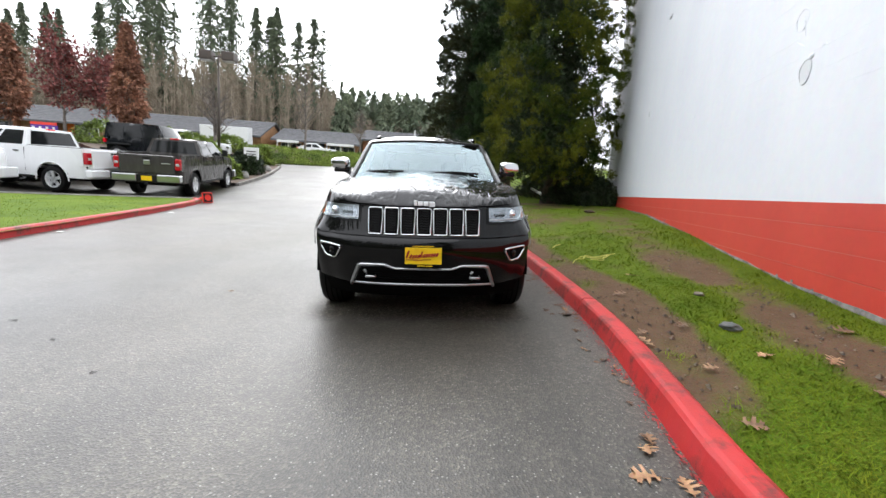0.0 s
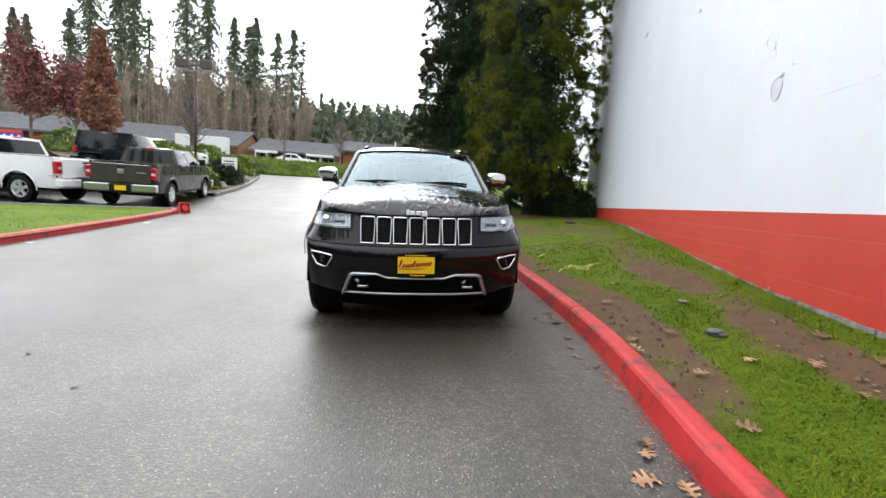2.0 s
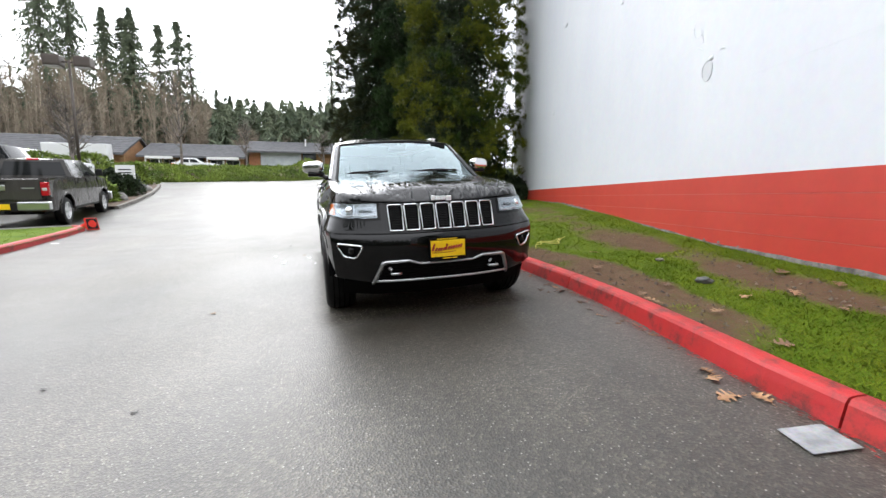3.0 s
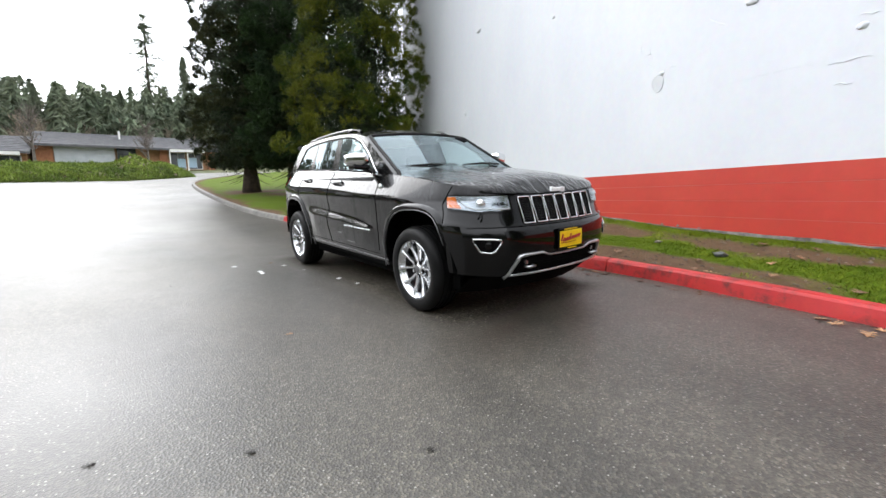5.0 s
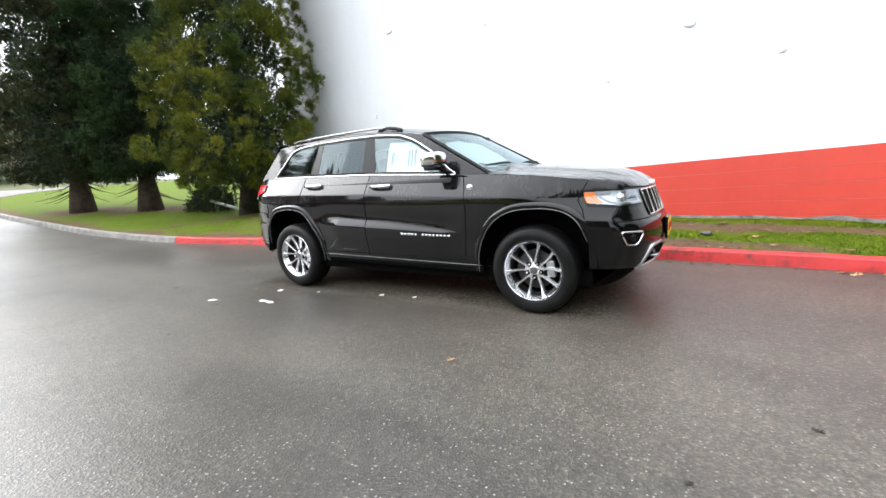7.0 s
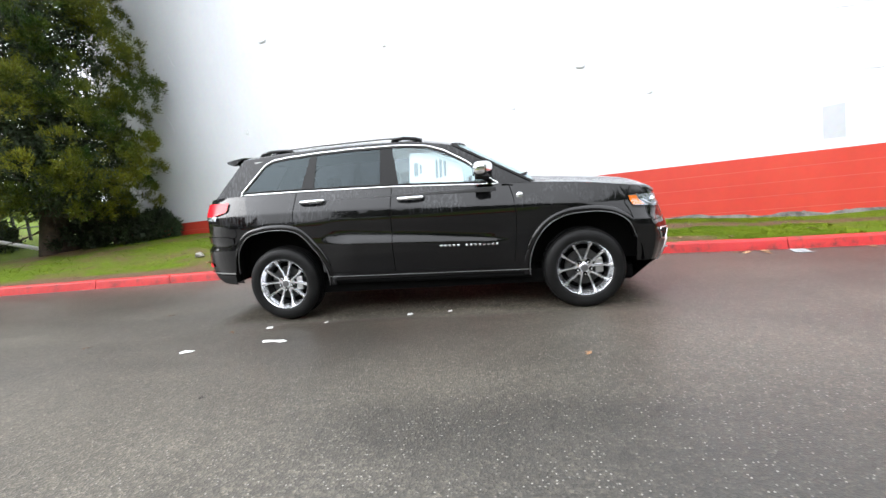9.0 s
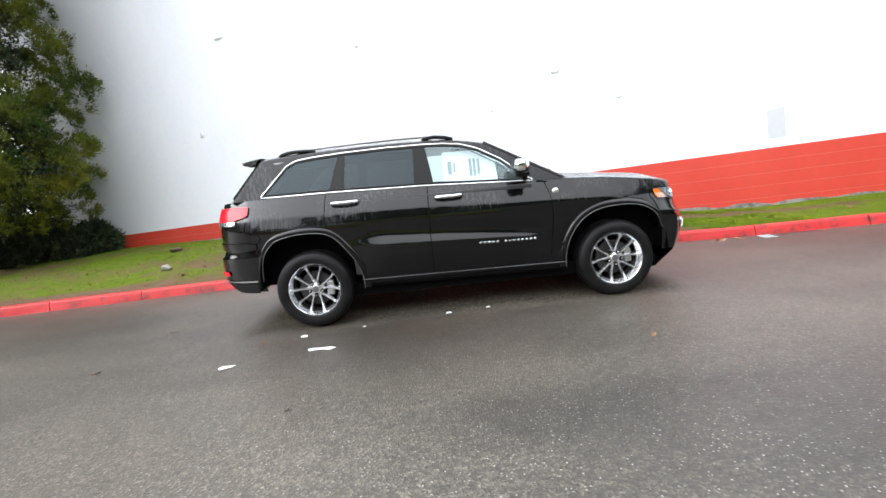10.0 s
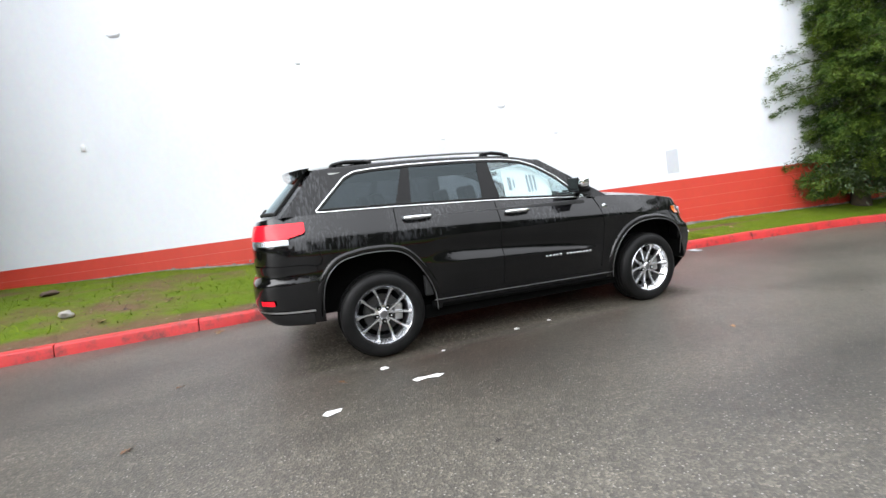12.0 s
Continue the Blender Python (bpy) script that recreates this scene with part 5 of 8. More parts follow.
def interior(parent):
    part("dashboard", box_bm(-0.74, 0.62, 0.92, 0.74, 1.02, 1.165, 0.05, 3), DASH, parent, "dark dashboard")
    for sx in (-0.37, 0.37):
        for y, tilt in ((1.62, 12), (2.52, 14)):
            st = part("car_seat", box_bm(-0.25, -0.45, 0.55, 0.25, 0.08, 0.72, 0.06, 3), LEATHER, parent, "dark leather car seat")
            st.matrix_basis = pose(sx, y, 0)
            bk = part("seat_back", box_bm(-0.24, -0.06, 0.0, 0.24, 0.08, 0.60, 0.06, 3), LEATHER, st)
            bk.matrix_basis = pose(0, 0.05, 0.62, -tilt)
            hr = part("head_rest", box_bm(-0.13, -0.05, 0.62, 0.13, 0.06, 0.80, 0.045, 3), LEATHER, st)
            hr.matrix_basis = pose(0, 0.05, 0.62, -tilt)
    ring = [(0.37 + 0.19 * math.cos(t), 1.12 - 0.07 * math.sin(t), 1.10 + 0.175 * math.sin(t)) for t in np.linspace(0, 2 * math.pi, 33)[:-1]]
    wheel = obj_from("steering_wheel", *tube(ring, 0.016, 8, closed=True), LEATHER, parent, "dark steering wheel", True)
    obj_from("wheel_spokes", *joined([tube([(0.20, 1.10, 1.10), (0.54, 1.10, 1.10)], 0.02, 8), tube([(0.37, 1.10, 1.10), (0.37, 1.17, 0.93)], 0.022, 8)]), DASH, wheel)
    part("mirror_inside", box_bm(-0.11, 0.98, 1.50, 0.11, 1.02, 1.56, 0.015), DASH, parent, "inside mirror")
    part("headliner", box_bm(-0.62, 1.45, 1.575, 0.62, 3.2, 1.60, 0.02), CLOTH, parent, "pale grey headliner")
    part("door_card", box_bm(-0.86, 0.75, 0.45, -0.80, 2.5, 1.16, 0.02), DASH, parent)
    part("door_card", box_bm(0.80, 0.75, 0.45, 0.86, 2.5, 1.16, 0.02), DASH, parent)
    # price sheet hung inside the front side window
    sheet = [(-(gh_x(y, z) - 0.05), y, z) for y, z in ((1.05, 1.225), (1.57, 1.225), (1.56, 1.535), (1.30, 1.525), (1.06, 1.385))]
    back = [(x + 0.004, y, z) for x, y, z in sheet]
    ps = obj_from("window_sheet", sheet + back, [(0, 1, 2, 3, 4), (9, 8, 7, 6, 5)] + [(i, i + 5, (i + 1) % 5 + 5, (i + 1) % 5) for i in range(5)], PAPER, parent, "white price sheet with grey print bars")
    bars = []
    for y, za, zb, w in ((1.50, 1.31, 1.44, 0.020), (1.455, 1.33, 1.42, 0.010), (1.30, 1.28, 1.45, 0.013), (1.262, 1.28, 1.45, 0.013), (1.222, 1.29, 1.44, 0.013)):
        bars.append(([(-(gh_x(yy, z) - 0.048), yy, z) for yy, z in ((y + w, za), (y - w, za), (y - w, zb), (y + w, zb))], [(0, 1, 2, 3)]))
    obj_from("sheet_print", *joined(bars), GREY_INK, ps)
    # papers on the windscreen
    part("screen_label", box_bm(0.42, 0.98, 1.52, 0.60, 0.985, 1.575, 0.002), GLOSS_BLACK, parent, "dark label on the windscreen").matrix_basis = pose(0, 0.06, 0.0)


SUV_POSE = pose(0.070, 4.142, 0.236, 1.66, -2.29, -0.4)
suv = empty("sport_utility_car", SUV_POSE, "glossy black five-door SUV wet with rain, parked on asphalt", "car")
lower_shell(suv)
hood(suv)
cabin(suv)
glazing(suv)
nose(suv)
arches(suv)
sides(suv)
rear_and_roof(suv)
interior(suv)
for sx in (-1, 1):
    for wy in (0.0, WHEELBASE):
        wheel_parts(suv, pose(sx * 0.804, wy, WHEEL_R, 2 if wy else -5), sx)
JOINT_RED = painted_block("pale_red_joint", (0.48, 0.11, 0.08), (0.56, 0.17, 0.13))
JOINT_WHITE = painted_block("white_joint", (0.65, 0.67, 0.715), (0.71, 0.73, 0.755))
wall_slab("joint_backing", WALL_Y0, WALL_Y1, -0.5, BAND - 0.003, -0.004, 0.0, JOINT_RED, wall_a)
wall_slab("joint_backing", WALL_Y0, WALL_Y1, BAND - 0.003, WALL_TOP, -0.004, 0.0, JOINT_WHITE, wall_a)
# courses of block, each proud of its joint
z = BAND - 8 * COURSE
while z < WALL_TOP - 0.05:
    red = z < BAND - 0.01
    gap = 0.008 if red else 0.0008
    wall_slab("block_course", WALL_Y0, WALL_Y1, z + gap / 2, min(z + COURSE, WALL_TOP) - gap / 2, 0.0, 0.004 if red else 0.0012, WALL_RED if red else WALL_WHITE, wall_a)
    z += COURSE
# end walls, roof and far side close the building
far = Vector((14.0, -3.8, 0))
corner0, corner1 = wall_pt(WALL_Y0, 0, -0.30), wall_pt(WALL_Y1, 0, -0.004)


def slab_between(name, a, b, z0, z1, t, material, label):
    d = (b - a).normalized()
    n = Vector((-d.y, d.x, 0)) * t
    c = [Vector((p.x, p.y, zz)) for zz in (z0, z1) for p in (a, b, b + n, a + n)]
    f = [(3, 2, 1, 0), (4, 5, 6, 7), (0, 1, 5, 4), (1, 2, 6, 5), (2, 3, 7, 6), (3, 0, 4, 7)]
    return tagged(obj_from(name, c, f, material), label, "wall", kind="structure")


slab_between("wall_north", corner1, corner1 + far, -0.5, WALL_TOP, -0.3, WALL_WHITE, "white painted end wall of the block building")
slab_between("wall_south", corner0, corner0 + far, -0.5, WALL_TOP, 0.3, WALL_WHITE, "white painted end wall of the block building")
slab_between("wall_back", corner0 + far, corner1 + far, -0.5, WALL_TOP, -0.3, WALL_WHITE, "white painted back wall of the block building")
ra = [corner0, corner0 + far, corner1 + far, corner1]
tagged(obj_from("roof", [Vector((p.x, p.y, WALL_TOP + h)) for h in (0.004, 0.2) for p in ra], [(3, 2, 1, 0), (4, 5, 6, 7), (0, 1, 5, 4), (1, 2, 6, 5), (2, 3, 7, 6), (3, 0, 4, 7)], CONCRETE), "flat roof slab of the block building", "roof", kind="structure")

# rough concrete footing that shows along the grass
v, f = [], []
n = 240
for i in range(n + 1):
    y = -12 + (WALL_Y1 - 0.2 + 12) * i / n
    b = interp(y, WB_Y, WB_Z)
    show = interp(y, (-12, -2, 0, 1.5, 3, 6, 16), (0.02, 0.04, 0.06, 0.065, 0.034, 0.010, 0.004))
    t = b + show * (0.75 + 0.9 * noise.noise((y * 2.3, 0, 0)) + 0.4 * noise.noise((y * 11, 3, 0)))
    for zz, o in ((b - 0.4, 0.03), (min(b - 0.02, t), 0.028 + 0.012 * noise.noise((y * 5, 1, 0))), (t, 0.014), (t, -0.002)):
        v.append(wall_pt(y, zz, o))
for i in range(n):
    for k in range(3):
        f.append((i * 4 + k, i * 4 + k + 1, (i + 1) * 4 + k + 1, (i + 1) * 4 + k))
tagged(obj_from("wall_footing", v, f, FOOTING), "rough exposed concrete footing with flaking paint", "footing", kind="structure")

PATCH = painted_block("grey_patch_paint", (0.44, 0.46, 0.49), (0.50, 0.52, 0.55))
ROUND_PATCH = painted_block("pale_plug_paint", (0.56, 0.575, 0.60), (0.61, 0.625, 0.65))


def wall_poly(name, y, z, pts, off, material, label, thick=0.004):
    c = wall_pt(y, z, off)
    a = [c + wdir * u + Vector((0, 0, w)) for u, w in pts]
    b = [p + wnrm * thick for p in a]
    k = len(a)
    fs = [tuple(range(k, 2 * k)), tuple(range(k - 1, -1, -1))] + [(i, (i + 1) % k, k + (i + 1) % k, k + i) for i in range(k)]
    ob = obj_from(name, a + b, fs, material, wall_a, label)
    return ob


wall_poly("wall_patch", -0.30, 1.865, [(-0.13, -0.255), (0.14, -0.25), (0.15, 0.235), (-0.12, 0.26)], 0.002, PATCH, "squarish grey paint patch")
ring = [(0.10 * math.cos(t) * (1 + 0.08 * math.sin(3 * t)), 0.125 * math.sin(t)) for t in np.linspace(0, 2 * math.pi, 25)[:-1]]
wall_poly("round_patch", 4.46, 2.79, ring, 0.001, ROUND_PATCH, "round plugged hole with a chipped rim", 0.003)
obj_from("patch_rim", *tube([wall_pt(4.46, 2.79, 0.006) + wdir * u + Vector((0, 0, w)) for u, w in ring], [max(0.001, 0.003 + 0.010 * noise.noise((i * 0.5, 0, 0))) for i in range(24)], 5, closed=True), ROUND_PATCH, wall_a)
obj_from("patch_rim", *tube([wall_pt(4.67, 3.37, 0.004) + wdir * (u * 1.1) + Vector((0, 0, w * 0.9)) for u, w in ring], [max(0.0005, 0.002 + 0.010 * noise.noise((i * 0.6, 5, 0))) for i in range(24)], 5, closed=True), WALL_WHITE, wall_a)
rs = random.Random(5)
for y, z, ln, tilt in ((4.62, 3.10, 0.16, 0.5), (4.60, 3.28, 0.22, 1.2), (4.2, 2.98, 0.14, 0.3), (2.2, 2.47, 0.36, 0.02), (2.24, 2.25, 0.18, 0.15), (2.08, 2.87, 0.22, 0.2), (-0.69, 3.50, 0.5, 0.12), (-0.68, 3.07, 0.45, 0.1), (-0.75, 2.56, 0.4, 0.06), (12.6, 5.2, 0.16, 0.1), (7.6, 2.9, 0.10, 0.0), (-0.4, 3.5, 0.5, 0.02), (3.6, 3.35, 0.3, 0.6), (9.6, 4.1, 0.06, 0), (13.6, 4.2, 0.5, 1.1), (14.3, 5.3, 0.5, 1.1), (13.2, 5.8, 0.4, 1.2)):
    pts = [wall_pt(y, z, 0.003) + wdir * (ln * (t - 0.5) * math.cos(tilt)) + Vector((0, 0, ln * (t - 0.5) * math.sin(tilt) + rs.uniform(-0.012, 0.012))) for t in np.linspace(0, 1, 6)]
    obj_from("paint_blister", *tube(pts, [0.002, 0.005, 0.007, 0.006, 0.004, 0.002], 5), WALL_WHITE, wall_a)
# hairline cracks that follow the courses under the paint
for k in range(2, 14):
    for j in range(2):
        y0 = rs.uniform(-2.6, 5.0)
        ln = rs.uniform(0.2, 0.9)
        z = BAND + COURSE * k
        pts = [wall_pt(y0 + ln * t, z + 0.004 * noise.noise((y0 + 9 * t, z, 2.0)), 0.0012) for t in np.linspace(0, 1, 16)]
        obj_from("wall_crack", *tube(pts, [max(0.0005, 0.0016 + 0.003 * noise.noise((y0 * 3 + 12 * t, z, 7.0))) for t in np.linspace(0, 1, 16)], 5), WALL_WHITE, wall_a)
# rough warts where old fixings were cut off and painted over
for y, z, w, h, out in ((10.98, 3.565, 0.055, 0.085, 0.06), (10.1, 5.55, 0.13, 0.05, 0.05), (6.95, 4.70, 0.05, 0.035, 0.04), (3.17, 3.45, 0.09, 0.05, 0.04), (2.12, 2.78, 0.05, 0.04, 0.035), (4.40, 2.93, 0.045, 0.035, 0.03)):
    bm = bmesh.new()
    bmesh.ops.create_icosphere(bm, subdivisions=3, radius=1.0)
    for vert in bm.verts:
        p = vert.co * (1 + 0.35 * noise.noise(vert.co * 1.7 + Vector((y, z, 0))))
        vert.co = wall_pt(y, z, 0.001) + wdir * (p.x * w) + wnrm * (p.y * out * 0.55) + Vector((0, 0, p.z * h * (0.7 if p.z > 0 else 1.1)))
    part("wall_wart", bm, WALL_WHITE, wall_a, "rough painted-over stub", True)
# flaked white paint at the foot of the red base
for k in range(16):
    y = rs.choice((rs.uniform(-2.5, 1.0), rs.uniform(7.0, 11), rs.uniform(2, 6)))
    z = interp(y, WB_Y, WB_Z) + rs.uniform(0.0, 0.06)
    w, h = rs.uniform(0.012, 0.04), rs.uniform(0.008, 0.022)
    wall_poly("paint_flake", y, z, [(-w, -h * 0.6), (w * 0.8, -h), (w, h * 0.7), (0.1 * w, h), (-w * 0.7, h * 0.6)], 0.026, CONCRETE, "")


# ---- plants ----
def leaf_mesh(name, centres, normals, per, spread, size, material, rng, droop=0.0, long=1.6):
    """A mesh of many small pointed leaves strewn round the given clump centres (numpy arrays)."""
    n = len(centres) * per
    c = np.repeat(np.asarray(centres, float), per, axis=0)
    nr = np.repeat(np.asarray(normals, float), per, axis=0)
    sp = np.repeat(np.asarray(spread, float) * np.ones(len(centres)), per)[:, None]
    off = rng.normal(0, 0.5, (n, 3)) * sp
    pos = c + off
    d = nr * 0.9 + off / (sp + 1e-6) * 0.8 + rng.normal(0, 0.45, (n, 3))
    d[:, 2] -= droop
    d /= np.linalg.norm(d, axis=1)[:, None] + 1e-9
    side = np.cross(d, rng.normal(0, 1, (n, 3)))
    side /= np.linalg.norm(side, axis=1)[:, None] + 1e-9
    up = np.cross(side, d)
    s = size * rng.uniform(0.6, 1.4, n)[:, None]
    a = pos - d * s * long * 0.5 + side * s * 0.44
    e = pos - d * s * long * 0.4 - side * s * 0.44 + up * s * 0.15
    t = pos + d * s * long * 0.5
    verts = np.stack([a, t, e], axis=1).reshape(-1, 3)
    me = bpy.data.meshes.new(name)
    me.vertices.add(3 * n)
    me.vertices.foreach_set("co", verts.ravel())
    me.loops.add(3 * n)
    me.loops.foreach_set("vertex_index", np.arange(3 * n, dtype=np.int32))
    me.polygons.add(n)
    me.polygons.foreach_set("loop_start", np.arange(0, 3 * n, 3, dtype=np.int32))
    me.materials.append(material)
    me.update(calc_edges=True)
    return me


def trunk_geo(h, r, rng, lean=0.03, flare=1.6, sides=12, n=10):
    pts, rad = [], []
    for i in range(n + 1):
        t = i / n
        pts.append((lean * h * t * math.sin(3 * t + 1), lean * h * t * math.cos(2 * t), -0.15 + (h + 0.15) * t))
        rad.append(r * (1 - 0.9 * t) * (1 + (flare - 1) * math.exp(-t * h / 0.35)))
    return tube(pts, rad, sides)


def big_cypress(x, y, h, radius, base, rng, material, inner, label, bulge=0.35, sway=(0, 0), shelf=0.75, per=21, leaf=0.030):
    """A broad columnar evergreen: feathery puffs of scale leaves on a real trunk and limbs."""
    z = lawn_z(x, y)
    thing = empty("evergreen_tree", pose(x, y, z), label, "tree", "evergreens beside the building")
    limbs = [trunk_geo(h * 0.95, 0.27, rng, 0.015, 1.7)]
    for k in range(34):
        zz = rng.uniform(base * 0.75, h * 0.85)
        ang, ln = rng.uniform(0, 2 * math.pi), radius * rng.uniform(0.6, 0.95) * (1 - 0.5 * zz / h)
        pts = [(math.cos(ang) * ln * t, math.sin(ang) * ln * t, zz - 0.25 * ln * t + 0.5 * ln * t * t) for t in np.linspace(0, 1, 5)]
        limbs.append(tube(pts, [0.07, 0.055, 0.04, 0.025, 0.01], 6))
    for k in range(12):
        ang, ln = rng.uniform(0, 2 * math.pi), rng.uniform(0.8, 1.5)
        zz = rng.uniform(0.7, 1.3)
        pts = [(math.cos(ang) * ln * t, math.sin(ang) * ln * t, zz - 0.75 * t + 0.25 * t * t) for t in np.linspace(0, 1, 6)]
        limbs.append(tube(pts, [0.025, 0.02, 0.016, 0.012, 0.009, 0.005], 5))
    obj_from("trunk", *joined(limbs), BARK, thing, "brown furrowed trunk with low dead limbs", True)
    cen, nor, spr = [], [], []
    # close puffs on the lower seven metres, sparser ones above
    for lo, hi, count in ((base, 7.6, int(radius * 160)), (7.6, h, int(radius * 80))):
        for k in range(count):
            zz = lo + (hi - lo) * (k + rng.uniform(0, 1)) / count
            t = (zz - base) / (h - base)
            prof = (min(1, (t + 0.07) / 0.13) ** 0.6) * (1 - t**2.6) ** 0.8
            prof *= 1 + 0.13 * math.exp(-((zz - 2.4) / 1.1) ** 2)
            ang = rng.uniform(0, 2 * math.pi)
            lump = 1 + bulge * noise.noise((math.cos(ang) * 1.6 + x, math.sin(ang) * 1.6, zz * 0.55)) + 0.20 * noise.noise((math.cos(ang) * 4 + x, math.sin(ang) * 4, zz * 1.7))
            size = rng.uniform(0.24, 0.50)
            r = radius * prof * lump * (1 - 0.42 * rng.uniform(0, 1) ** 1.3) - 0.4 * size
            axis = np.array((math.cos(ang), math.sin(ang), 0.55))
            for j in range(17):
                d = rng.normal(0, 1, 3) + axis * 0.9
                d = d / np.linalg.norm(d) * size * rng.uniform(0.75, 1.0)
                cen.append((axis[0] * r + d[0], axis[1] * r + d[1], zz + d[2] * shelf))
                nor.append((1.5 * d[0] / size, 1.5 * d[1] / size, 1.5 * d[2] / size + 0.75))
                spr.append(rng.uniform(0.07, 0.13))
    crown = new("crown", leaf_mesh("crown", cen, nor, per, spr, leaf, material, rng, 0.0, 3.2))
    crown.parent = thing
    crown.location = (*sway, 0)
    # dark leaves fill the crown and paint the shade of its gaps
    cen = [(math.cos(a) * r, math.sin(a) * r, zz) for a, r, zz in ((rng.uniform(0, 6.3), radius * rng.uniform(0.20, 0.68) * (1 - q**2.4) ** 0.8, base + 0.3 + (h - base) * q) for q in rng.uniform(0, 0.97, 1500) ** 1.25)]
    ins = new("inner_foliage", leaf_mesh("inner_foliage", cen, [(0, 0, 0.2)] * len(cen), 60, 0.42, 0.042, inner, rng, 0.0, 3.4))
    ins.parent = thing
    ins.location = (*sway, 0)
    tagged(ins, "inner foliage with shade put into its dark colour")
    return thing


RNG = np.random.default_rng(11)
big_cypress(4.90, 16.2, 13.5, 2.36, 0.95, RNG, LEAF_GOLD, LEAF_SHRUB_SHADE, "broad golden-green cypress tree at the building's corner", 0.20, (-0.50, -0.62), per=42, leaf=0.0215)
big_cypress(3.85, 20.8, 15.5, 2.15, 1.2, RNG, LEAF_DARK, LEAF_SHRUB_SHADE, "tall dark green columnar evergreen on the lawn")
big_cypress(2.45, 22.8, 15.0, 2.2, 1.1, RNG, LEAF_OLIVE, LEAF_SHRUB_SHADE, "tall dark evergreen with ragged shelves on the lawn", 0.28, shelf=0.5)


def spray_conifer(x, y, h, radius, rng, label):
    """A near conifer whose boughs spread in flat drooping fans with gaps between them."""
    thing = empty("conifer_tree", pose(x, y, lawn_z(x, y)), label, "tree")
    limbs = [trunk_geo(h, 0.13, rng, 0.02, 1.5)]
    cen, nor, spr = [], [], []
    for k in range(350):
        t = rng.uniform(0.0, 1) ** 1.1
        zz = 0.30 + (h - 0.35) * t
        ang = rng.uniform(0, 2 * math.pi)
        ln = radius * interp(zz, (0.3, 0.9, 1.6, 3.0, 4.4, 7.5), (0.70, 0.80, 0.86, 1.0, 0.74, 0.16)) * rng.uniform(0.55, 1.06)
        rise = rng.uniform(0.02, 0.16)
        pts = [(math.cos(ang + 0.12 * u) * ln * u, math.sin(ang + 0.12 * u) * ln * u, zz + rise * ln * u - 0.22 * ln * u * u) for u in np.linspace(0, 1, 6)]
        limbs.append(tube(pts, [0.022, 0.018, 0.014, 0.010, 0.007, 0.003], 4))
        for u in np.linspace(0.22, 1.0, 10):
            i = min(4, int(u * 5))
            w = u * 5 - i
            c = [pts[i][a] + (pts[i + 1][a] - pts[i][a]) * w for a in range(3)]
            # side twigs make a flat fan, widest at two thirds of the bough
            fan = 0.42 * math.sin(math.pi * min(1, 0.25 + 0.75 * u)) + 0.05
            for side in (-1, -0.5, 0, 0.5, 1):
                q = side * fan * rng.uniform(0.7, 1.1)
                cen.append((c[0] - math.sin(ang) * q, c[1] + math.cos(ang) * q, c[2] - 0.10 * abs(q) + rng.normal(0, 0.055)))
                nor.append((1.6 * (math.cos(ang) - 0.7 * side * math.sin(ang)), 1.6 * (math.sin(ang) + 0.7 * side * math.cos(ang)), -0.15))
                spr.append(rng.uniform(0.06, 0.10))
    obj_from("trunk", *joined(limbs), BARK, thing, "thin brown trunk and boughs", True)
    cr = new("crown", leaf_mesh("crown", cen, nor, 18, spr, 0.0178, LEAF_SPRAY, rng, 0.15, 4.6))
    cr.parent = thing
    # dark inner sprays: shade between the boughs put into leaf colour
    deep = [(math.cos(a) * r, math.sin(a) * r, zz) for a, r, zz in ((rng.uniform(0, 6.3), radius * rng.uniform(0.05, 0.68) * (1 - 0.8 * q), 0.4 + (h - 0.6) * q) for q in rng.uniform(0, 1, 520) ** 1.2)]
    ins = tagged(new("inner_foliage", leaf_mesh("inner_foliage", deep, [(0, 0, -0.2)] * len(deep), 60, 0.30, 0.024, LEAF_SHRUB_SHADE, rng, 0.2, 4.0)), "inner sprays with shade put into their dark colour")
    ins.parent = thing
    return thing


LEAF_SPRAY = surface("fresh_conifer_sprays", (0.020, 0.052, 0.008), (0.100, 0.148, 0.018), 0.6, 2.5, 30, bump=0, per_island=0.35, spec=0.2)
spray_conifer(1.30, -4.25, 7.5, 2.0, RNG, "green conifer with drooping sprays against the red and white wall")


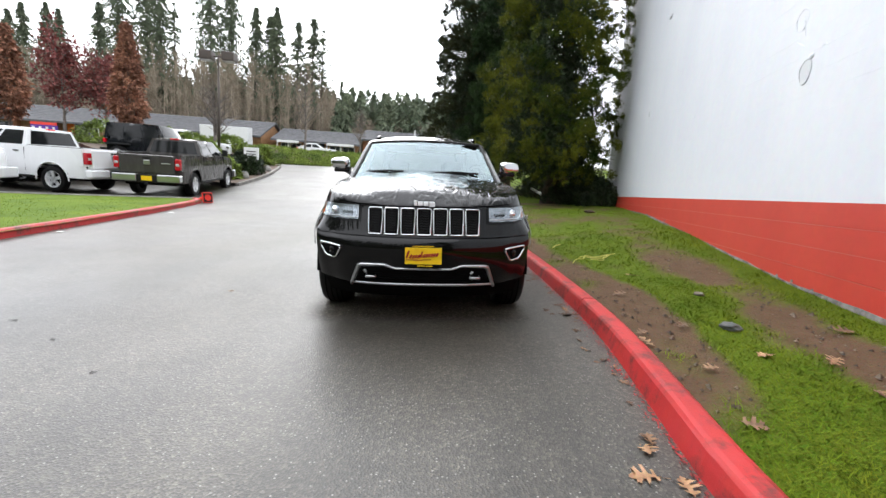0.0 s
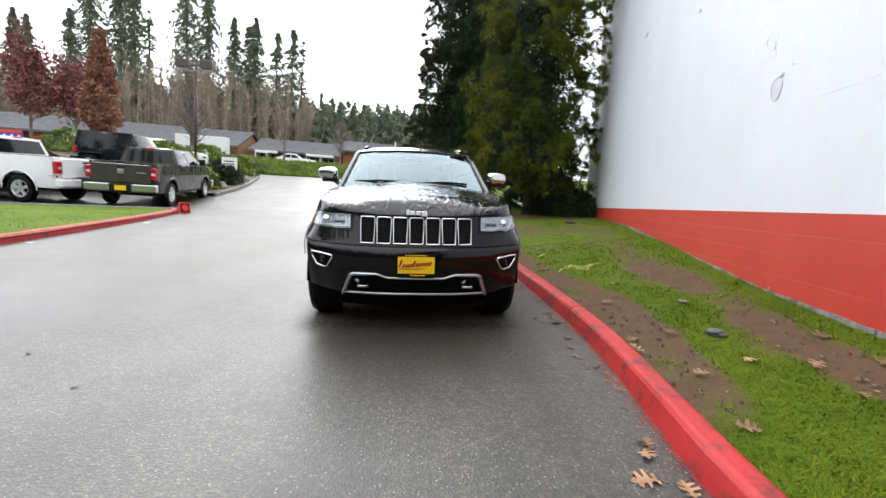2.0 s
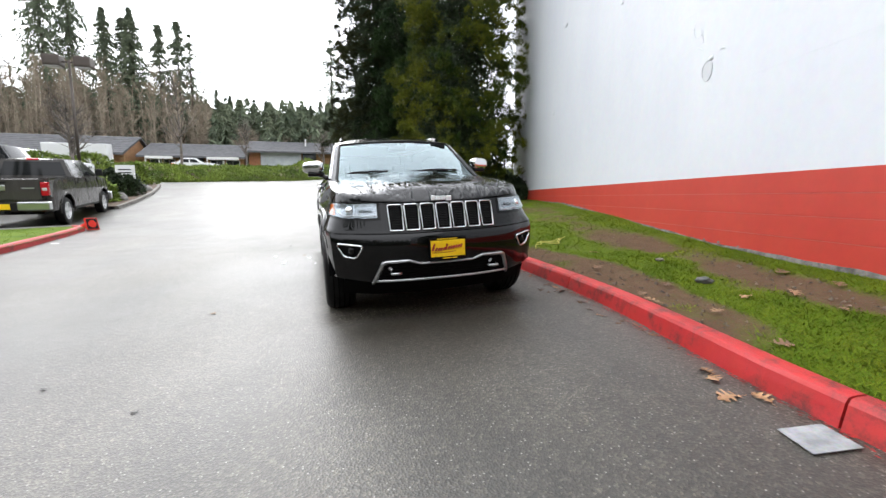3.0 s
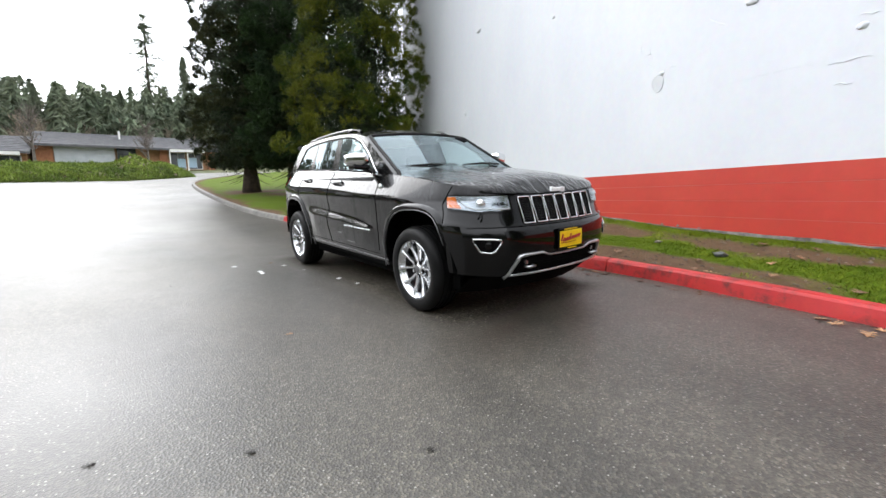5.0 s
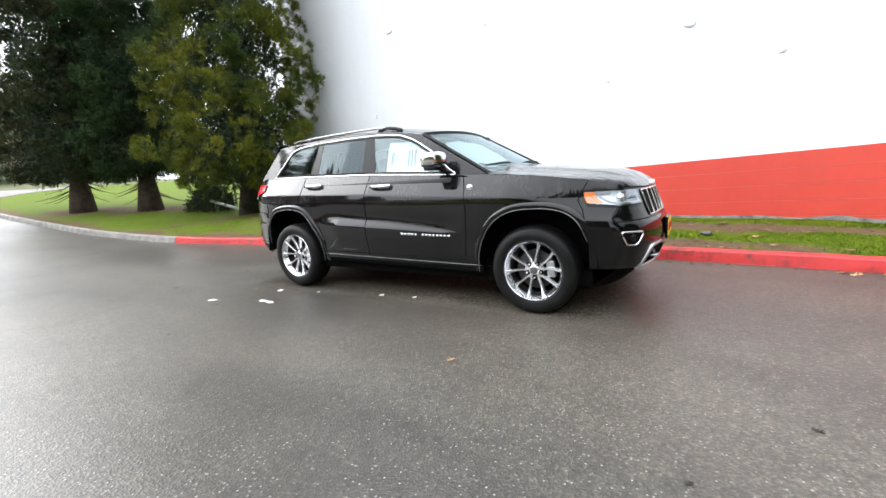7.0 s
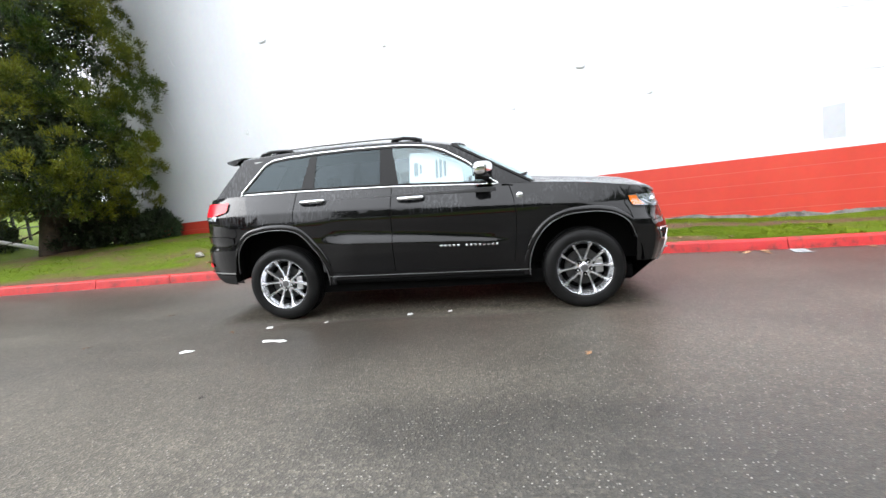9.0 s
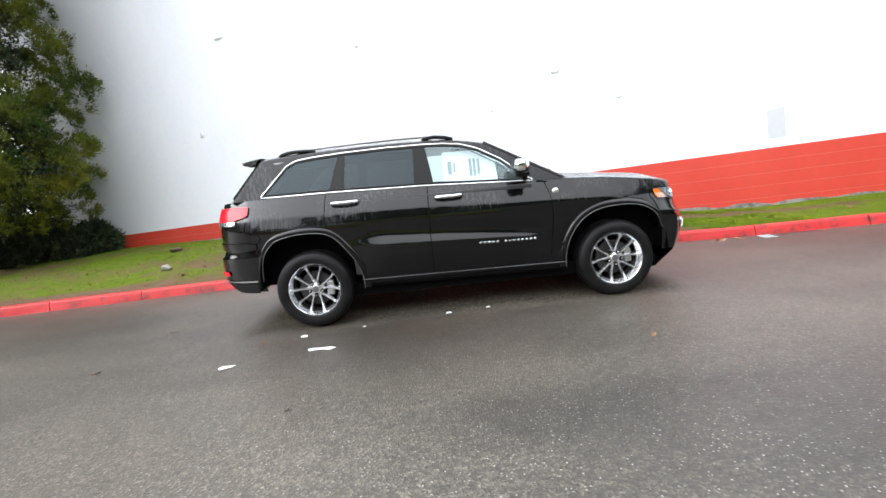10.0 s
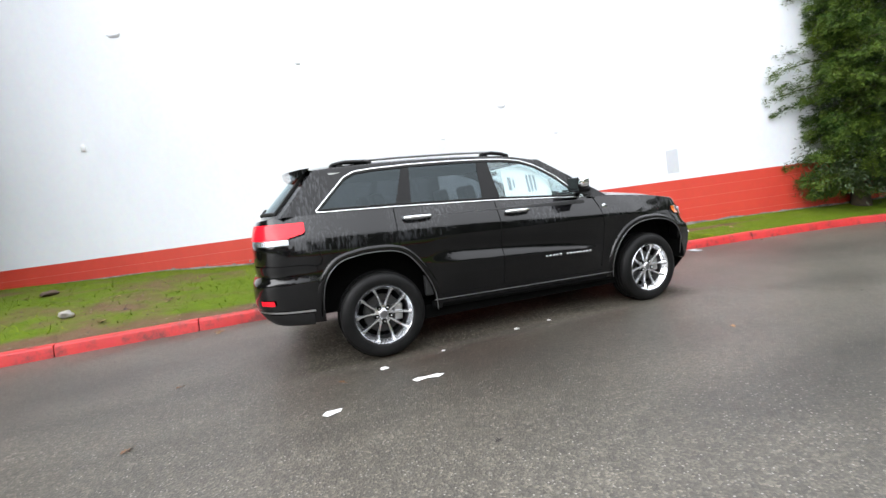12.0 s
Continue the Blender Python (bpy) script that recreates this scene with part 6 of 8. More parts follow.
def shrub(name, x, y, z, rx, ry, h, material, rng, label, per=40, leaf=0.06, count=90, group="", category="shrub"):
    thing = empty(name, pose(x, y, z), label, category, group)
    stems = []
    for k in range(9):
        a = rng.uniform(0, 6.28)
        stems.append(tube([(0.1 * math.cos(a), 0.1 * math.sin(a), -0.1), (rx * 0.4 * math.cos(a), ry * 0.4 * math.sin(a), h * 0.4), (rx * 0.7 * math.cos(a), ry * 0.7 * math.sin(a), h * 0.75)], [0.03, 0.02, 0.008], 5))
    obj_from("stems", *joined(stems), BARK, thing)
    cen, nor = [], []
    for k in range(count):
        a, t = rng.uniform(0, 6.28), rng.uniform(0.02, 1)
        e = math.sqrt(max(0, 1 - (t * 0.98) ** 2.2)) * (1 + 0.22 * noise.noise((3 * math.cos(a) + x, 3 * math.sin(a), t * 2)))
        q = rng.uniform(0.55, 1.0) ** 0.5
        cen.append((rx * e * q * math.cos(a), ry * e * q * math.sin(a), h * t * (1 + 0.12 * noise.noise((2 * math.cos(a) + x, y, 5)))))
        nor.append((math.cos(a) * 0.7, math.sin(a) * 0.7, 0.5))
    lv_ = new("foliage", leaf_mesh("foliage", cen, nor, per, 0.16 * max(rx, 0.8) ** 0.5, leaf, material, rng))
    lv_.parent = thing
    return thing


# dark shrubs under the cypress, against the wall's end
for sx, sy, r, hh in ((5.75, 15.2, 0.75, 0.95), (6.15, 14.4, 0.6, 0.75), (5.2, 15.9, 0.6, 0.7), (6.4, 15.9, 0.7, 1.1), (4.9, 18.6, 0.8, 0.9)):
    shrub("shrub", sx, sy, lawn_z(sx, sy) - 0.03, r, r, hh, LEAF_SHRUB_SHADE, RNG, "dark broad-leaved shrub at the building's corner", 50, 0.055, 110, "dark shrubs by the wall")


# ---- far trees ----
def fir_meshes(rng, h, radius, sparse, bare, step=0.5, per=6, wide=0.13):
    """A tall fir: whorls of drooping boughs hung with narrow sprays."""
    trunk = joined([trunk_geo(h, 0.24, rng, 0.01, 1.3, 7, 8)])
    cen, nor, spr = [], [], []
    z = bare * h
    while z < h * 0.99:
        t = (z - bare * h) / (h * (1 - bare))
        r = radius * (1 - t) ** 0.8 * (0.55 + 0.45 * min(1, t / 0.12)) * rng.uniform(0.75, 1.15) + 0.12
        nb = int(rng.integers(5, 8))
        a0 = rng.uniform(0, 6.28)
        for k in range(nb):
            if rng.random() < sparse:
                continue
            a = a0 + 6.28 * k / nb + rng.normal(0, 0.2)
            rr = r * rng.uniform(0.55, 1.1)
            for u in (0.15, 0.36, 0.57, 0.78, 1.0):
                cen.append((rr * u * math.cos(a), rr * u * math.sin(a), z - 0.30 * rr * u * u + 0.12 * rr * u + rng.normal(0, 0.05)))
                nor.append((1.3 * math.cos(a), 1.3 * math.sin(a), -0.5))
                spr.append(0.22 + 0.10 * rr * (1 - u))
        z += rng.uniform(0.7, 1.3) * step
    return trunk, leaf_mesh("crown", cen, nor, per, spr, wide, LEAF_FAR_HAZE, rng, 0.45, 4.2)


fir_kinds = []
for h, r, sp, ba, st, pr, wd in ((22, 3.3, 0.24, 0.24, 0.50, 10, 0.105), (22, 4.9, 0.06, 0.08, 0.46, 11, 0.125), (22, 2.6, 0.40, 0.22, 0.55, 8, 0.095), (20, 3.9, 0.05, 0.03, 0.46, 11, 0.12), (20, 2.8, 0.1, 0.05, 0.9, 4, 0.26)):
    tr, cr = fir_meshes(RNG, h, r, sp, ba, st, pr, wd)
    fir_kinds.append((h, mesh_from("trunk", *tr, BARK), cr))


def fir(x, y, height, kind, wide=1.0):
    h, tr, cr = fir_kinds[kind]
    k = height / h
    thing = empty("fir_tree", pose(x, y, gz(x, y) - 0.3, 0, 0, RNG.uniform(0, 360)) @ Matrix.Diagonal((k * wide, k * wide, k, 1)), "tall fir on the hillside, haze put into its pale green", "tree", "far firs on the hill")
    for nm, me in (("trunk", tr), ("crown", cr)):
        ob = new(nm, me)
        ob.parent = thing


for x, y, hh, kd in ((-64.5, 75, 20, 1), (-67.5, 76, 19, 1), (-61.6, 76, 20.5, 1), (-58.9, 75, 19.5, 1), (-52.7, 75, 21, 1), (-49.2, 74, 31, 1), (-46.0, 76, 32, 1), (-43.4, 75, 29, 1), (-40.6, 74, 22, 2), (-35.6, 75, 32, 1), (-33.2, 77, 31, 1), (-28.3, 75, 22.3, 1), (-26.7, 77, 22, 0), (-25.0, 75, 22.6, 1), (-21.6, 75, 21.0, 0), (-19.4, 76, 22.0, 0), (-17.6, 75, 20.0, 2)):
    fir(x, y, hh, kd, {1: 0.95 if hh < 28 else 0.72, 0: 1.25, 2: 1.3}[kd])
for x, y, hh, kd in ((-14.3, 75, 12.2, 0), (-12.5, 75, 11.2, 3), (-9.3, 76, 10.3, 3), (-6.4, 75, 10.0, 3), (-3.6, 76, 10.8, 3), (-0.6, 75, 10.4, 3), (7.7, 79, 16.4, 3), (12, 80, 15, 3), (17, 80, 17, 1), (24, 76, 18, 3)):
    fir(x, y, hh, kd)
fir(2.9, 76.5, 21.4, 2, 1.7)
# wooded ridges: too many firs to count, one mass each
def fir_mass(spots, whorls, spread, material, name, label, leaf=0.30):
    cen, nor, spr = [], [], []
    for x, y, h in spots:
        g, rad = gz(x, y) - 0.5, h * RNG.uniform(0.16, 0.25)
        for j in range(whorls):
            t = (j + RNG.uniform(0, 0.9)) / (whorls + 0.5)
            rr = rad * (1 - t) ** 0.8 + 0.1
            for m in range(5):
                a, q = RNG.uniform(0, 6.28), RNG.uniform(0.45, 1.1)
                cen.append((x + rr * q * math.cos(a), y + rr * q * math.sin(a), g + h * (0.04 + 0.96 * t) - 0.25 * rr * q))
                nor.append((math.cos(a), math.sin(a), -0.6))
                spr.append(spread)
    tagged(new(name, leaf_mesh(name, cen, nor, 4, spr, leaf, material, RNG, 0.5, 3.4)), label, "woodland", kind="stuff")


far_spots = [(RNG.uniform(-80, 30), y, RNG.uniform(10.5, 14.5) * (y / 95)) for y in RNG.uniform(86, 112, 330)]
far_spots += [(RNG.uniform(-13.5, 24), RNG.uniform(66.5, 80), RNG.uniform(6.5, 10.5)) for _ in range(120)]
fir_mass(far_spots, 25, 0.34, LEAF_FAR_HAZE, "ridge_woods", "fir woods along the far ridge, mist put into their green")
# unseen woods added round the lot's lower side to darken the car's reflections
near_spots = [(RNG.uniform(-62, -44), RNG.uniform(-45, 26), RNG.uniform(12, 17)) for _ in range(150)]
near_spots += [(RNG.uniform(-45, 14), RNG.uniform(-66, -48), RNG.uniform(11, 16)) for _ in range(80)]
fir_mass(near_spots, 24, 0.5, LEAF_FAR_HAZE, "unseen_woods", "unseen fir woods added for dark reflections in the car", 0.42)

# bare winter woodland on the hill: countless twigs, one mass
wv, wf = [], []
for k in range(800):
    x = RNG.uniform(-75, 22)
    y = RNG.uniform(67, 82)
    g = gz(x, y) - 0.3
    h = RNG.uniform(5.5, 9.5) * interp(x, (-75, -32, -17, -13, 16), (1.3, 1.55, 1.35, 0.62, 0.50))
    stem = [(x + 0.3 * math.sin(3 * t + k), y, g + h * t) for t in np.linspace(0, 1, 4)]
    a, b = tube(stem, [0.10, 0.07, 0.045, 0.015], 4, caps=False)
    o = len(wv)
    wv += a
    wf += [tuple(i + o for i in q) for q in b]
    for j in range(34):
        t = RNG.uniform(0.22, 1.0)
        p = Vector((x + 0.3 * math.sin(3 * t + k), y, g + h * t))
        ang, ln = RNG.uniform(0, 6.28), RNG.uniform(0.7, 2.0) * (1.15 - 0.6 * t)
        q = p + Vector((math.cos(ang) * ln * 0.7, math.sin(ang) * ln * 0.5, ln * 0.8))
        o = len(wv)
        w = Vector((0.045, 0.0, 0.0))
        wv += [p - w, p + w, q]
        wf.append((o, o + 1, o + 2))
        for m in range(7):
            u = RNG.uniform(0.35, 1)
            s0 = p.lerp(q, u)
            s1 = s0 + Vector((RNG.normal(0, 0.45), RNG.normal(0, 0.3), RNG.uniform(0.1, 0.7)))
            o = len(wv)
            wv += [s0 - w * 0.6, s0 + w * 0.6, s1]
            wf.append((o, o + 1, o + 2))
tagged(obj_from("bare_woodland", wv, wf, TWIGS), "grey-brown leafless winter woodland on the hillside", "woodland", kind="stuff")


def bare_tree(x, y, h, rng, label, leaf=None, leafspread=0.0, leafcount=0):
    thing = empty("bare_tree", pose(x, y, gz(x, y) - 0.2), label, "tree")
    geo = [trunk_geo(h * 0.8, 0.16, rng, 0.02, 1.4, 8, 7)]
    tips = []
    for k in range(26):
        t = rng.uniform(0.28, 0.95)
        ang, ln = rng.uniform(0, 6.28), h * 0.30 * rng.uniform(0.5, 1.1) * (1.2 - 0.6 * t)
        p = [(math.cos(ang) * ln * u * 0.75, math.sin(ang) * ln * u * 0.75, h * 0.8 * t + ln * (0.55 * u + 0.35 * u * u)) for u in np.linspace(0, 1, 5)]
        geo.append(tube(p, [0.05, 0.04, 0.03, 0.02, 0.008], 5))
        tips += p[2:]
        for m in range(7):
            b = Vector(p[int(rng.integers(1, 5))])
            e = b + Vector((rng.normal(0, 0.5), rng.normal(0, 0.5), rng.uniform(0.1, 0.9)))
            geo.append(tube([b, (b + e) / 2 + Vector((0, 0, 0.05)), e], [0.016, 0.011, 0.004], 4))
            tips.append(tuple(e))
    obj_from("trunk", *joined(geo), BARK_GREY, thing, "grey trunk and bare branches", True)
    if leaf:
        cr = new("crown", leaf_mesh("crown", tips, [(0, 0, 0.3)] * len(tips), leafcount, leafspread, 0.22, leaf, rng))
        cr.parent = thing
        tagged(cr, "thin crimson autumn leaves")
    return thing


bare_tree(-13.6, 50.5, 11.5, RNG, "leafless street tree behind the hedge")
bare_tree(-8.1, 55.5, 6.5, RNG, "small leafless tree before the shops")
bare_tree(0.6, 56.0, 6.0, RNG, "small leafless tree before the shops")
bare_tree(-34.6, 44, 10.6, RNG, "autumn tree with thin crimson leaves", LEAF_CRIMSON, 0.55, 9)
bare_tree(-31.4, 45, 9.6, RNG, "autumn tree with thin crimson leaves", LEAF_CRIMSON, 0.55, 8)


def column_oak(x, y, h, radius, rng, label):
    thing = empty("columnar_oak", pose(x, y, gz(x, y) - 0.1), label, "tree", "russet columnar oaks")
    geo = [trunk_geo(h * 0.9, 0.13, rng, 0.01, 1.3, 8, 7)]
    cen, nor = [], []
    for k in range(420):
        t = rng.uniform(0, 1)
        zz = 1.7 + (h - 1.7) * t
        prof = min(1, (t + 0.05) / 0.22) ** 0.7 * (1 - t**1.7) ** 0.85
        a = rng.uniform(0, 6.28)
        r = radius * prof * rng.uniform(0.35, 1.0) ** 0.5 * (1 + 0.25 * noise.noise((2 * math.cos(a) + x, 2 * math.sin(a), zz * 0.6)))
        cen.append((r * math.cos(a), r * math.sin(a), zz))
        nor.append((math.cos(a), math.sin(a), -0.3))
        if k % 9 == 0:
            geo.append(tube([(0, 0, zz - r * 1.3), (r * 0.5 * math.cos(a), r * 0.5 * math.sin(a), zz - r * 0.5), (r * math.cos(a), r * math.sin(a), zz)], [0.03, 0.02, 0.006], 4))
    obj_from("trunk", *joined(geo), BARK_GREY, thing, "slim grey trunk", True)
    cr = new("crown", leaf_mesh("crown", cen, nor, 26, 0.26, 0.13, LEAF_RED, rng, 0.4, 1.5))
    cr.parent = thing


column_oak(-20.1, 31, 8.1, 1.05, RNG, "narrow oak with russet winter leaves behind the parked cars")
column_oak(-25.6, 28.5, 6.9, 1.1, RNG, "narrow oak with russet winter leaves behind the parked cars")

# a bank of low leafy ground cover along the street
BANK_X = (-40, -26, -14, -10, -5, 0, 2.2)
BANK_Y = (33.0, 33.5, 34.2, 35.0, 36.5, 38.4, 40.0)


def bank_rise(x, y):
    """Height of the planted bank over the land, nought at its foot and ends."""
    d = y - interp(x, BANK_X, BANK_Y)
    if d <= 0 or x > 2.6:
        return 0.0
    end = min(1, max(0, (2.6 - x) / 1.6)) ** 0.6 * interp(x, (-30, -20, -15, -12), (0.2, 0.35, 0.6, 1.0))
    back = min(1, max(0, (9.0 - d) / 3.0))
    hump = 0.75 * math.exp(-((x + 1.25) / 0.95) ** 2 - ((d - 4.2) / 1.6) ** 2)
    lump = 0.14 * noise.noise((x * 0.9, y * 0.9, 7)) + 0.10 * noise.noise((x * 2.3, y * 2.3, 3))
    return (interp(d, (0, 0.5, 1.5, 3.0, 4.5), (0.05, 0.30, 0.62, 0.85, 0.95)) + hump + lump * min(1, d)) * end * back


bank_x, bank_y = [-40 + 0.5 * i for i in range(87)], [32.5 + 0.5 * i for i in range(34)]
tagged(obj_from("street_bank", *grid_sheet(bank_x, bank_y, lambda x, y: gz(x, y) + (bank_rise(x, y) - 0.04 if bank_rise(x, y) > 0 else -0.3)), SOIL, smooth=True), "soil bank under leafy ground cover along the street", "bank", kind="structure")
cover_c, cover_n = [], []
while len(cover_c) < 11000:
    x = RNG.uniform(-36, 2.6)
    y = interp(x, BANK_X, BANK_Y) + 7.5 * RNG.random() ** 1.4
    if x < -12 and RNG.random() < 0.45:
        continue
    up = bank_rise(x, y)
    if up > 0.03:
        cover_c.append((x, y, gz(x, y) + up))
        cover_n.append((RNG.normal(0, 0.3), -0.5, 0.9))
cover = new("ground_cover", leaf_mesh("ground_cover", cover_c, cover_n, 9, 0.13, 0.085, LEAF_HEDGE, RNG, 0.0, 1.7))
tagged(cover, "low bright green leafy ground cover on the street bank", "ground cover", kind="stuff")

# behind the walk: unseen firs added to close the lot and darken reflections
for k in range(64):
    a = math.radians(165 + 205 * k / 64)
    r = RNG.uniform(46, 58)
    x, y = r * math.cos(a), r * math.sin(a) * 0.95
    if x > 6 and y > -30:
        continue
    fir(x, y, RNG.uniform(19, 26), 4)


# ---- other parked vehicles ----
DEEP_RED = plain("deep_red_lens", (0.42, 0.008, 0.016), 0.2, 0, 0.2, 0, spec=0.3)
GLASS_TINT = plain("tinted_glass", (0.010, 0.011, 0.012), 0.06, 0, 0.0, 0, spec=0.35)
PAINT_WHITE = car_paint("white_car_paint", (0.76, 0.77, 0.78), 0.8)
PAINT_GREY = car_paint("dark_grey_car_paint", (0.052, 0.048, 0.045), 0.7, 0.0)
PAINT_JET = car_paint("jet_black_car_paint", (0.008, 0.009, 0.011), 1.0)
WHEEL_STEEL = plain("wheel_silver", (0.66, 0.67, 0.68), 0.3, 0.45)


def plain_wheel(thing, m, r, side, spokes=5):
    def lathe(prof, n=32):
        v, f, k = [], [], len(prof)
        for i in range(n):
            a = 2 * math.pi * i / n
            v += [(x * side, q * math.cos(a), q * math.sin(a)) for x, q in prof]
        for i in range(n):
            j = (i + 1) % n
            for u in range(k - 1):
                q = (i * k + u, i * k + u + 1, j * k + u + 1, j * k + u)
                f.append(q if side < 0 else q[::-1])
        return v, f
    w = finish(obj_from("wheel", *lathe([(-0.11, 0.55 * r), (-0.125, 0.8 * r), (-0.10, 0.97 * r), (-0.05, r), (0.06, r), (0.11, 0.95 * r), (0.13, 0.82 * r), (0.12, 0.66 * r), (0.10, 0.62 * r)]), RUBBER, thing, "black tyre on a silver wheel"), 35)
    w.matrix_basis = m
    finish(obj_from("rim", *lathe([(0.02, 0.50 * r), (0.09, 0.58 * r), (0.115, 0.61 * r), (0.115, 0.64 * r), (0.09, 0.65 * r)]), WHEEL_STEEL, w, "silver rim"), 35)
    finish(obj_from("wheel_back", *lathe([(0.02, 0.6 * r), (0.02, 0.0)], 24), DARK_VOID, w), 35)
    for i in range(spokes):
        a = 2 * math.pi * i / spokes + 0.3
        d, t = Vector((0, math.cos(a), math.sin(a))), Vector((0, -math.sin(a), math.cos(a)))
        v = []
        for q, wd, x in ((0.0, 0.13, 0.10), (0.35, 0.10, 0.10), (0.62, 0.12, 0.11)):
            for s in (-1, 1):
                p = d * (q * r) + t * (s * wd * r)
                v += [(x * side, p.y, p.z), ((x - 0.05) * side, p.y, p.z)]
        f = []
        for k in range(2):
            b = k * 4
            f += [(b, b + 4, b + 6, b + 2), (b, b + 1, b + 5, b + 4), (b + 2, b + 6, b + 7, b + 3)]
        obj_from("spoke", v, f if side < 0 else [q[::-1] for q in f], WHEEL_STEEL, w)
    return w


def hull(name, parent, material, half, y0, y1, bot, top, wheels, r_arch, n_exp=7.0, lip=0.0, label="", bow=0.03):
    """A vehicle's lower body: rounded in plan, with wheel openings, closed on top."""
    ym, hl = (y0 + y1) / 2, (y1 - y0) / 2
    cols = []
    for i in range(13):
        cols.append(("e", y0, i / 12))
    ya, yb = ym - hl * 0.93, ym + hl * 0.93
    for i in range(1, 70):
        cols.append(("s", ya + (yb - ya) * i / 70, 1))
    for i in range(13):
        cols.append(("e", y1, 1 - i / 12))
    bm = bmesh.new()
    nz = 18

    def width(y, z):
        t = min(abs((y - ym) / hl), 1)
        k = (z - bot) / max(0.1, top(y) - bot)
        return half * (1 - t**n_exp) ** (1 / n_exp) * (1 - bow * (2 * k - 0.9) ** 2)
    rows = {}
    for side in (-1, 1):
        grid = []
        for kind, y, s in cols:
            col = []
            for k in range(nz + 1):
                if kind == "s":
                    z = bot + (top(y) - bot) * k / nz
                    col.append(bm.verts.new((side * width(y, z), y, z)))
                else:
                    edge = ya if y == y0 else yb
                    z = bot + (top(edge if s > 0.9 else y) - bot) * k / nz
                    xb = width(edge, z)
                    yy = edge + (y - edge) * (1 - s**4) ** 0.5
                    yy -= (y - edge) * 0.25 * (2 * k / nz - 1) ** 2 * (1 - s)
                    col.append(bm.verts.new((side * s * xb, yy, z)))
            grid.append(col)
        rows[side] = grid
        for i in range(len(grid) - 1):
            for k in range(nz):
                q = [grid[i][k], grid[i + 1][k], grid[i + 1][k + 1], grid[i][k + 1]]
                c = sum((v.co for v in q), Vector()) / 4
                if any(math.hypot(c.y - wy, c.z - rz) < r_arch for wy, rz in wheels) and abs(c.x) > 0.6 * half:
                    continue
                bm.faces.new(q if side > 0 else q[::-1])
    for i in range(len(cols) - 1):
        a, b = rows[1][i][nz], rows[1][i + 1][nz]
        c, d = rows[-1][i + 1][nz], rows[-1][i][nz]
        if lip and min(a.co.y, b.co.y) < lip:
            continue
        if len({tuple(v.co) for v in (a, b, c, d)}) == 4:
            mid = [bm.verts.new(((1 - u) * p.co.x + u * q.co.x, (1 - u) * p.co.y + u * q.co.y, p.co.z + 0.03)) for p, q, u in ((a, d, 0.15), (b, c, 0.15), (b, c, 0.85), (a, d, 0.85))]
            bm.faces.new((a, b, mid[1], mid[0]))
            bm.faces.new((mid[0], mid[1], mid[2], mid[3]))
            bm.faces.new((mid[3], mid[2], c, d))
    bmesh.ops.remove_doubles(bm, verts=bm.verts[:], dist=0.002)
    bmesh.ops.recalc_face_normals(bm, faces=bm.faces[:])
    return finish(part(name, bm, material, parent, label), 35), width


def cabin_loft(parent, material, base, roof, windows, name="cab"):
    """base: (half, y rear, y front, z); roof the same. windows: list of (face, u0, u1, k0, k1)."""
    (bh, b0, b1, bz), (rh, r0, r1, rz) = base, roof

    def pt(face, u, k, off=0.0):
        h, y0, y1, z = bh + (rh - bh) * k, b0 + (r0 - b0) * k, b1 + (r1 - b1) * k, bz + (rz - bz) * k
        if face in ("L", "R"):
            s = 1 if face == "R" else -1
            return Vector((s * (h + off), y0 + (y1 - y0) * u, z))
        bowl = 0.06 * (1 - (2 * u - 1) ** 2)
        if face == "F":
            return Vector((h * (2 * u - 1), y1 + bowl + off, z + off * 0.7))
        return Vector((h * (2 * u - 1), y0 - bowl * 0.5 - off, z))
    bm = bmesh.new()
    for face in "LRFB":
        n, m = 12, 6
        g = [[bm.verts.new(pt(face, i / n, k / m)) for k in range(m + 1)] for i in range(n + 1)]
        for i in range(n):
            for k in range(m):
                bm.faces.new((g[i][k], g[i + 1][k], g[i + 1][k + 1], g[i][k + 1]))
    n, m = 12, 10
    g = []
    for j in range(m + 1):
        row = []
        for i in range(n + 1):
            a, b = pt("B", i / n, 1), pt("F", i / n, 1)
            p = a.lerp(b, j / m)
            p.z += 0.05 * (1 - (2 * i / n - 1) ** 4) * (1 - (2 * j / m - 1) ** 4)
            row.append(bm.verts.new(p))
        g.append(row)
    for j in range(m):
        for i in range(n):
            bm.faces.new((g[j][i], g[j][i + 1], g[j + 1][i + 1], g[j + 1][i]))
    bmesh.ops.remove_doubles(bm, verts=bm.verts[:], dist=0.003)
    bmesh.ops.recalc_face_normals(bm, faces=bm.faces[:])
    cab = finish(part(name, bm, material, parent), 40)
    for face, u0, u1, k0, k1, nm in windows:
        n = 8
        v = []
        for i in range(n + 1):
            u = u0 + (u1 - u0) * i / n
            for k in (k0, k1):
                v.append(pt(face, u, k, 0.012))
        f = [(2 * i, 2 * i + 2, 2 * i + 3, 2 * i + 1) for i in range(n)]
        flip = face in ("L", "F")
        obj_from(nm, v, [q[::-1] for q in f] if flip else f, GLASS_TINT, parent, "dark tinted glass", True)
    return cab


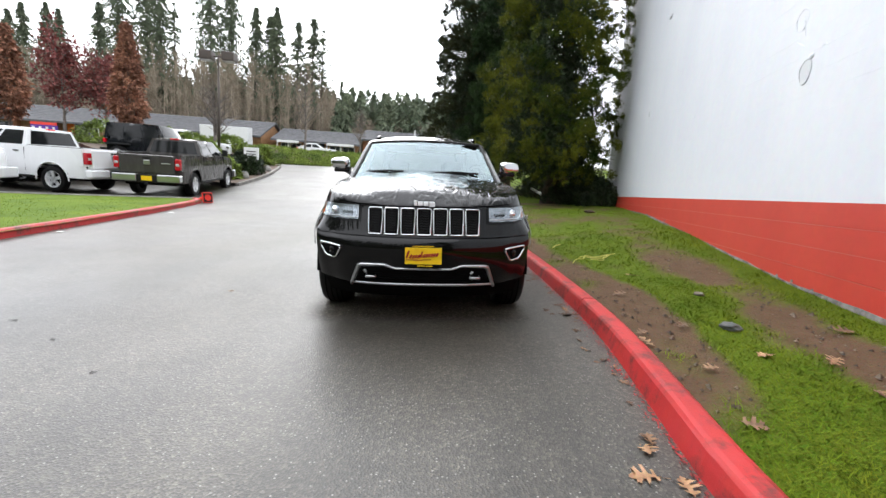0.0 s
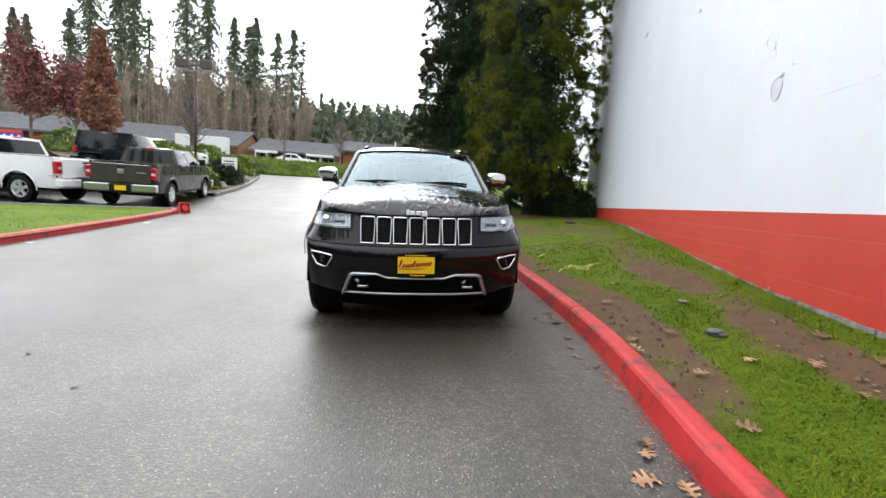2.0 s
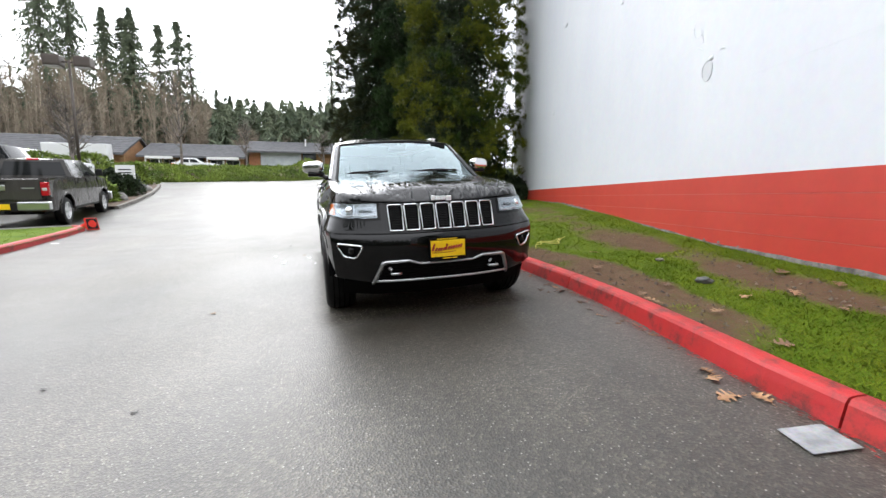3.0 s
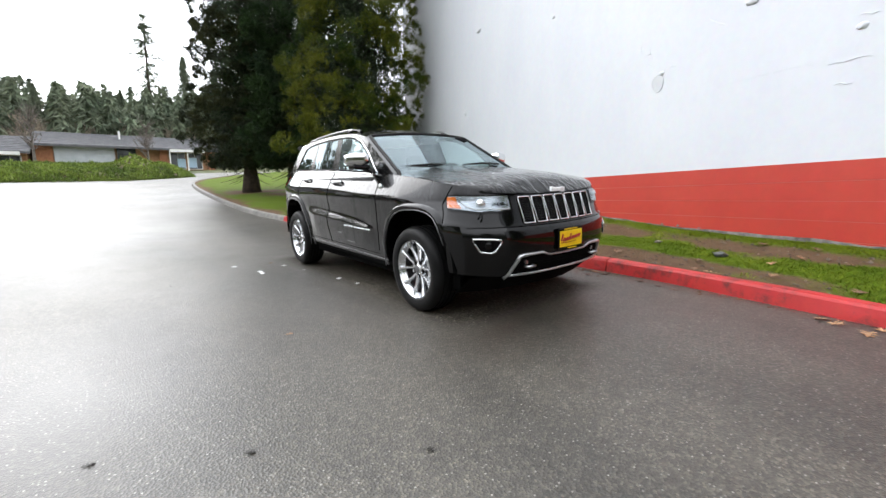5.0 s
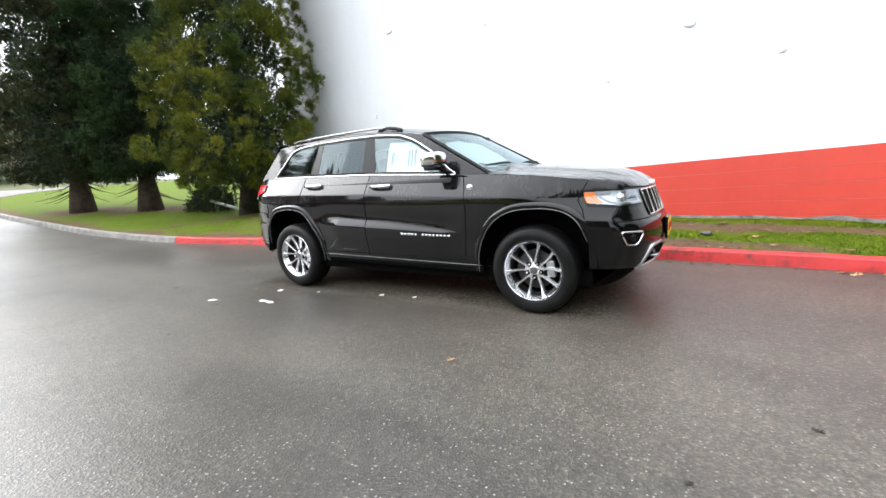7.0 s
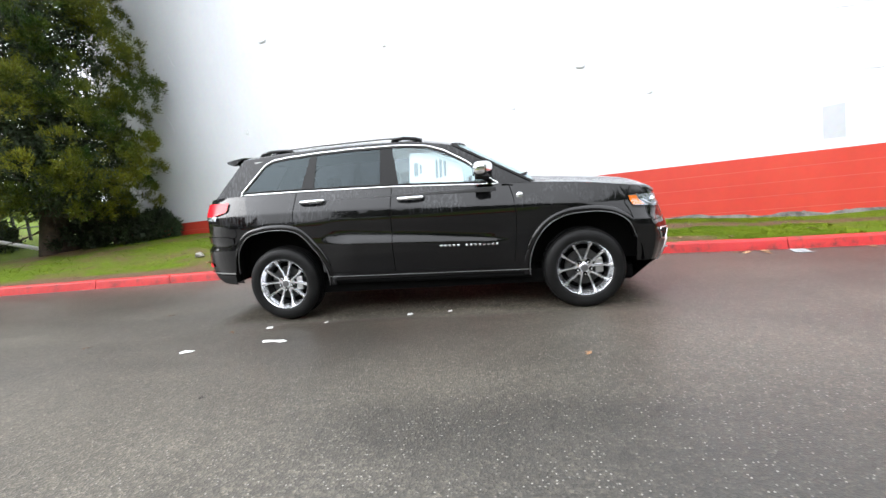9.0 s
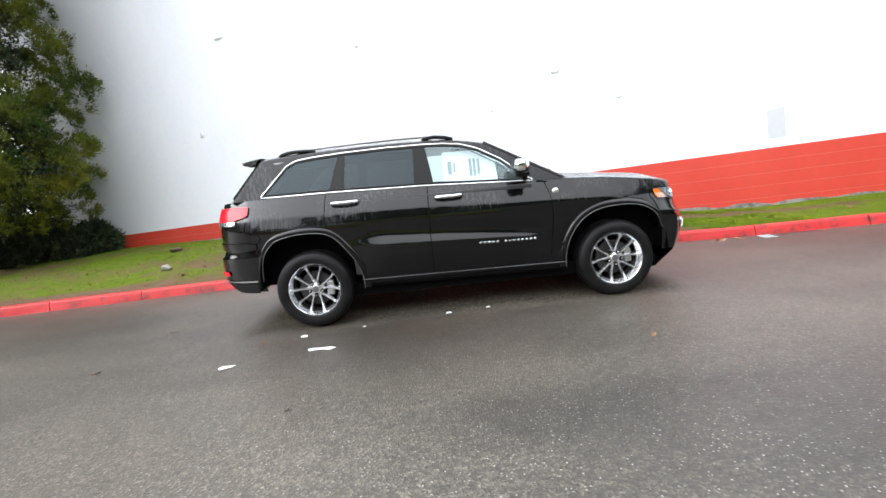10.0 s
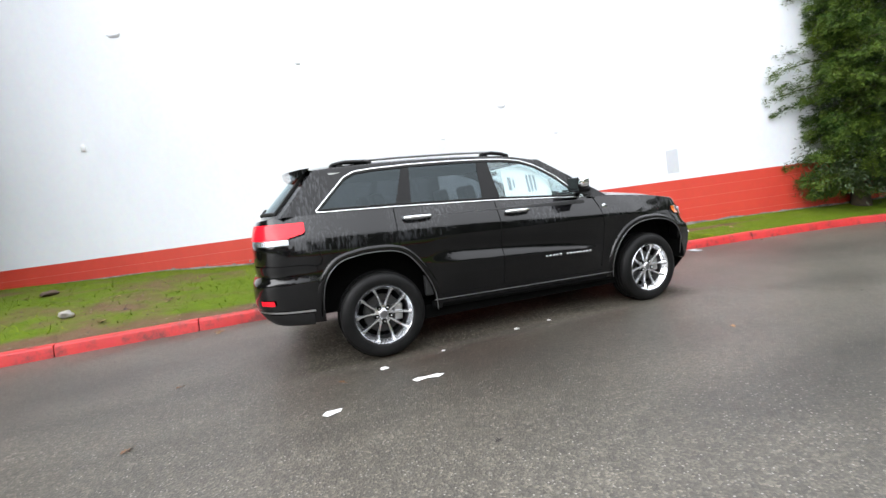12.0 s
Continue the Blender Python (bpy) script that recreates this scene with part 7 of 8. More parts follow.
def stand(x, y, hx, hy):
    """The pose of a vehicle whose origin is the rear axle's foot, heading (hx, hy) on the slope."""
    d = Vector((hx, hy, 0)).normalized()
    rise = (gz(x + 3 * d.x, y + 3 * d.y) - gz(x, y)) / 3
    roll = (gz(x + d.y, y - d.x) - gz(x - d.y, y + d.x)) / 2
    return pose(x, y, gz(x, y), 0, 0, math.degrees(math.atan2(-d.x, d.y))) @ pose(0, 0, 0, math.degrees(math.atan(rise)), -math.degrees(math.atan(roll)), 0)


def pickup(m, paint, label, plate=True, bumper=SATIN):
    t = empty("pickup_truck", m, label, "truck", "parked pickup trucks")
    R = 0.405
    wheels = ((0.0, R), (3.57, R))
    top = lambda y: interp(y, (-1.3, 0.9, 1.0, 3.1, 3.4, 4.4, 4.7), (1.37, 1.40, 1.36, 1.36, 1.33, 1.24, 1.12))
    hull("body", t, paint, 0.985, -1.18, 4.62, 0.48, top, wheels, 0.53, 9, 0.78)
    cabin_loft(t, paint, (0.94, 0.80, 3.32, 1.34), (0.74, 0.92, 2.45, 1.90), (("L", 0.05, 0.42, 0.12, 0.88, "side_window"), ("L", 0.47, 0.90, 0.12, 0.88, "side_window"), ("R", 0.05, 0.42, 0.12, 0.88, "side_window"), ("R", 0.47, 0.90, 0.12, 0.88, "side_window"), ("B", 0.07, 0.93, 0.16, 0.88, "rear_window"), ("F", 0.06, 0.94, 0.05, 0.92, "windscreen")))
    # open load bed
    part("bed_floor", box_bm(-0.86, -1.08, 0.80, 0.86, 0.80, 0.86, 0.0), MATT_BLACK, t, "black load bed")
    for s in (-1, 1):
        part("bed_rail", box_bm(min(s * 0.84, s * 0.94), -1.02, 0.86, max(s * 0.84, s * 0.94), 0.80, 1.395, 0.02), paint, t)
        part("rail_cap", box_bm(min(s * 0.85, s * 0.93), -1.0, 1.396, max(s * 0.85, s * 0.93), 0.78, 1.41, 0.004), MATT_BLACK, t, "black bed rail cap")
    tg = part("tailgate", box_bm(-0.80, -1.215, 0.80, 0.80, -1.10, 1.37, 0.03), paint, t, "flat tailgate")
    part("tailgate_badge", box_bm(-0.09, -1.232, 1.06, 0.09, -1.212, 1.21, 0.02), SATIN, tg, "plain silver badge")
    part("tailgate_grip", box_bm(-0.12, -1.224, 1.25, 0.12, -1.213, 1.30, 0.01), MATT_BLACK, tg)
    part("name_bar", box_bm(0.42, -1.224, 1.11, 0.68, -1.212, 1.135, 0.005), SATIN, tg)
    for s in (-1, 1):
        tl = part("tail_lamp", box_bm(min(s * 0.80, s * 0.965), -1.20, 0.92, max(s * 0.80, s * 0.965), -1.05, 1.28, 0.03), DEEP_RED, t, "upright red tail lamp")
        part("reversing_lens", box_bm(min(s * 0.83, s * 0.94), -1.208, 1.05, max(s * 0.83, s * 0.94), -1.19, 1.13, 0.01), WHITE_LENS, tl)
        bp = part("rear_bumper", box_bm(min(s * 0.30, s * 0.985), -1.33, 0.53, max(s * 0.30, s * 0.985), -1.10, 0.76, 0.045, 3), bumper, t, "bright rear bumper half")
    part("bumper_middle", box_bm(-0.30, -1.30, 0.52, 0.30, -1.10, 0.74, 0.02), MATT_BLACK, t)
    if plate:
        part("plate", box_bm(-0.155, -1.312, 0.56, 0.155, -1.296, 0.71, 0.005), YELLOW, t, "yellow dealer plate")
    part("front_bumper", box_bm(-0.97, 4.50, 0.45, 0.97, 4.72, 0.75, 0.05, 3), bumper, t, "bright front bumper")
    part("hitch", box_bm(-0.05, -1.36, 0.44, 0.05, -1.0, 0.52, 0.01), MATT_BLACK, t)
    part("underbody", box_bm(-0.75, -1.0, 0.40, 0.75, 4.4, 0.62, 0.02), DARK_VOID, t)
    for s in (-1, 1):
        for wy, r in wheels:
            plain_wheel(t, pose(s * 0.85, wy, R), R, s)
            arc = [(s * (0.985 if 0.1 < k < 0.9 else 0.97), wy + 0.535 * math.cos(math.pi * k), R + 0.535 * math.sin(math.pi * k)) for k in np.linspace(-0.02, 1.02, 24)]
            obj_from("wheel_arch", *tube(arc, 0.02, 6), paint, t, "", True)
        mi = part("door_mirror", box_bm(min(s * 0.98, s * 1.18), 2.82, 1.38, max(s * 0.98, s * 1.18), 2.96, 1.62, 0.04, 3), MATT_BLACK, t, "black door mirror")
        for y in (1.02, 2.05):
            part("door_handle", box_bm(min(s * 0.97, s * 1.005), y, 1.20, max(s * 0.97, s * 1.005), y + 0.17, 1.235, 0.01), MATT_BLACK, t)
        for y in (0.84, 1.86, 3.0):
            part("door_gap", box_bm(min(s * 0.93, s * 0.984), y, 0.62, max(s * 0.93, s * 0.984), y + 0.008, 1.33), DARK_VOID, t)
        part("running_board", box_bm(min(s * 0.86, s * 0.98), 0.62, 0.42, max(s * 0.86, s * 0.98), 2.95, 0.50, 0.02), MATT_BLACK, t)
    part("stop_lamp", box_bm(-0.14, 0.885, 1.885, 0.14, 0.95, 1.93, 0.01), RED_LENS, t, "high red stop lamp")
    return t


pickup(stand(-8.92, 15.55, -0.124, 0.992), PAINT_GREY, "dark grey four-door pickup truck with a chrome bumper, parked")
pickup(stand(-11.30, 14.95, -0.993, 0.118), PAINT_WHITE, "white four-door pickup truck parked behind the grass island", False, PAINT_WHITE)
pickup(stand(-16.0, 10.95, 0.951, 0.309), PAINT_WHITE, "white pickup truck parked at the island's far end", False, PAINT_WHITE)


def boxy_suv(m, label):
    t = empty("boxy_offroader", m, label, "car")
    R = 0.40
    wheels = ((0.0, R), (2.95, R))
    top = lambda y: interp(y, (-0.7, 2.1, 2.2, 3.5), (1.16, 1.16, 1.14, 1.10))
    hull("body", t, PAINT_JET, 0.80, -0.68, 3.42, 0.52, top, wheels, 0.46, 12)
    cabin_loft(t, PAINT_JET, (0.78, -0.66, 2.12, 1.15), (0.68, -0.58, 1.72, 1.84), tuple((f, a, b, 0.10, 0.84, "side_window") for f in "LR" for a, b in ((0.03, 0.32), (0.37, 0.64), (0.69, 0.93))) + (("B", 0.1, 0.9, 0.15, 0.85, "rear_window"), ("F", 0.06, 0.94, 0.1, 0.92, "windscreen")), "hard_top")
    for s in (-1, 1):
        for wy, r in wheels:
            plain_wheel(t, pose(s * 0.80, wy, R), R, s)
            part("fender", box_bm(min(s * 0.74, s * 0.93), wy - 0.55, 0.84, max(s * 0.74, s * 0.93), wy + 0.55, 0.92, 0.03), MATT_BLACK, t, "flat black fender")
        part("door_mirror", box_bm(min(s * 0.85, s * 1.0), 1.85, 1.25, max(s * 0.85, s * 1.0), 1.95, 1.42, 0.03), MATT_BLACK, t)
        part("tail_lamp", box_bm(min(s * 0.66, s * 0.80), -0.71, 0.92, max(s * 0.66, s * 0.80), -0.60, 1.10, 0.02), RED_LENS, t, "red tail lamp")
    part("rear_bumper", box_bm(-0.8, -0.86, 0.52, 0.8, -0.66, 0.70, 0.03), MATT_BLACK, t)
    part("underbody", box_bm(-0.6, -0.5, 0.40, 0.6, 3.2, 0.56), DARK_VOID, t)
    sp = plain_wheel(t, pose(0, -0.80, 1.02, 0, 0, -90), R, 1)
    return t


boxy_suv(pose(-13.96, 21.56, gz(-13.4, 21.56), 0, 0, -91), "black boxy off-road car with a hard top, parked")


def saloon(m, paint, label, h=1.45):
    t = empty("saloon_car", m, label, "car")
    R = 0.32
    wheels = ((0.0, R), (2.75, R))
    top = lambda y: interp(y, (-1.05, -0.8, 0.2, 1.9, 2.6, 3.6, 3.8), (0.88, 0.97, 0.98, 0.95, 0.93, 0.80, 0.66))
    hull("body", t, paint, 0.90, -1.05, 3.72, 0.24, top, wheels, 0.37, 5)
    cabin_loft(t, paint, (0.80, -0.55, 2.25, 0.95), (0.60, 0.15, 1.35, h), tuple((f, a, b, 0.10, 0.86, "side_window") for f in "LR" for a, b in ((0.14, 0.46), (0.50, 0.86))) + (("B", 0.08, 0.92, 0.06, 0.9, "rear_window"), ("F", 0.06, 0.94, 0.05, 0.92, "windscreen")))
    for s in (-1, 1):
        for wy, r in wheels:
            plain_wheel(t, pose(s * 0.76, wy, R), R, s)
        part("tail_lamp", box_bm(min(s * 0.55, s * 0.84), -1.05, 0.70, max(s * 0.55, s * 0.84), -0.93, 0.86, 0.03), RED_LENS, t, "red tail lamp")
        part("headlamp", box_bm(min(s * 0.52, s * 0.80), 3.48, 0.60, max(s * 0.52, s * 0.80), 3.66, 0.72, 0.03), REFLECTOR, t, "clear headlamp")
        part("door_mirror", box_bm(min(s * 0.86, s * 1.0), 1.72, 0.98, max(s * 0.86, s * 1.0), 1.82, 1.12, 0.03), paint, t)
    part("underbody", box_bm(-0.6, -0.8, 0.16, 0.6, 3.4, 0.30), DARK_VOID, t)
    return t


saloon(stand(-15.2, 17.5, 0.87, 0.49), PAINT_JET, "low black car parked behind the white pickup")
saloon(stand(-16.5, 29.0, 0.9, 0.3), PAINT_WHITE, "white car parked beyond the black off-roader", 1.55)
saloon(stand(-14.6, 55.2, 1, 0.05), PAINT_WHITE, "white car parked before the shops")

tr = empty("cargo_trailer", stand(-25.5, 54.0, 1, 0.08), "white box cargo trailer parked before the shops", "trailer")
part("box", box_bm(-1.0, -0.9, 0.55, 1.0, 4.4, 2.75, 0.06), PAINT_WHITE, tr, "white sheet-metal box")
part("door", box_bm(0.99, 2.6, 0.75, 1.02, 3.2, 2.2, 0.01), PAINT_WHITE, tr)
part("chassis", box_bm(-0.8, -0.3, 0.35, 0.8, 5.3, 0.56, 0.02), MATT_BLACK, tr)
for s in (-1, 1):
    for wy in (1.2, 2.0):
        plain_wheel(tr, pose(s * 0.95, wy, 0.34), 0.34, s)


# ---- grass island, planter and lamp post ----
ISL = [(-5.75, 4.6), (-5.92, 6.4), (-6.18, 9.5), (-6.5, 12.6), (-6.62, 13.35), (-6.95, 13.75), (-7.6, 13.75), (-9.1, 13.05), (-11.4, 11.9), (-16.0, 9.6), (-17, 6.5), (-15, 4.4), (-9, 3.9), (-6.3, 4.1)]


def fill_patch(name, loop, lift, material, label, category, res=0.35):
    """A sheet over the land within a closed outline."""
    bm = bmesh.new()
    vs = [bm.verts.new((x, y, 0)) for x, y in loop]
    bm.faces.new(vs)
    for axis in (0, 1):
        lo, hi = min(p[axis] for p in loop), max(p[axis] for p in loop)
        k = lo + res
        while k < hi:
            nrm = Vector((1, 0, 0)) if axis == 0 else Vector((0, 1, 0))
            bmesh.ops.bisect_plane(bm, geom=bm.verts[:] + bm.edges[:] + bm.faces[:], plane_co=nrm * k, plane_no=nrm)
            k += res * 2
    for v in bm.verts:
        v.co.z = gz(v.co.x, v.co.y) + lift + 0.015 * noise.noise((v.co.x, v.co.y, 0))
    bmesh.ops.recalc_face_normals(bm, faces=bm.faces[:])
    if sum(f.normal.z for f in bm.faces) < 0:
        bmesh.ops.reverse_faces(bm, faces=bm.faces[:])
    return tagged(part(name, bm, material), label, category, kind="structure")


TURF = surface("island_turf", (0.070, 0.120, 0.010), (0.118, 0.170, 0.020), 0.9, 1.2, 70, bump=0.3, spec=0.1)
fill_patch("grass_island", ISL, 0.10, TURF, "green lawn island between the drive and the parking places", "lawn")


def edge_curb(name, pts, material, label, step=0.4, h=0.13, w=0.16):
    """A kerb laid along points, its pieces about 2 m long."""
    base = empty(name, Matrix.Identity(4), label, "kerb", kind="structure")
    run = dense(pts, step, False)
    for a in range(0, len(run) - 1, 5):
        seg = run[a:a + 6]
        rows = []
        for i, (x, y) in enumerate(seg):
            p, q = seg[max(i - 1, 0)], seg[min(i + 1, len(seg) - 1)]
            d = Vector((q[0] - p[0], q[1] - p[1], 0)).normalized()
            nn = Vector((d.y, -d.x, 0))
            c = Vector((x, y, gz(x, y)))
            if i == 0:
                c += d * 0.004
            rows.append([c + nn * u + Vector((0, 0, z)) for u, z in ((0.0, -0.1), (0.0, 0.0), (-0.02, 0.75 * h), (-0.045, h), (-w + 0.02, h), (-w, 0.8 * h), (-w, -0.1))])
        m = 7
        v = [p for r in rows for p in r]
        f = [(i * m + k, (i + 1) * m + k, (i + 1) * m + k + 1, i * m + k + 1) for i in range(len(seg) - 1) for k in range(m - 1)]
        f += [tuple(range(m)), tuple((len(seg) - 1) * m + k for k in range(m - 1, -1, -1))]
        obj_from("kerbstone", v, f, material, base)
    return base


edge_curb("curb_island", ISL[:6], CURB_RED, "red-painted concrete kerb of the grass island")
edge_curb("curb_parking", ISL[5:11], CONCRETE, "grey concrete kerb behind the grass island")
igv, igf = [], []
while len(igf) < 6000:
    x, y = random.uniform(-12, -6.0), random.uniform(5.5, 13.4)
    cx = interp(y, (0, 6.4, 9.5, 12.6, 13.4), (-5.35, -5.92, -6.18, -6.5, -6.62)) - 0.2
    if x > cx or y > interp(x, (-16, -11.4, -9.1, -7.6), (9.6, 11.9, 13.05, 13.6)) - 0.15:
        continue
    h, a = random.uniform(0.012, 0.028), random.uniform(0, 6.28)
    z = gz(x, y) + 0.10
    o = len(igv)
    igv += [(x - math.sin(a) * 0.006, y + math.cos(a) * 0.006, z), (x + math.sin(a) * 0.006, y - math.cos(a) * 0.006, z), (x + math.cos(a) * h * 0.6, y + math.sin(a) * h * 0.6, z + h)]
    igf.append((o, o + 1, o + 2))
tagged(obj_from("island_grass", igv, igf, GRASS), "short green grass of the island", "grass", kind="stuff")

# a traffic cone knocked over at the island's end, its square foot towards the drive
CONE_RED = plain("red_cone_plastic", (0.75, 0.035, 0.020), 0.45, 0, 0.1)
fx, fy = -6.52, 13.50
cone = empty("traffic_cone", pose(fx, fy, gz(fx, fy) + 0.165, 0, 0, 58) @ pose(0, 0, 0, -103, 0, 0) @ Matrix.Diagonal((0.9, 0.9, 0.9, 1)), "red traffic cone with a black-edged foot, lying on its side", "cone")
cone_v, cone_f = [], []
for i in range(28):
    a = 2 * math.pi * i / 28
    cone_v += [(r * math.cos(a), r * math.sin(a), z) for z, r in ((0.02, 0.125), (0.05, 0.118), (0.66, 0.030), (0.70, 0.026), (0.70, 0.018), (0.05, 0.108), (0.02, 0.112))]
for i in range(28):
    j = (i + 1) % 28
    cone_f += [(i * 7 + k, j * 7 + k, j * 7 + k + 1, i * 7 + k + 1) for k in range(6)]
obj_from("cone_body", cone_v, cone_f, CONE_RED, cone, "hollow red cone", True)
part("foot", box_bm(-0.18, -0.18, 0.0, 0.18, 0.18, 0.03, 0.012), CONE_RED, cone, "square red foot")
part("foot_pad", box_bm(-0.15, -0.15, -0.008, 0.15, 0.15, -0.001, 0.003), MATT_BLACK, cone, "black rubber pad")
obj_from("cone_hollow", *tube([(0, 0, -0.016), (0, 0, -0.009)], 0.108, 24), CONE_RED, cone)

PLANTER = [(-8.25, 20.0), (-8.35, 22.5), (-8.7, 25.5), (-9.3, 28.5), (-10.0, 31.2), (-11.0, 33.5), (-14.5, 36.0), (-24.0, 37.0), (-26.0, 31.0), (-16, 25.5), (-11, 21.5), (-9.3, 19.7)]
fill_patch("planter_bed", PLANTER, 0.12, SOIL, "bare soil planting bed beside the drive", "flower bed", 0.8)
edge_curb("curb_planter", PLANTER[:6], CONCRETE, "grey concrete kerb round the planting bed", 0.6)
for x, y, r, hh, mat_, lab in ((-9.6, 21.6, 0.75, 0.95, LEAF_HEDGE, "yellow-green shrub in the planting bed"), (-9.55, 24.2, 0.85, 0.9, LEAF_SHRUB_SHADE, "dark round shrub in the planting bed"), (-11.2, 23.2, 1.0, 1.2, LEAF_HEDGE, "bright green shrub in the planting bed"), (-12.6, 25.8, 1.2, 1.2, LEAF_HEDGE, "bright green shrub in the planting bed"), (-10.8, 27.2, 1.0, 1.0, LEAF_SHRUB_SHADE, "dark shrub in the planting bed"), (-11.3, 30.5, 1.2, 1.2, LEAF_HEDGE, "bright green shrub in the planting bed"), (-14.6, 28.5, 1.3, 1.3, LEAF_HEDGE, "bright green shrub in the planting bed"), (-17.5, 30.5, 1.6, 1.4, LEAF_HEDGE, "bright green shrub in the planting bed"), (-20.8, 33.0, 1.8, 1.5, LEAF_HEDGE, "bright green shrub in the planting bed"), (-14.5, 33.0, 1.6, 1.2, LEAF_HEDGE, "bright green shrub in the planting bed"), (-24, 34, 1.8, 1.6, LEAF_HEDGE, "bright green shrub in the planting bed")):
    shrub("shrub", x, y, gz(x, y) + 0.1, r, r, hh, mat_, RNG, lab, 40, 0.09, 110, "shrubs of the planting bed")
for k in range(9):
    x, y = -8.75 - 0.25 * (k % 3) - 0.06 * k, 22.0 + 0.7 * k
    bm = bmesh.new()
    bmesh.ops.create_icosphere(bm, subdivisions=2, radius=1)
    for vt in bm.verts:
        vt.co = Vector(vt.co) * (0.16 + 0.06 * noise.noise(vt.co * 1.5 + Vector((k, 0, 0))))
    st_ = part("rock", bm, CONCRETE, None, "", True)
    st_.matrix_basis = pose(x, y, gz(x, y) + 0.18, 0, 0, 50 * k)
    tagged(st_, "grey rock edging the planting bed", "rock", "rocks of the planting bed")
sg = empty("sign_board", pose(-9.9, 25.6, gz(-9.9, 25.6) + 0.1, 0, 0, -10), "small white sign board on two posts in the bed", "sign")
part("board", box_bm(-0.45, -0.03, 0.65, 0.45, 0.03, 1.35, 0.01), PAPER, sg)
for s in (-0.38, 0.38):
    part("post", box_bm(s - 0.04, 0.03, 0.0, s + 0.04, 0.09, 1.25, 0.008), CONCRETE, sg)
for z in (0.82, 0.95, 1.1):
    part("text_bar", box_bm(-0.3, -0.036, z, 0.3, -0.029, z + 0.05), GLOSS_BLACK, sg)

POLE = plain("bronze_pole", (0.08, 0.065, 0.055), 0.5, 0.4)
lamp_foot = gz(-12.6, 27.6)
lamp_h = 8.30 - lamp_foot
lp = empty("street_lamp", pose(-12.62, 27.6, lamp_foot), "tall bronze parking-lot lamp with two box heads", "lamp")
obj_from("pole", *tube([(0, 0, 0), (0, 0, lamp_h / 2), (0, 0, lamp_h)], [0.085, 0.07, 0.055], 12), POLE, lp, "", True)
part("base", box_bm(-0.3, -0.3, 0, 0.3, 0.3, 0.7, 0.04), CONCRETE, lp, "concrete base")
obj_from("cross_arm", *tube([(-0.4, 0, lamp_h - 0.10), (0.4, 0, lamp_h - 0.10)], 0.04, 8), POLE, lp)
for s in (-1, 1):
    hd = part("lamp_head", box_bm(min(s * 0.30, s * 1.02), -0.34, lamp_h - 0.36, max(s * 0.30, s * 1.02), 0.34, lamp_h + 0.18, 0.08), POLE, lp, "brown box lamp head")
    part("lamp_glass", box_bm(min(s * 0.36, s * 0.96), -0.28, lamp_h - 0.385, max(s * 0.36, s * 0.96), 0.28, lamp_h - 0.355, 0.01), WHITE_LENS, hd)
bare_tree(-14.0, 30.0, 5.5, RNG, "small leafless tree in the planting bed")


# ---- the row of shops on the hill ----
ROOF_SH = surface("grey_shingle", (0.075, 0.075, 0.08), (0.13, 0.13, 0.135), 0.85, 2.0, 30, bump=0.5)
CEDAR = surface("tan_board", (0.30, 0.15, 0.07), (0.42, 0.24, 0.12), 0.7, 3, 40)
BRICK = surface("orange_brick", (0.28, 0.11, 0.055), (0.40, 0.18, 0.09), 0.8, 5, 50)
TRIM_W = plain("white_trim", (0.72, 0.72, 0.70), 0.5)
SHOP_GLASS = plain("shop_glass", (0.03, 0.034, 0.038), 0.08, 0, 0.5, 0)
PURPLE = plain("purple_banner", (0.10, 0.03, 0.30), 0.6)
ORANGE = plain("orange_banner", (0.75, 0.16, 0.02), 0.6)


GREY_FRONT = surface("pale_grey_front", (0.40, 0.43, 0.46), (0.50, 0.53, 0.55), 0.6, 1.5, 40)
POSTER = plain("pale_blue_poster", (0.45, 0.62, 0.75), 0.5)


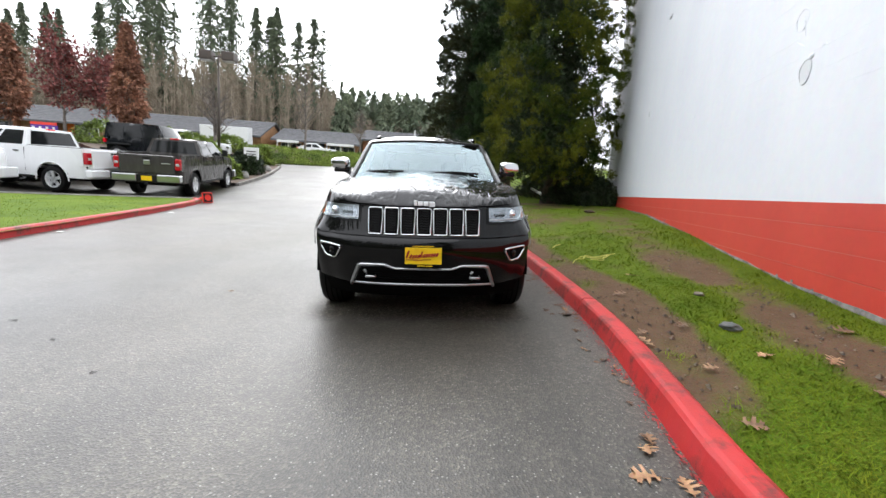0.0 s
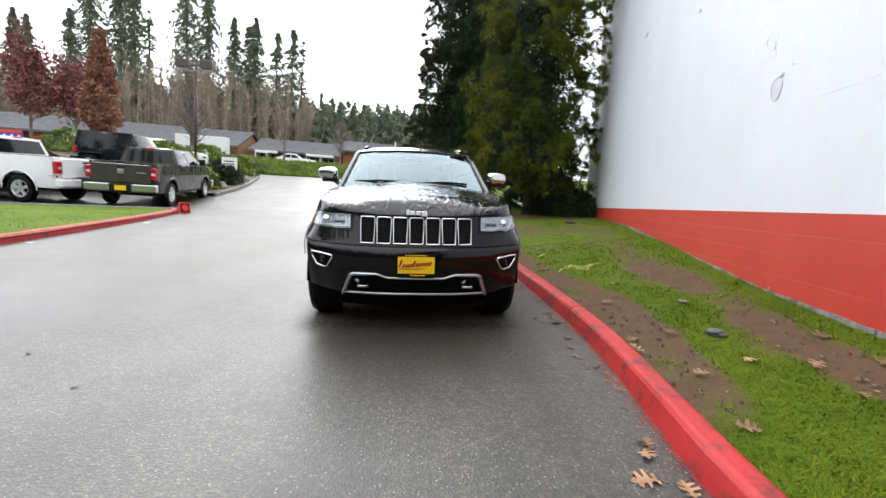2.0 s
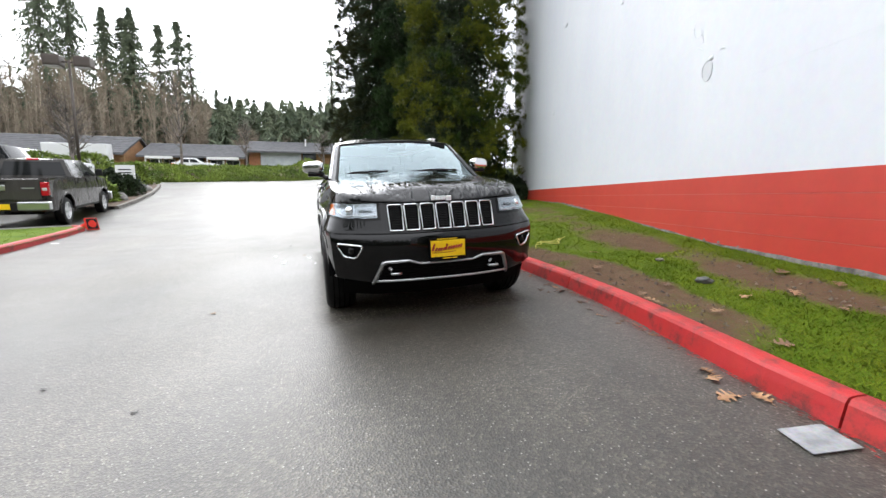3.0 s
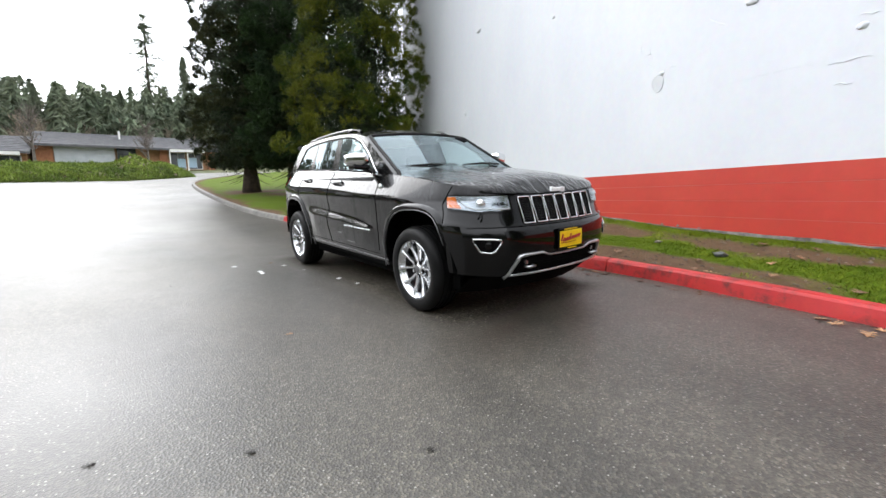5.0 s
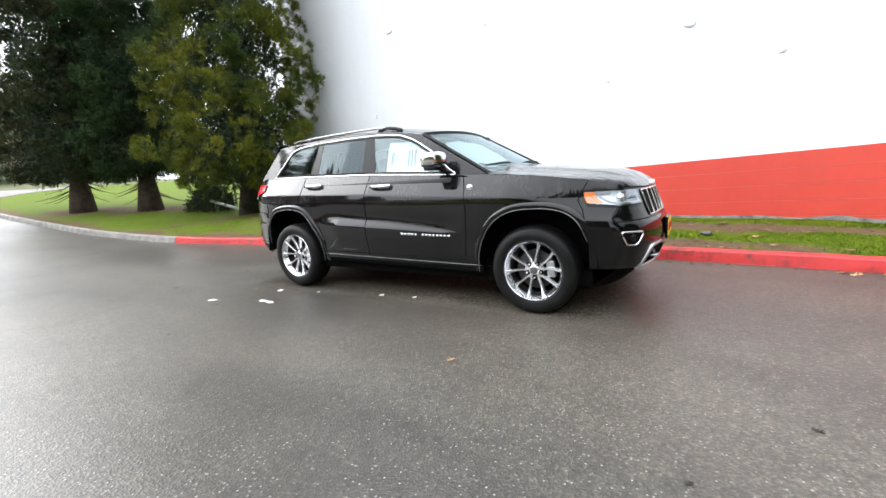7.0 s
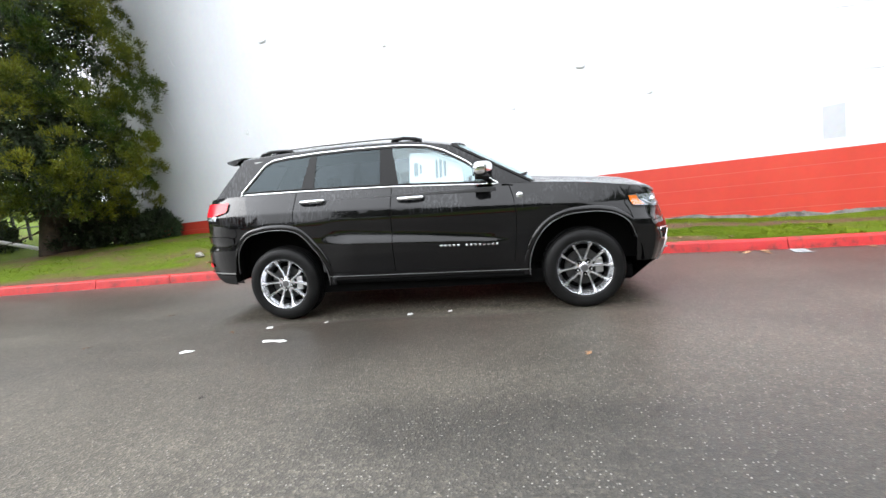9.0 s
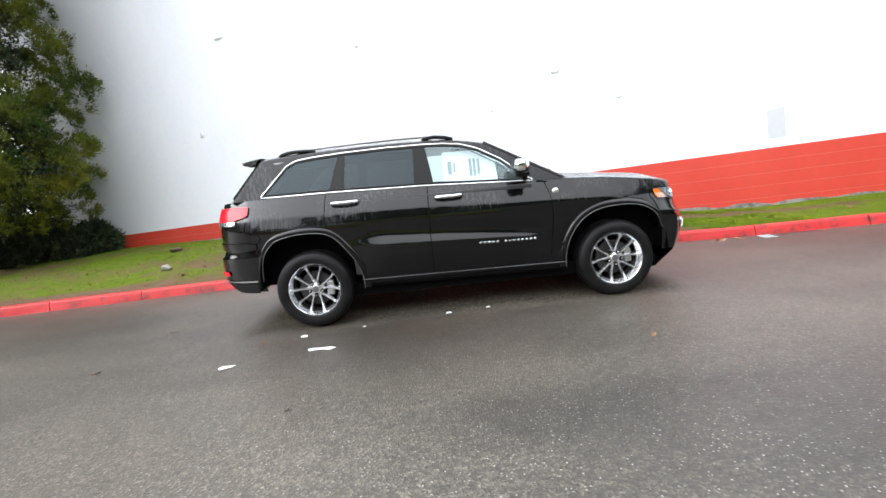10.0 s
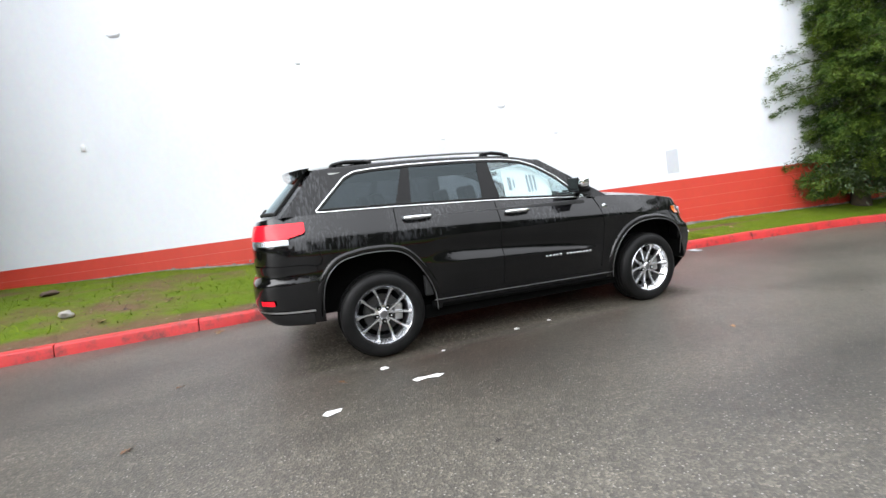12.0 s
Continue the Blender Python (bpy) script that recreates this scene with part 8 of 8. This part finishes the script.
def shops(x0, x1, y, depth, floor, eave, ridge, label, fronts):
    """A low row of shops under one shingle roof; fronts: (x from, x to, kind)."""
    t = empty("shop_row", Matrix.Identity(4), label, "building", "shops on the hill")
    part("wall", box_bm(x0, y, floor - 2.5, x1, y + depth, eave), CEDAR, t, "tan board wall")
    ov, v = 1.4, []
    for xx in (x0 - 0.4, x1 + 0.4):
        v += [(xx, y - ov, eave - 0.20), (xx, y + depth * 0.5, ridge), (xx, y + depth + ov, eave - 0.2), (xx, y + depth + ov, eave - 0.42), (xx, y + depth * 0.5, ridge - 0.22), (xx, y - ov, eave - 0.45)]
    f = [(0, 1, 7, 6), (1, 2, 8, 7), (2, 3, 9, 8), (3, 4, 10, 9), (4, 5, 11, 10), (5, 0, 6, 11), (0, 5, 4, 1), (1, 4, 3, 2), (6, 7, 10, 11), (7, 8, 9, 10)]
    rf = obj_from("roof", v, f, ROOF_SH, t, "low grey shingle roof")
    for k in range(1, 9):
        u = k / 9
        yy, zz = y - ov + (depth * 0.5 + ov) * u, eave - 0.20 + (ridge - eave + 0.20) * u
        part("shingle_course", box_bm(x0 - 0.4, yy - 0.04, zz + 0.005, x1 + 0.4, yy + 0.04, zz + 0.03), ROOF_SH, rf)
    for xx in (x0, x1):
        vv = [(xx + o, yy, zz) for o in (-0.02, 0.02) for yy, zz in ((y, eave), (y + depth, eave), (y + depth / 2, ridge - 0.22))]
        obj_from("gable", vv, [(0, 2, 1), (3, 4, 5), (0, 1, 4, 3), (1, 2, 5, 4), (2, 0, 3, 5)], CEDAR, t, "tan board gable")
    for a, b, kind in fronts:
        if kind == "brick":
            part("brick_pier", box_bm(a, y - 0.5, floor - 2, b, y - 0.004, eave - 0.05), BRICK, t, "orange brick pier")
        elif kind == "grey":
            part("grey_front", box_bm(a, y - 0.6, floor - 2, b, y - 0.004, eave - 0.30), GREY_FRONT, t, "pale grey blank front")
            for k in range(1, int((b - a) / 0.9)):
                part("front_batten", box_bm(a + 0.9 * k - 0.03, y - 0.625, floor - 2, a + 0.9 * k + 0.03, y - 0.599, eave - 0.30), GREY_FRONT, t)
        elif kind == "dark":
            # no hollow here: a dark slab carries the shade of an entrance
            part("entrance_shade", box_bm(a, y - 0.3, floor - 2, b, y - 0.004, eave - 0.1), SHOP_GLASS, t, "dark slab painted as the shade of an entrance")
        else:
            part("canopy", box_bm(a, y - ov - 0.12, eave - 0.62, b, y - ov - 0.02, eave - 0.30, 0.02), TRIM_W, t, "white canopy board")
            n = max(2, round((b - a) / 1.6))
            w = (b - a) / n
            for c in range(n):
                fr = part("window", box_bm(a + c * w + 0.08, y - 0.07, floor + 0.3, a + (c + 1) * w - 0.08, y - 0.004, eave - 0.55), TRIM_W, t, "white-framed shop window")
                h = (w - 0.28) / 2
                for p in range(2):
                    pane_x = a + c * w + 0.14 + p * h
                    part("pane", box_bm(pane_x + 0.02, y - 0.085, floor + 0.38, pane_x + h - 0.02, y - 0.068, eave - 0.62), SHOP_GLASS, fr)
                part("post", box_bm(a + c * w - 0.06, y - ov + 0.05, floor - 2, a + c * w + 0.06, y - ov + 0.17, eave - 0.42), TRIM_W, t, "white porch post")
            if kind == "poster":
                for c, hgt in ((0.35, 1.0), (0.68, 1.15)):
                    px = a + (b - a) * c
                    part("poster", box_bm(px - 0.42, y - 0.11, floor + 0.5, px + 0.42, y - 0.088, floor + 0.5 + hgt), POSTER, t, "pale window poster")
    return t


sA = shops(-60, -21.2, 58, 9, 4.1, 6.52, 8.75, "low row of tan board shops with a grey shingle roof", ((-58, -52, "glass"), (-51.5, -50.8, "brick"), (-44, -41.5, "dark"), (-40.5, -37.5, "glass"), (-36.6, -35.9, "brick"), (-32.5, -29.5, "glass"), (-29, -26, "dark"), (-24.5, -23.8, "brick")))
shops(-19.7, -9.0, 59.5, 8, 3.9, 6.45, 8.20, "low tan shop block with a grey shingle roof and white canopies", ((-19.2, -16.4, "glass"), (-16.0, -13.4, "dark"), (-12.8, -9.3, "glass")))
sC = shops(-8.4, 7.7, 60.6, 9, 4.6, 7.35, 9.0, "long low shop row with a pale grey front and brick piers", ((-8.4, -7.1, "brick"), (-7.0, -2.1, "grey"), (-1.9, -0.2, "dark"), (2.0, 2.7, "brick"), (2.9, 6.4, "poster"), (6.9, 7.6, "brick")))
obj_from("roof_vent", *tube([(-1.5, 62.2, 8.2), (-1.5, 62.2, 9.1)], 0.09, 8), TRIM_W, sC, "pale roof vent pipe")
part("banner", box_bm(-48.4, 56.50, 4.75, -45.2, 56.56, 5.70), PURPLE, sA, "purple and white striped banner")
for k in range(4):
    part("banner_stripe", box_bm(-48.2 + 0.80 * k, 56.47, 4.78, -47.9 + 0.80 * k, 56.497, 5.5), TRIM_W, sA)
part("banner_head", box_bm(-48.4, 56.48, 5.71, -45.3, 56.56, 6.02), CONE_RED, sA, "red shop sign")
part("banner", box_bm(-44.9, 57.60, 5.15, -44.1, 57.66, 6.3), ORANGE, sA, "orange shop banner")
# fence by the corner of the block building
FENCE = plain("dark_fence", (0.03, 0.035, 0.03), 0.6)
fe = empty("fence", Matrix.Identity(4), "dark metal rail fence beside the building's corner", "fence")
for k in range(9):
    x, y = 5.2 + 0.42 * k, 19.4 + 0.02 * k
    part("post", box_bm(x - 0.03, y - 0.03, lawn_z(x, y) - 0.1, x + 0.03, y + 0.03, lawn_z(x, y) + 1.5, 0.005), FENCE, fe)
for h in (0.4, 1.0, 1.45):
    obj_from("rail", *tube([(5.2, 19.4, lawn_z(5.2, 19.4) + h), (8.56, 19.56, lawn_z(8.56, 19.56) + h)], 0.025, 6), FENCE, fe)


# ---- small things on the ground ----
DARK_LEAF = surface("rotten_leaf", (0.014, 0.012, 0.010), (0.03, 0.025, 0.02), 0.6, 9, 60, bump=0.2)


def oak_leaf_mesh(rng, k, material):
    """A fallen oak leaf with deep pointed lobes, lightly curled."""
    half = ((0, 0.02), (0.10, 0.05), (0.15, 0.24), (0.23, 0.27), (0.25, 0.07), (0.36, 0.08), (0.48, 0.43), (0.52, 0.34), (0.58, 0.40), (0.53, 0.10), (0.62, 0.09), (0.76, 0.33), (0.79, 0.24), (0.86, 0.27), (0.79, 0.08), (0.90, 0.11), (1.02, 0.02))
    n, v = len(half) - 1, []
    for i, (t, w) in enumerate(half):
        x, s = 0.15 * t - 0.07, 0.15 * i / n - 0.07
        row = []
        for side in (1, -1):
            ww = 0.15 * w * rng.uniform(0.85, 1.12) * (1 + 0.12 * side * math.cos(k))
            row.append((x + rng.uniform(-0.003, 0.003), side * ww, 0.006 + (0.16 + 0.10 * side * math.sin(2 * k)) * ww + 0.007 * math.sin(x * 26 + k + side)))
        v += [row[0], (s, 0.002 * math.sin(30 * s + k), 0.005 + 0.004 * math.sin(s * 26 + k)), row[1]]
    f = [(3 * i + c, 3 * i + 3 + c, 3 * i + 4 + c, 3 * i + 1 + c) for i in range(n) for c in (0, 1)]
    sv, sf = tube([(-0.07, 0, 0.004), (-0.095, 0.004, 0.006), (-0.112, 0.010, 0.008)], 0.0013, 4)
    v, f = joined([(v, f), (sv, sf)])
    return mesh_from("dry_leaf", v, f, material, True)


leaf_kinds = [oak_leaf_mesh(RNG, k, m) for m in (LEAF_DRY, LEAF_BROWN) for k in range(4)]
lr = random.Random(8)


def on_ground(x, y):
    cx = curb_x(y)
    if x > cx + 0.14:
        return lawn_z(x, y) + 0.01
    if x > cx - 0.02:
        return gz(x, y) + 0.135
    return gz(x, y) + 0.002


def drop_leaf(x, y, kind, size):
    ob = new("dry_leaf", leaf_kinds[kind])
    ob.matrix_basis = pose(x, y, on_ground(x, y), lr.uniform(-6, 6), lr.uniform(-6, 6), lr.uniform(0, 360)) @ Matrix.Diagonal((size, size, size, 1))
    tagged(ob, "curled brown fallen oak leaf on the wet ground", "leaf", "fallen oak leaves")


# pale leaves on the drive by the kerb
for k, (x, y) in enumerate(((1.10, 1.77), (1.15, 1.84), (1.00, 1.58), (1.14, 1.52), (-1.88, 4.34), (1.0, 0.4), (0.92, -0.3), (0.85, -1.2), (1.3, 7.6), (1.25, 8.6))):
    drop_leaf(x, y, k % 4, lr.uniform(0.7, 1.0) * (0.6 if x < 0 else 1))
# a drift of small dark ones under the bumper's end
for k in range(16):
    y = lr.uniform(3.7, 5.4)
    drop_leaf(curb_x(y) - abs(lr.gauss(0.03, 0.09)) - 0.04, y, 4 + k % 4, lr.uniform(0.4, 0.75))
for k in range(20):
    y = lr.uniform(1.9, 4.2)
    drop_leaf(curb_x(y) - abs(lr.gauss(0.02, 0.10)) - 0.05, y, 4 + k % 4 if k % 3 else k % 4, lr.uniform(0.28, 0.5))
# brown ones on the strip
for k, (x, y) in enumerate(((1.60, 2.75), (1.66, 2.93), (2.05, 3.05), (1.75, 2.3), (1.55, 1.72), (2.35, 1.90), (2.5, 2.3), (2.9, 2.25), (3.0, 2.75), (2.2, 2.45), (2.0, 5.1), (1.95, 3.9), (2.4, 4.6), (1.9, 5.6), (2.7, 9.4), (3.4, 10.2), (3.9, 11.2), (2.9, 12.1), (2.1, 10.0), (1.7, -0.7), (1.7, 0.6))):
    drop_leaf(x, y, (4 + k % 4) if k % 3 else k % 4, lr.uniform(0.55, 0.95))
for x, y in ((-0.43, 8.68), (-1.38, 8.78), (-1.12, 7.48)):
    drop_leaf(x, y, 5, 0.45)


def litter(name, x, y, pts, material, label, category, z=None, lift=0.003):
    a = [Vector((x + u, y + w, (on_ground(x + u, y + w) if z is None else z) + lift + 0.006 * noise.noise((u * 30, w * 30, x)))) for u, w in pts]
    b = [p + Vector((0, 0, 0.003)) for p in a]
    k = len(a)
    f = [tuple(range(k, 2 * k)), tuple(range(k - 1, -1, -1))] + [(i, (i + 1) % k, k + (i + 1) % k, k + i) for i in range(k)]
    return tagged(obj_from(name, a + b, f, material), label, category)


dark_leaf = oak_leaf_mesh(RNG, 2, DARK_LEAF)
for x, y in ((-1.88, 2.51), (-2.49, 2.97), (-2.41, 6.84), (-3.03, 3.29)):
    ob = new("dry_leaf", dark_leaf)
    ob.matrix_basis = pose(x, y, gz(x, y) + 0.001, 0, 0, lr.uniform(0, 360)) @ Matrix.Diagonal((0.32, 0.32, 0.3, 1))
    tagged(ob, "small dark sodden leaf flat on the wet asphalt", "leaf", "fallen oak leaves")
PALE = plain("sodden_paper", (0.62, 0.63, 0.62), 0.5, bump=0.5)
litter("paper_scrap", -1.40, 6.88, [(-0.03, 0.11), (-0.01, 0.02), (-0.04, -0.06), (-0.01, -0.11), (0.03, -0.05), (0.015, 0.03), (0.035, 0.08), (0.01, 0.13)], PALE, "sodden white paper scrap on the asphalt", "litter")
litter("paper_scrap", -1.58, 7.60, [(-0.035, 0.04), (-0.015, -0.045), (0.03, -0.06), (0.025, 0.0), (0.035, 0.04), (0.0, 0.07)], PALE, "sodden white paper scrap on the asphalt", "litter")
for x, y, s in ((-1.04, 7.14, 0.035), (-0.82, 5.80, 0.03), (-0.78, 5.41, 0.022), (-6.05, 10.73, 0.09), (-5.8, 7.18, 0.06), (-0.95, 6.6, 0.02)):
    litter("paper_scrap", x, y, [(-s, 0.4 * s), (-0.3 * s, -s), (s, -0.5 * s), (0.5 * s, 0.7 * s), (-0.2 * s, s)], PALE, "small white scrap on the wet asphalt", "litter")
CARD = surface("damp_grey_card", (0.20, 0.205, 0.21), (0.34, 0.345, 0.35), 0.7, 9, 60, bump=0.2, spec=0.2)
litter("flattened_card", 1.02, 1.20, [(-0.13, -0.07), (0.09, -0.11), (0.12, 0.06), (-0.09, 0.10)], CARD, "pale grey flattened card by the kerb", "litter", lift=0.006)
STRAW = plain("yellow_cord", (0.55, 0.50, 0.12), 0.7)
cord = []
for k in range(3):
    pts = []
    for t in np.linspace(0, 1, 22):
        x = 1.98 + 0.74 * t + 0.03 * math.sin(9 * t + 2 * k)
        y = 5.30 + 0.62 * t + (0.12 + 0.06 * k) * math.sin(5.2 * t + 0.7 * k) + 0.05 * math.sin(17 * t + k)
        pts.append((x, y, on_ground(x, y) + 0.012 + 0.012 * abs(math.sin(11 * t + k))))
    cord.append(tube(pts if k == 0 else pts[4 + 2 * k:19], 0.0055, 5))
stick = [(2.05 + 0.22 * t, 6.42 + 0.34 * t + 0.03 * math.sin(4 * t)) for t in np.linspace(0, 1, 7)]
tagged(obj_from("stick", *tube([(x, y, on_ground(x, y) + 0.012) for x, y in stick], 0.008, 5), STRAW, smooth=True), "short pale stick lying on the lawn", "stick")
tagged(obj_from("cord_tangle", *joined(cord), STRAW, smooth=True), "tangled pale yellow cord on the lawn", "cord")
STONE = surface("field_stone", (0.20, 0.19, 0.17), (0.38, 0.36, 0.33), 0.85, 8, 60, bump=0.6)
TANSTONE = surface("tan_stone", (0.13, 0.11, 0.085), (0.24, 0.21, 0.17), 0.85, 8, 60, bump=0.6)
DARKSTONE = surface("dark_slate", (0.05, 0.055, 0.055), (0.10, 0.105, 0.10), 0.6, 8, 60, bump=0.6)


def stone(x, y, s, flat, material, label, seed):
    bm = bmesh.new()
    bmesh.ops.create_icosphere(bm, subdivisions=3, radius=1)
    for vtx in bm.verts:
        p = vtx.co
        k = 1 + 0.5 * noise.noise((p.x * 1.7 + seed, p.y * 1.4, p.z * 1.4))
        vtx.co = Vector((p.x * s * k, p.y * s * 0.8 * k, p.z * s * flat * k))
    ob = part("stone", bm, material, None, "", True)
    ob.matrix_basis = pose(x, y, on_ground(x, y) + s * flat * 0.45, 0, 0, seed * 40)
    tagged(ob, label, "stone")


stone(2.34, 2.94, 0.078, 0.35, DARKSTONE, "flat dark grey stone lying in the grass", 1)
stone(2.60, 10.54, 0.085, 0.7, STONE, "pale rounded stone on the bare lawn", 2)
stone(2.62, 3.75, 0.05, 0.35, TANSTONE, "tan stone half sunk in the soil", 3)
stone(4.6, 11.5, 0.13, 0.35, SOIL, "dark clod of earth on the lawn", 4)
CRUMB = surface("soil_crumb", (0.05, 0.035, 0.025), (0.16, 0.12, 0.085), 0.9, 20, 60, bump=0.4, per_island=0.5)
cv, cf = [], []
cr_ = random.Random(12)
for k in range(2600):
    y = cr_.uniform(0.3, 14)
    x = cr_.uniform(curb_x(y) + 0.18, wall_x(y) - 0.05)
    if wear(x, y) < 0.45:
        continue
    s = cr_.uniform(0.006, 0.02) * (1.6 if cr_.random() < 0.08 else 1)
    z = lawn_z(x, y) - 0.008
    c = Vector((x, y, z))
    o = len(cv)
    cv += [c + Vector((s * cr_.uniform(0.6, 1.3) * a, s * cr_.uniform(0.6, 1.3) * b, s * cr_.uniform(0.5, 1.0) * d)) for a, b, d in ((1, 0, 0), (-0.5, 0.9, 0), (-0.5, -0.9, 0), (0, 0, 1))]
    cf += [(o, o + 1, o + 3), (o + 1, o + 2, o + 3), (o + 2, o, o + 3)]
tagged(obj_from("soil_crumbs", cv, cf, CRUMB), "crumbs of earth and grit on the bare lawn", "soil", kind="stuff")

# red paint crumbs and worn paint along the kerb's foot
v, f = [], []
for k in range(1300):
    y = cr_.uniform(-1.5, 8.0)
    x = curb_x(y) - abs(cr_.gauss(0, 0.045)) * (0.4 + 1.2 * abs(noise.noise((y * 1.7, 0, 3)))) - 0.003
    s = cr_.uniform(0.003, 0.011)
    z = gz(x, y) + 0.0045
    o, a = len(v), cr_.uniform(0, 6.28)
    v += [(x + s * math.cos(a + t) * cr_.uniform(0.4, 1) * 0.6, y + 2.0 * s * math.sin(a + t) * cr_.uniform(0.5, 1), z) for t in (0, 1.3, 2.5, 3.8, 5.1)]
    f.append(tuple(range(o, o + 5)))
tagged(obj_from("paint_overspray", v, f, CURB_RED), "worn flecks of red kerb paint on the asphalt", "paint", kind="stuff")

# a white pipe lying under the trees
pp = [(4.6, 18.1, lawn_z(4.6, 18.1) + 0.42), (5.2, 17.2, lawn_z(5.2, 17.2) + 0.10)]
tagged(obj_from("pipe", *tube(pp, 0.05, 10), PAPER), "short white plastic pipe lying under the trees", "pipe")

# patches and cracks in the drive
TAR = surface("tar_seam", (0.018, 0.018, 0.018), (0.03, 0.03, 0.03), 0.35, 5, 60)
cp = [(-1.35 + 1.5 * t, 13.75 - 0.35 * t + 0.05 * math.sin(9 * t)) for t in np.linspace(0, 1, 14)]
v = [(x, y + o * (0.035 + 0.02 * math.sin(7 * x)), gz(x, y) + 0.004) for x, y in cp for o in (-1, 1)]
tagged(obj_from("tar_seam", v, [(2 * i, 2 * i + 2, 2 * i + 3, 2 * i + 1) for i in range(13)], TAR), "dark tar-filled crack across the drive", "crack", kind="structure")
LINE = painted_block("worn_white_line", (0.50, 0.50, 0.48), (0.62, 0.62, 0.60), 0.6)


def road_line(x0, y0, x1, y1, w):
    d = Vector((x1 - x0, y1 - y0, 0))
    nn = Vector((-d.y, d.x, 0)).normalized() * w / 2
    n = 12
    v = []
    for i in range(n + 1):
        p = Vector((x0, y0, 0)) + d * (i / n)
        for s in (-1, 1):
            q = p + nn * s
            v.append((q.x, q.y, gz(q.x, q.y) + 0.006))
    tagged(obj_from("road_line", v, [(2 * i + 1, 2 * i, 2 * i + 2, 2 * i + 3) for i in range(n)], LINE), "worn white line painted on the asphalt", "marking", kind="structure")


road_line(-3.45, 23.8, -4.0, 34.2, 0.10)
road_line(-9.0, 34.9, 0.6, 38.2, 0.12)

# grass blades on the strip beside the drive
gv, gf = [], []
gr = random.Random(21)
tries = 0
while len(gf) < 52000 and tries < 200000:
    tries += 1
    y = gr.choice((gr.uniform(0.2, 4.5), gr.uniform(0.2, 4.5), gr.uniform(0.2, 8), gr.uniform(-3.5, 15)))
    x = gr.uniform(curb_x(y) + 0.17, wall_x(y) - 0.02)
    w = wear(x, y)
    if gr.random() < w * 1.9 - 0.05 + 0.3 * noise.noise((x * 7, y * 7, 0)):
        continue
    h = gr.uniform(0.010, 0.030) * (1 if y < 6 else 1.3) * (1.9 if gr.random() < 0.05 else 1)
    a = gr.uniform(0, 6.28)
    lean = gr.uniform(1.0, 2.4) * h
    z = lawn_z(x, y) - 0.006
    wd = gr.uniform(0.002, 0.0038) * (1 if y < 5 else 1.8)
    dx, dy = math.cos(a), math.sin(a)
    o = len(gv)
    gv += [(x - dy * wd, y + dx * wd, z), (x + dy * wd, y - dx * wd, z), (x + dx * lean, y + dy * lean, z + h)]
    gf.append((o, o + 1, o + 2))
tagged(obj_from("grass", gv, gf, GRASS), "short green winter grass on the strip", "grass", kind="stuff")
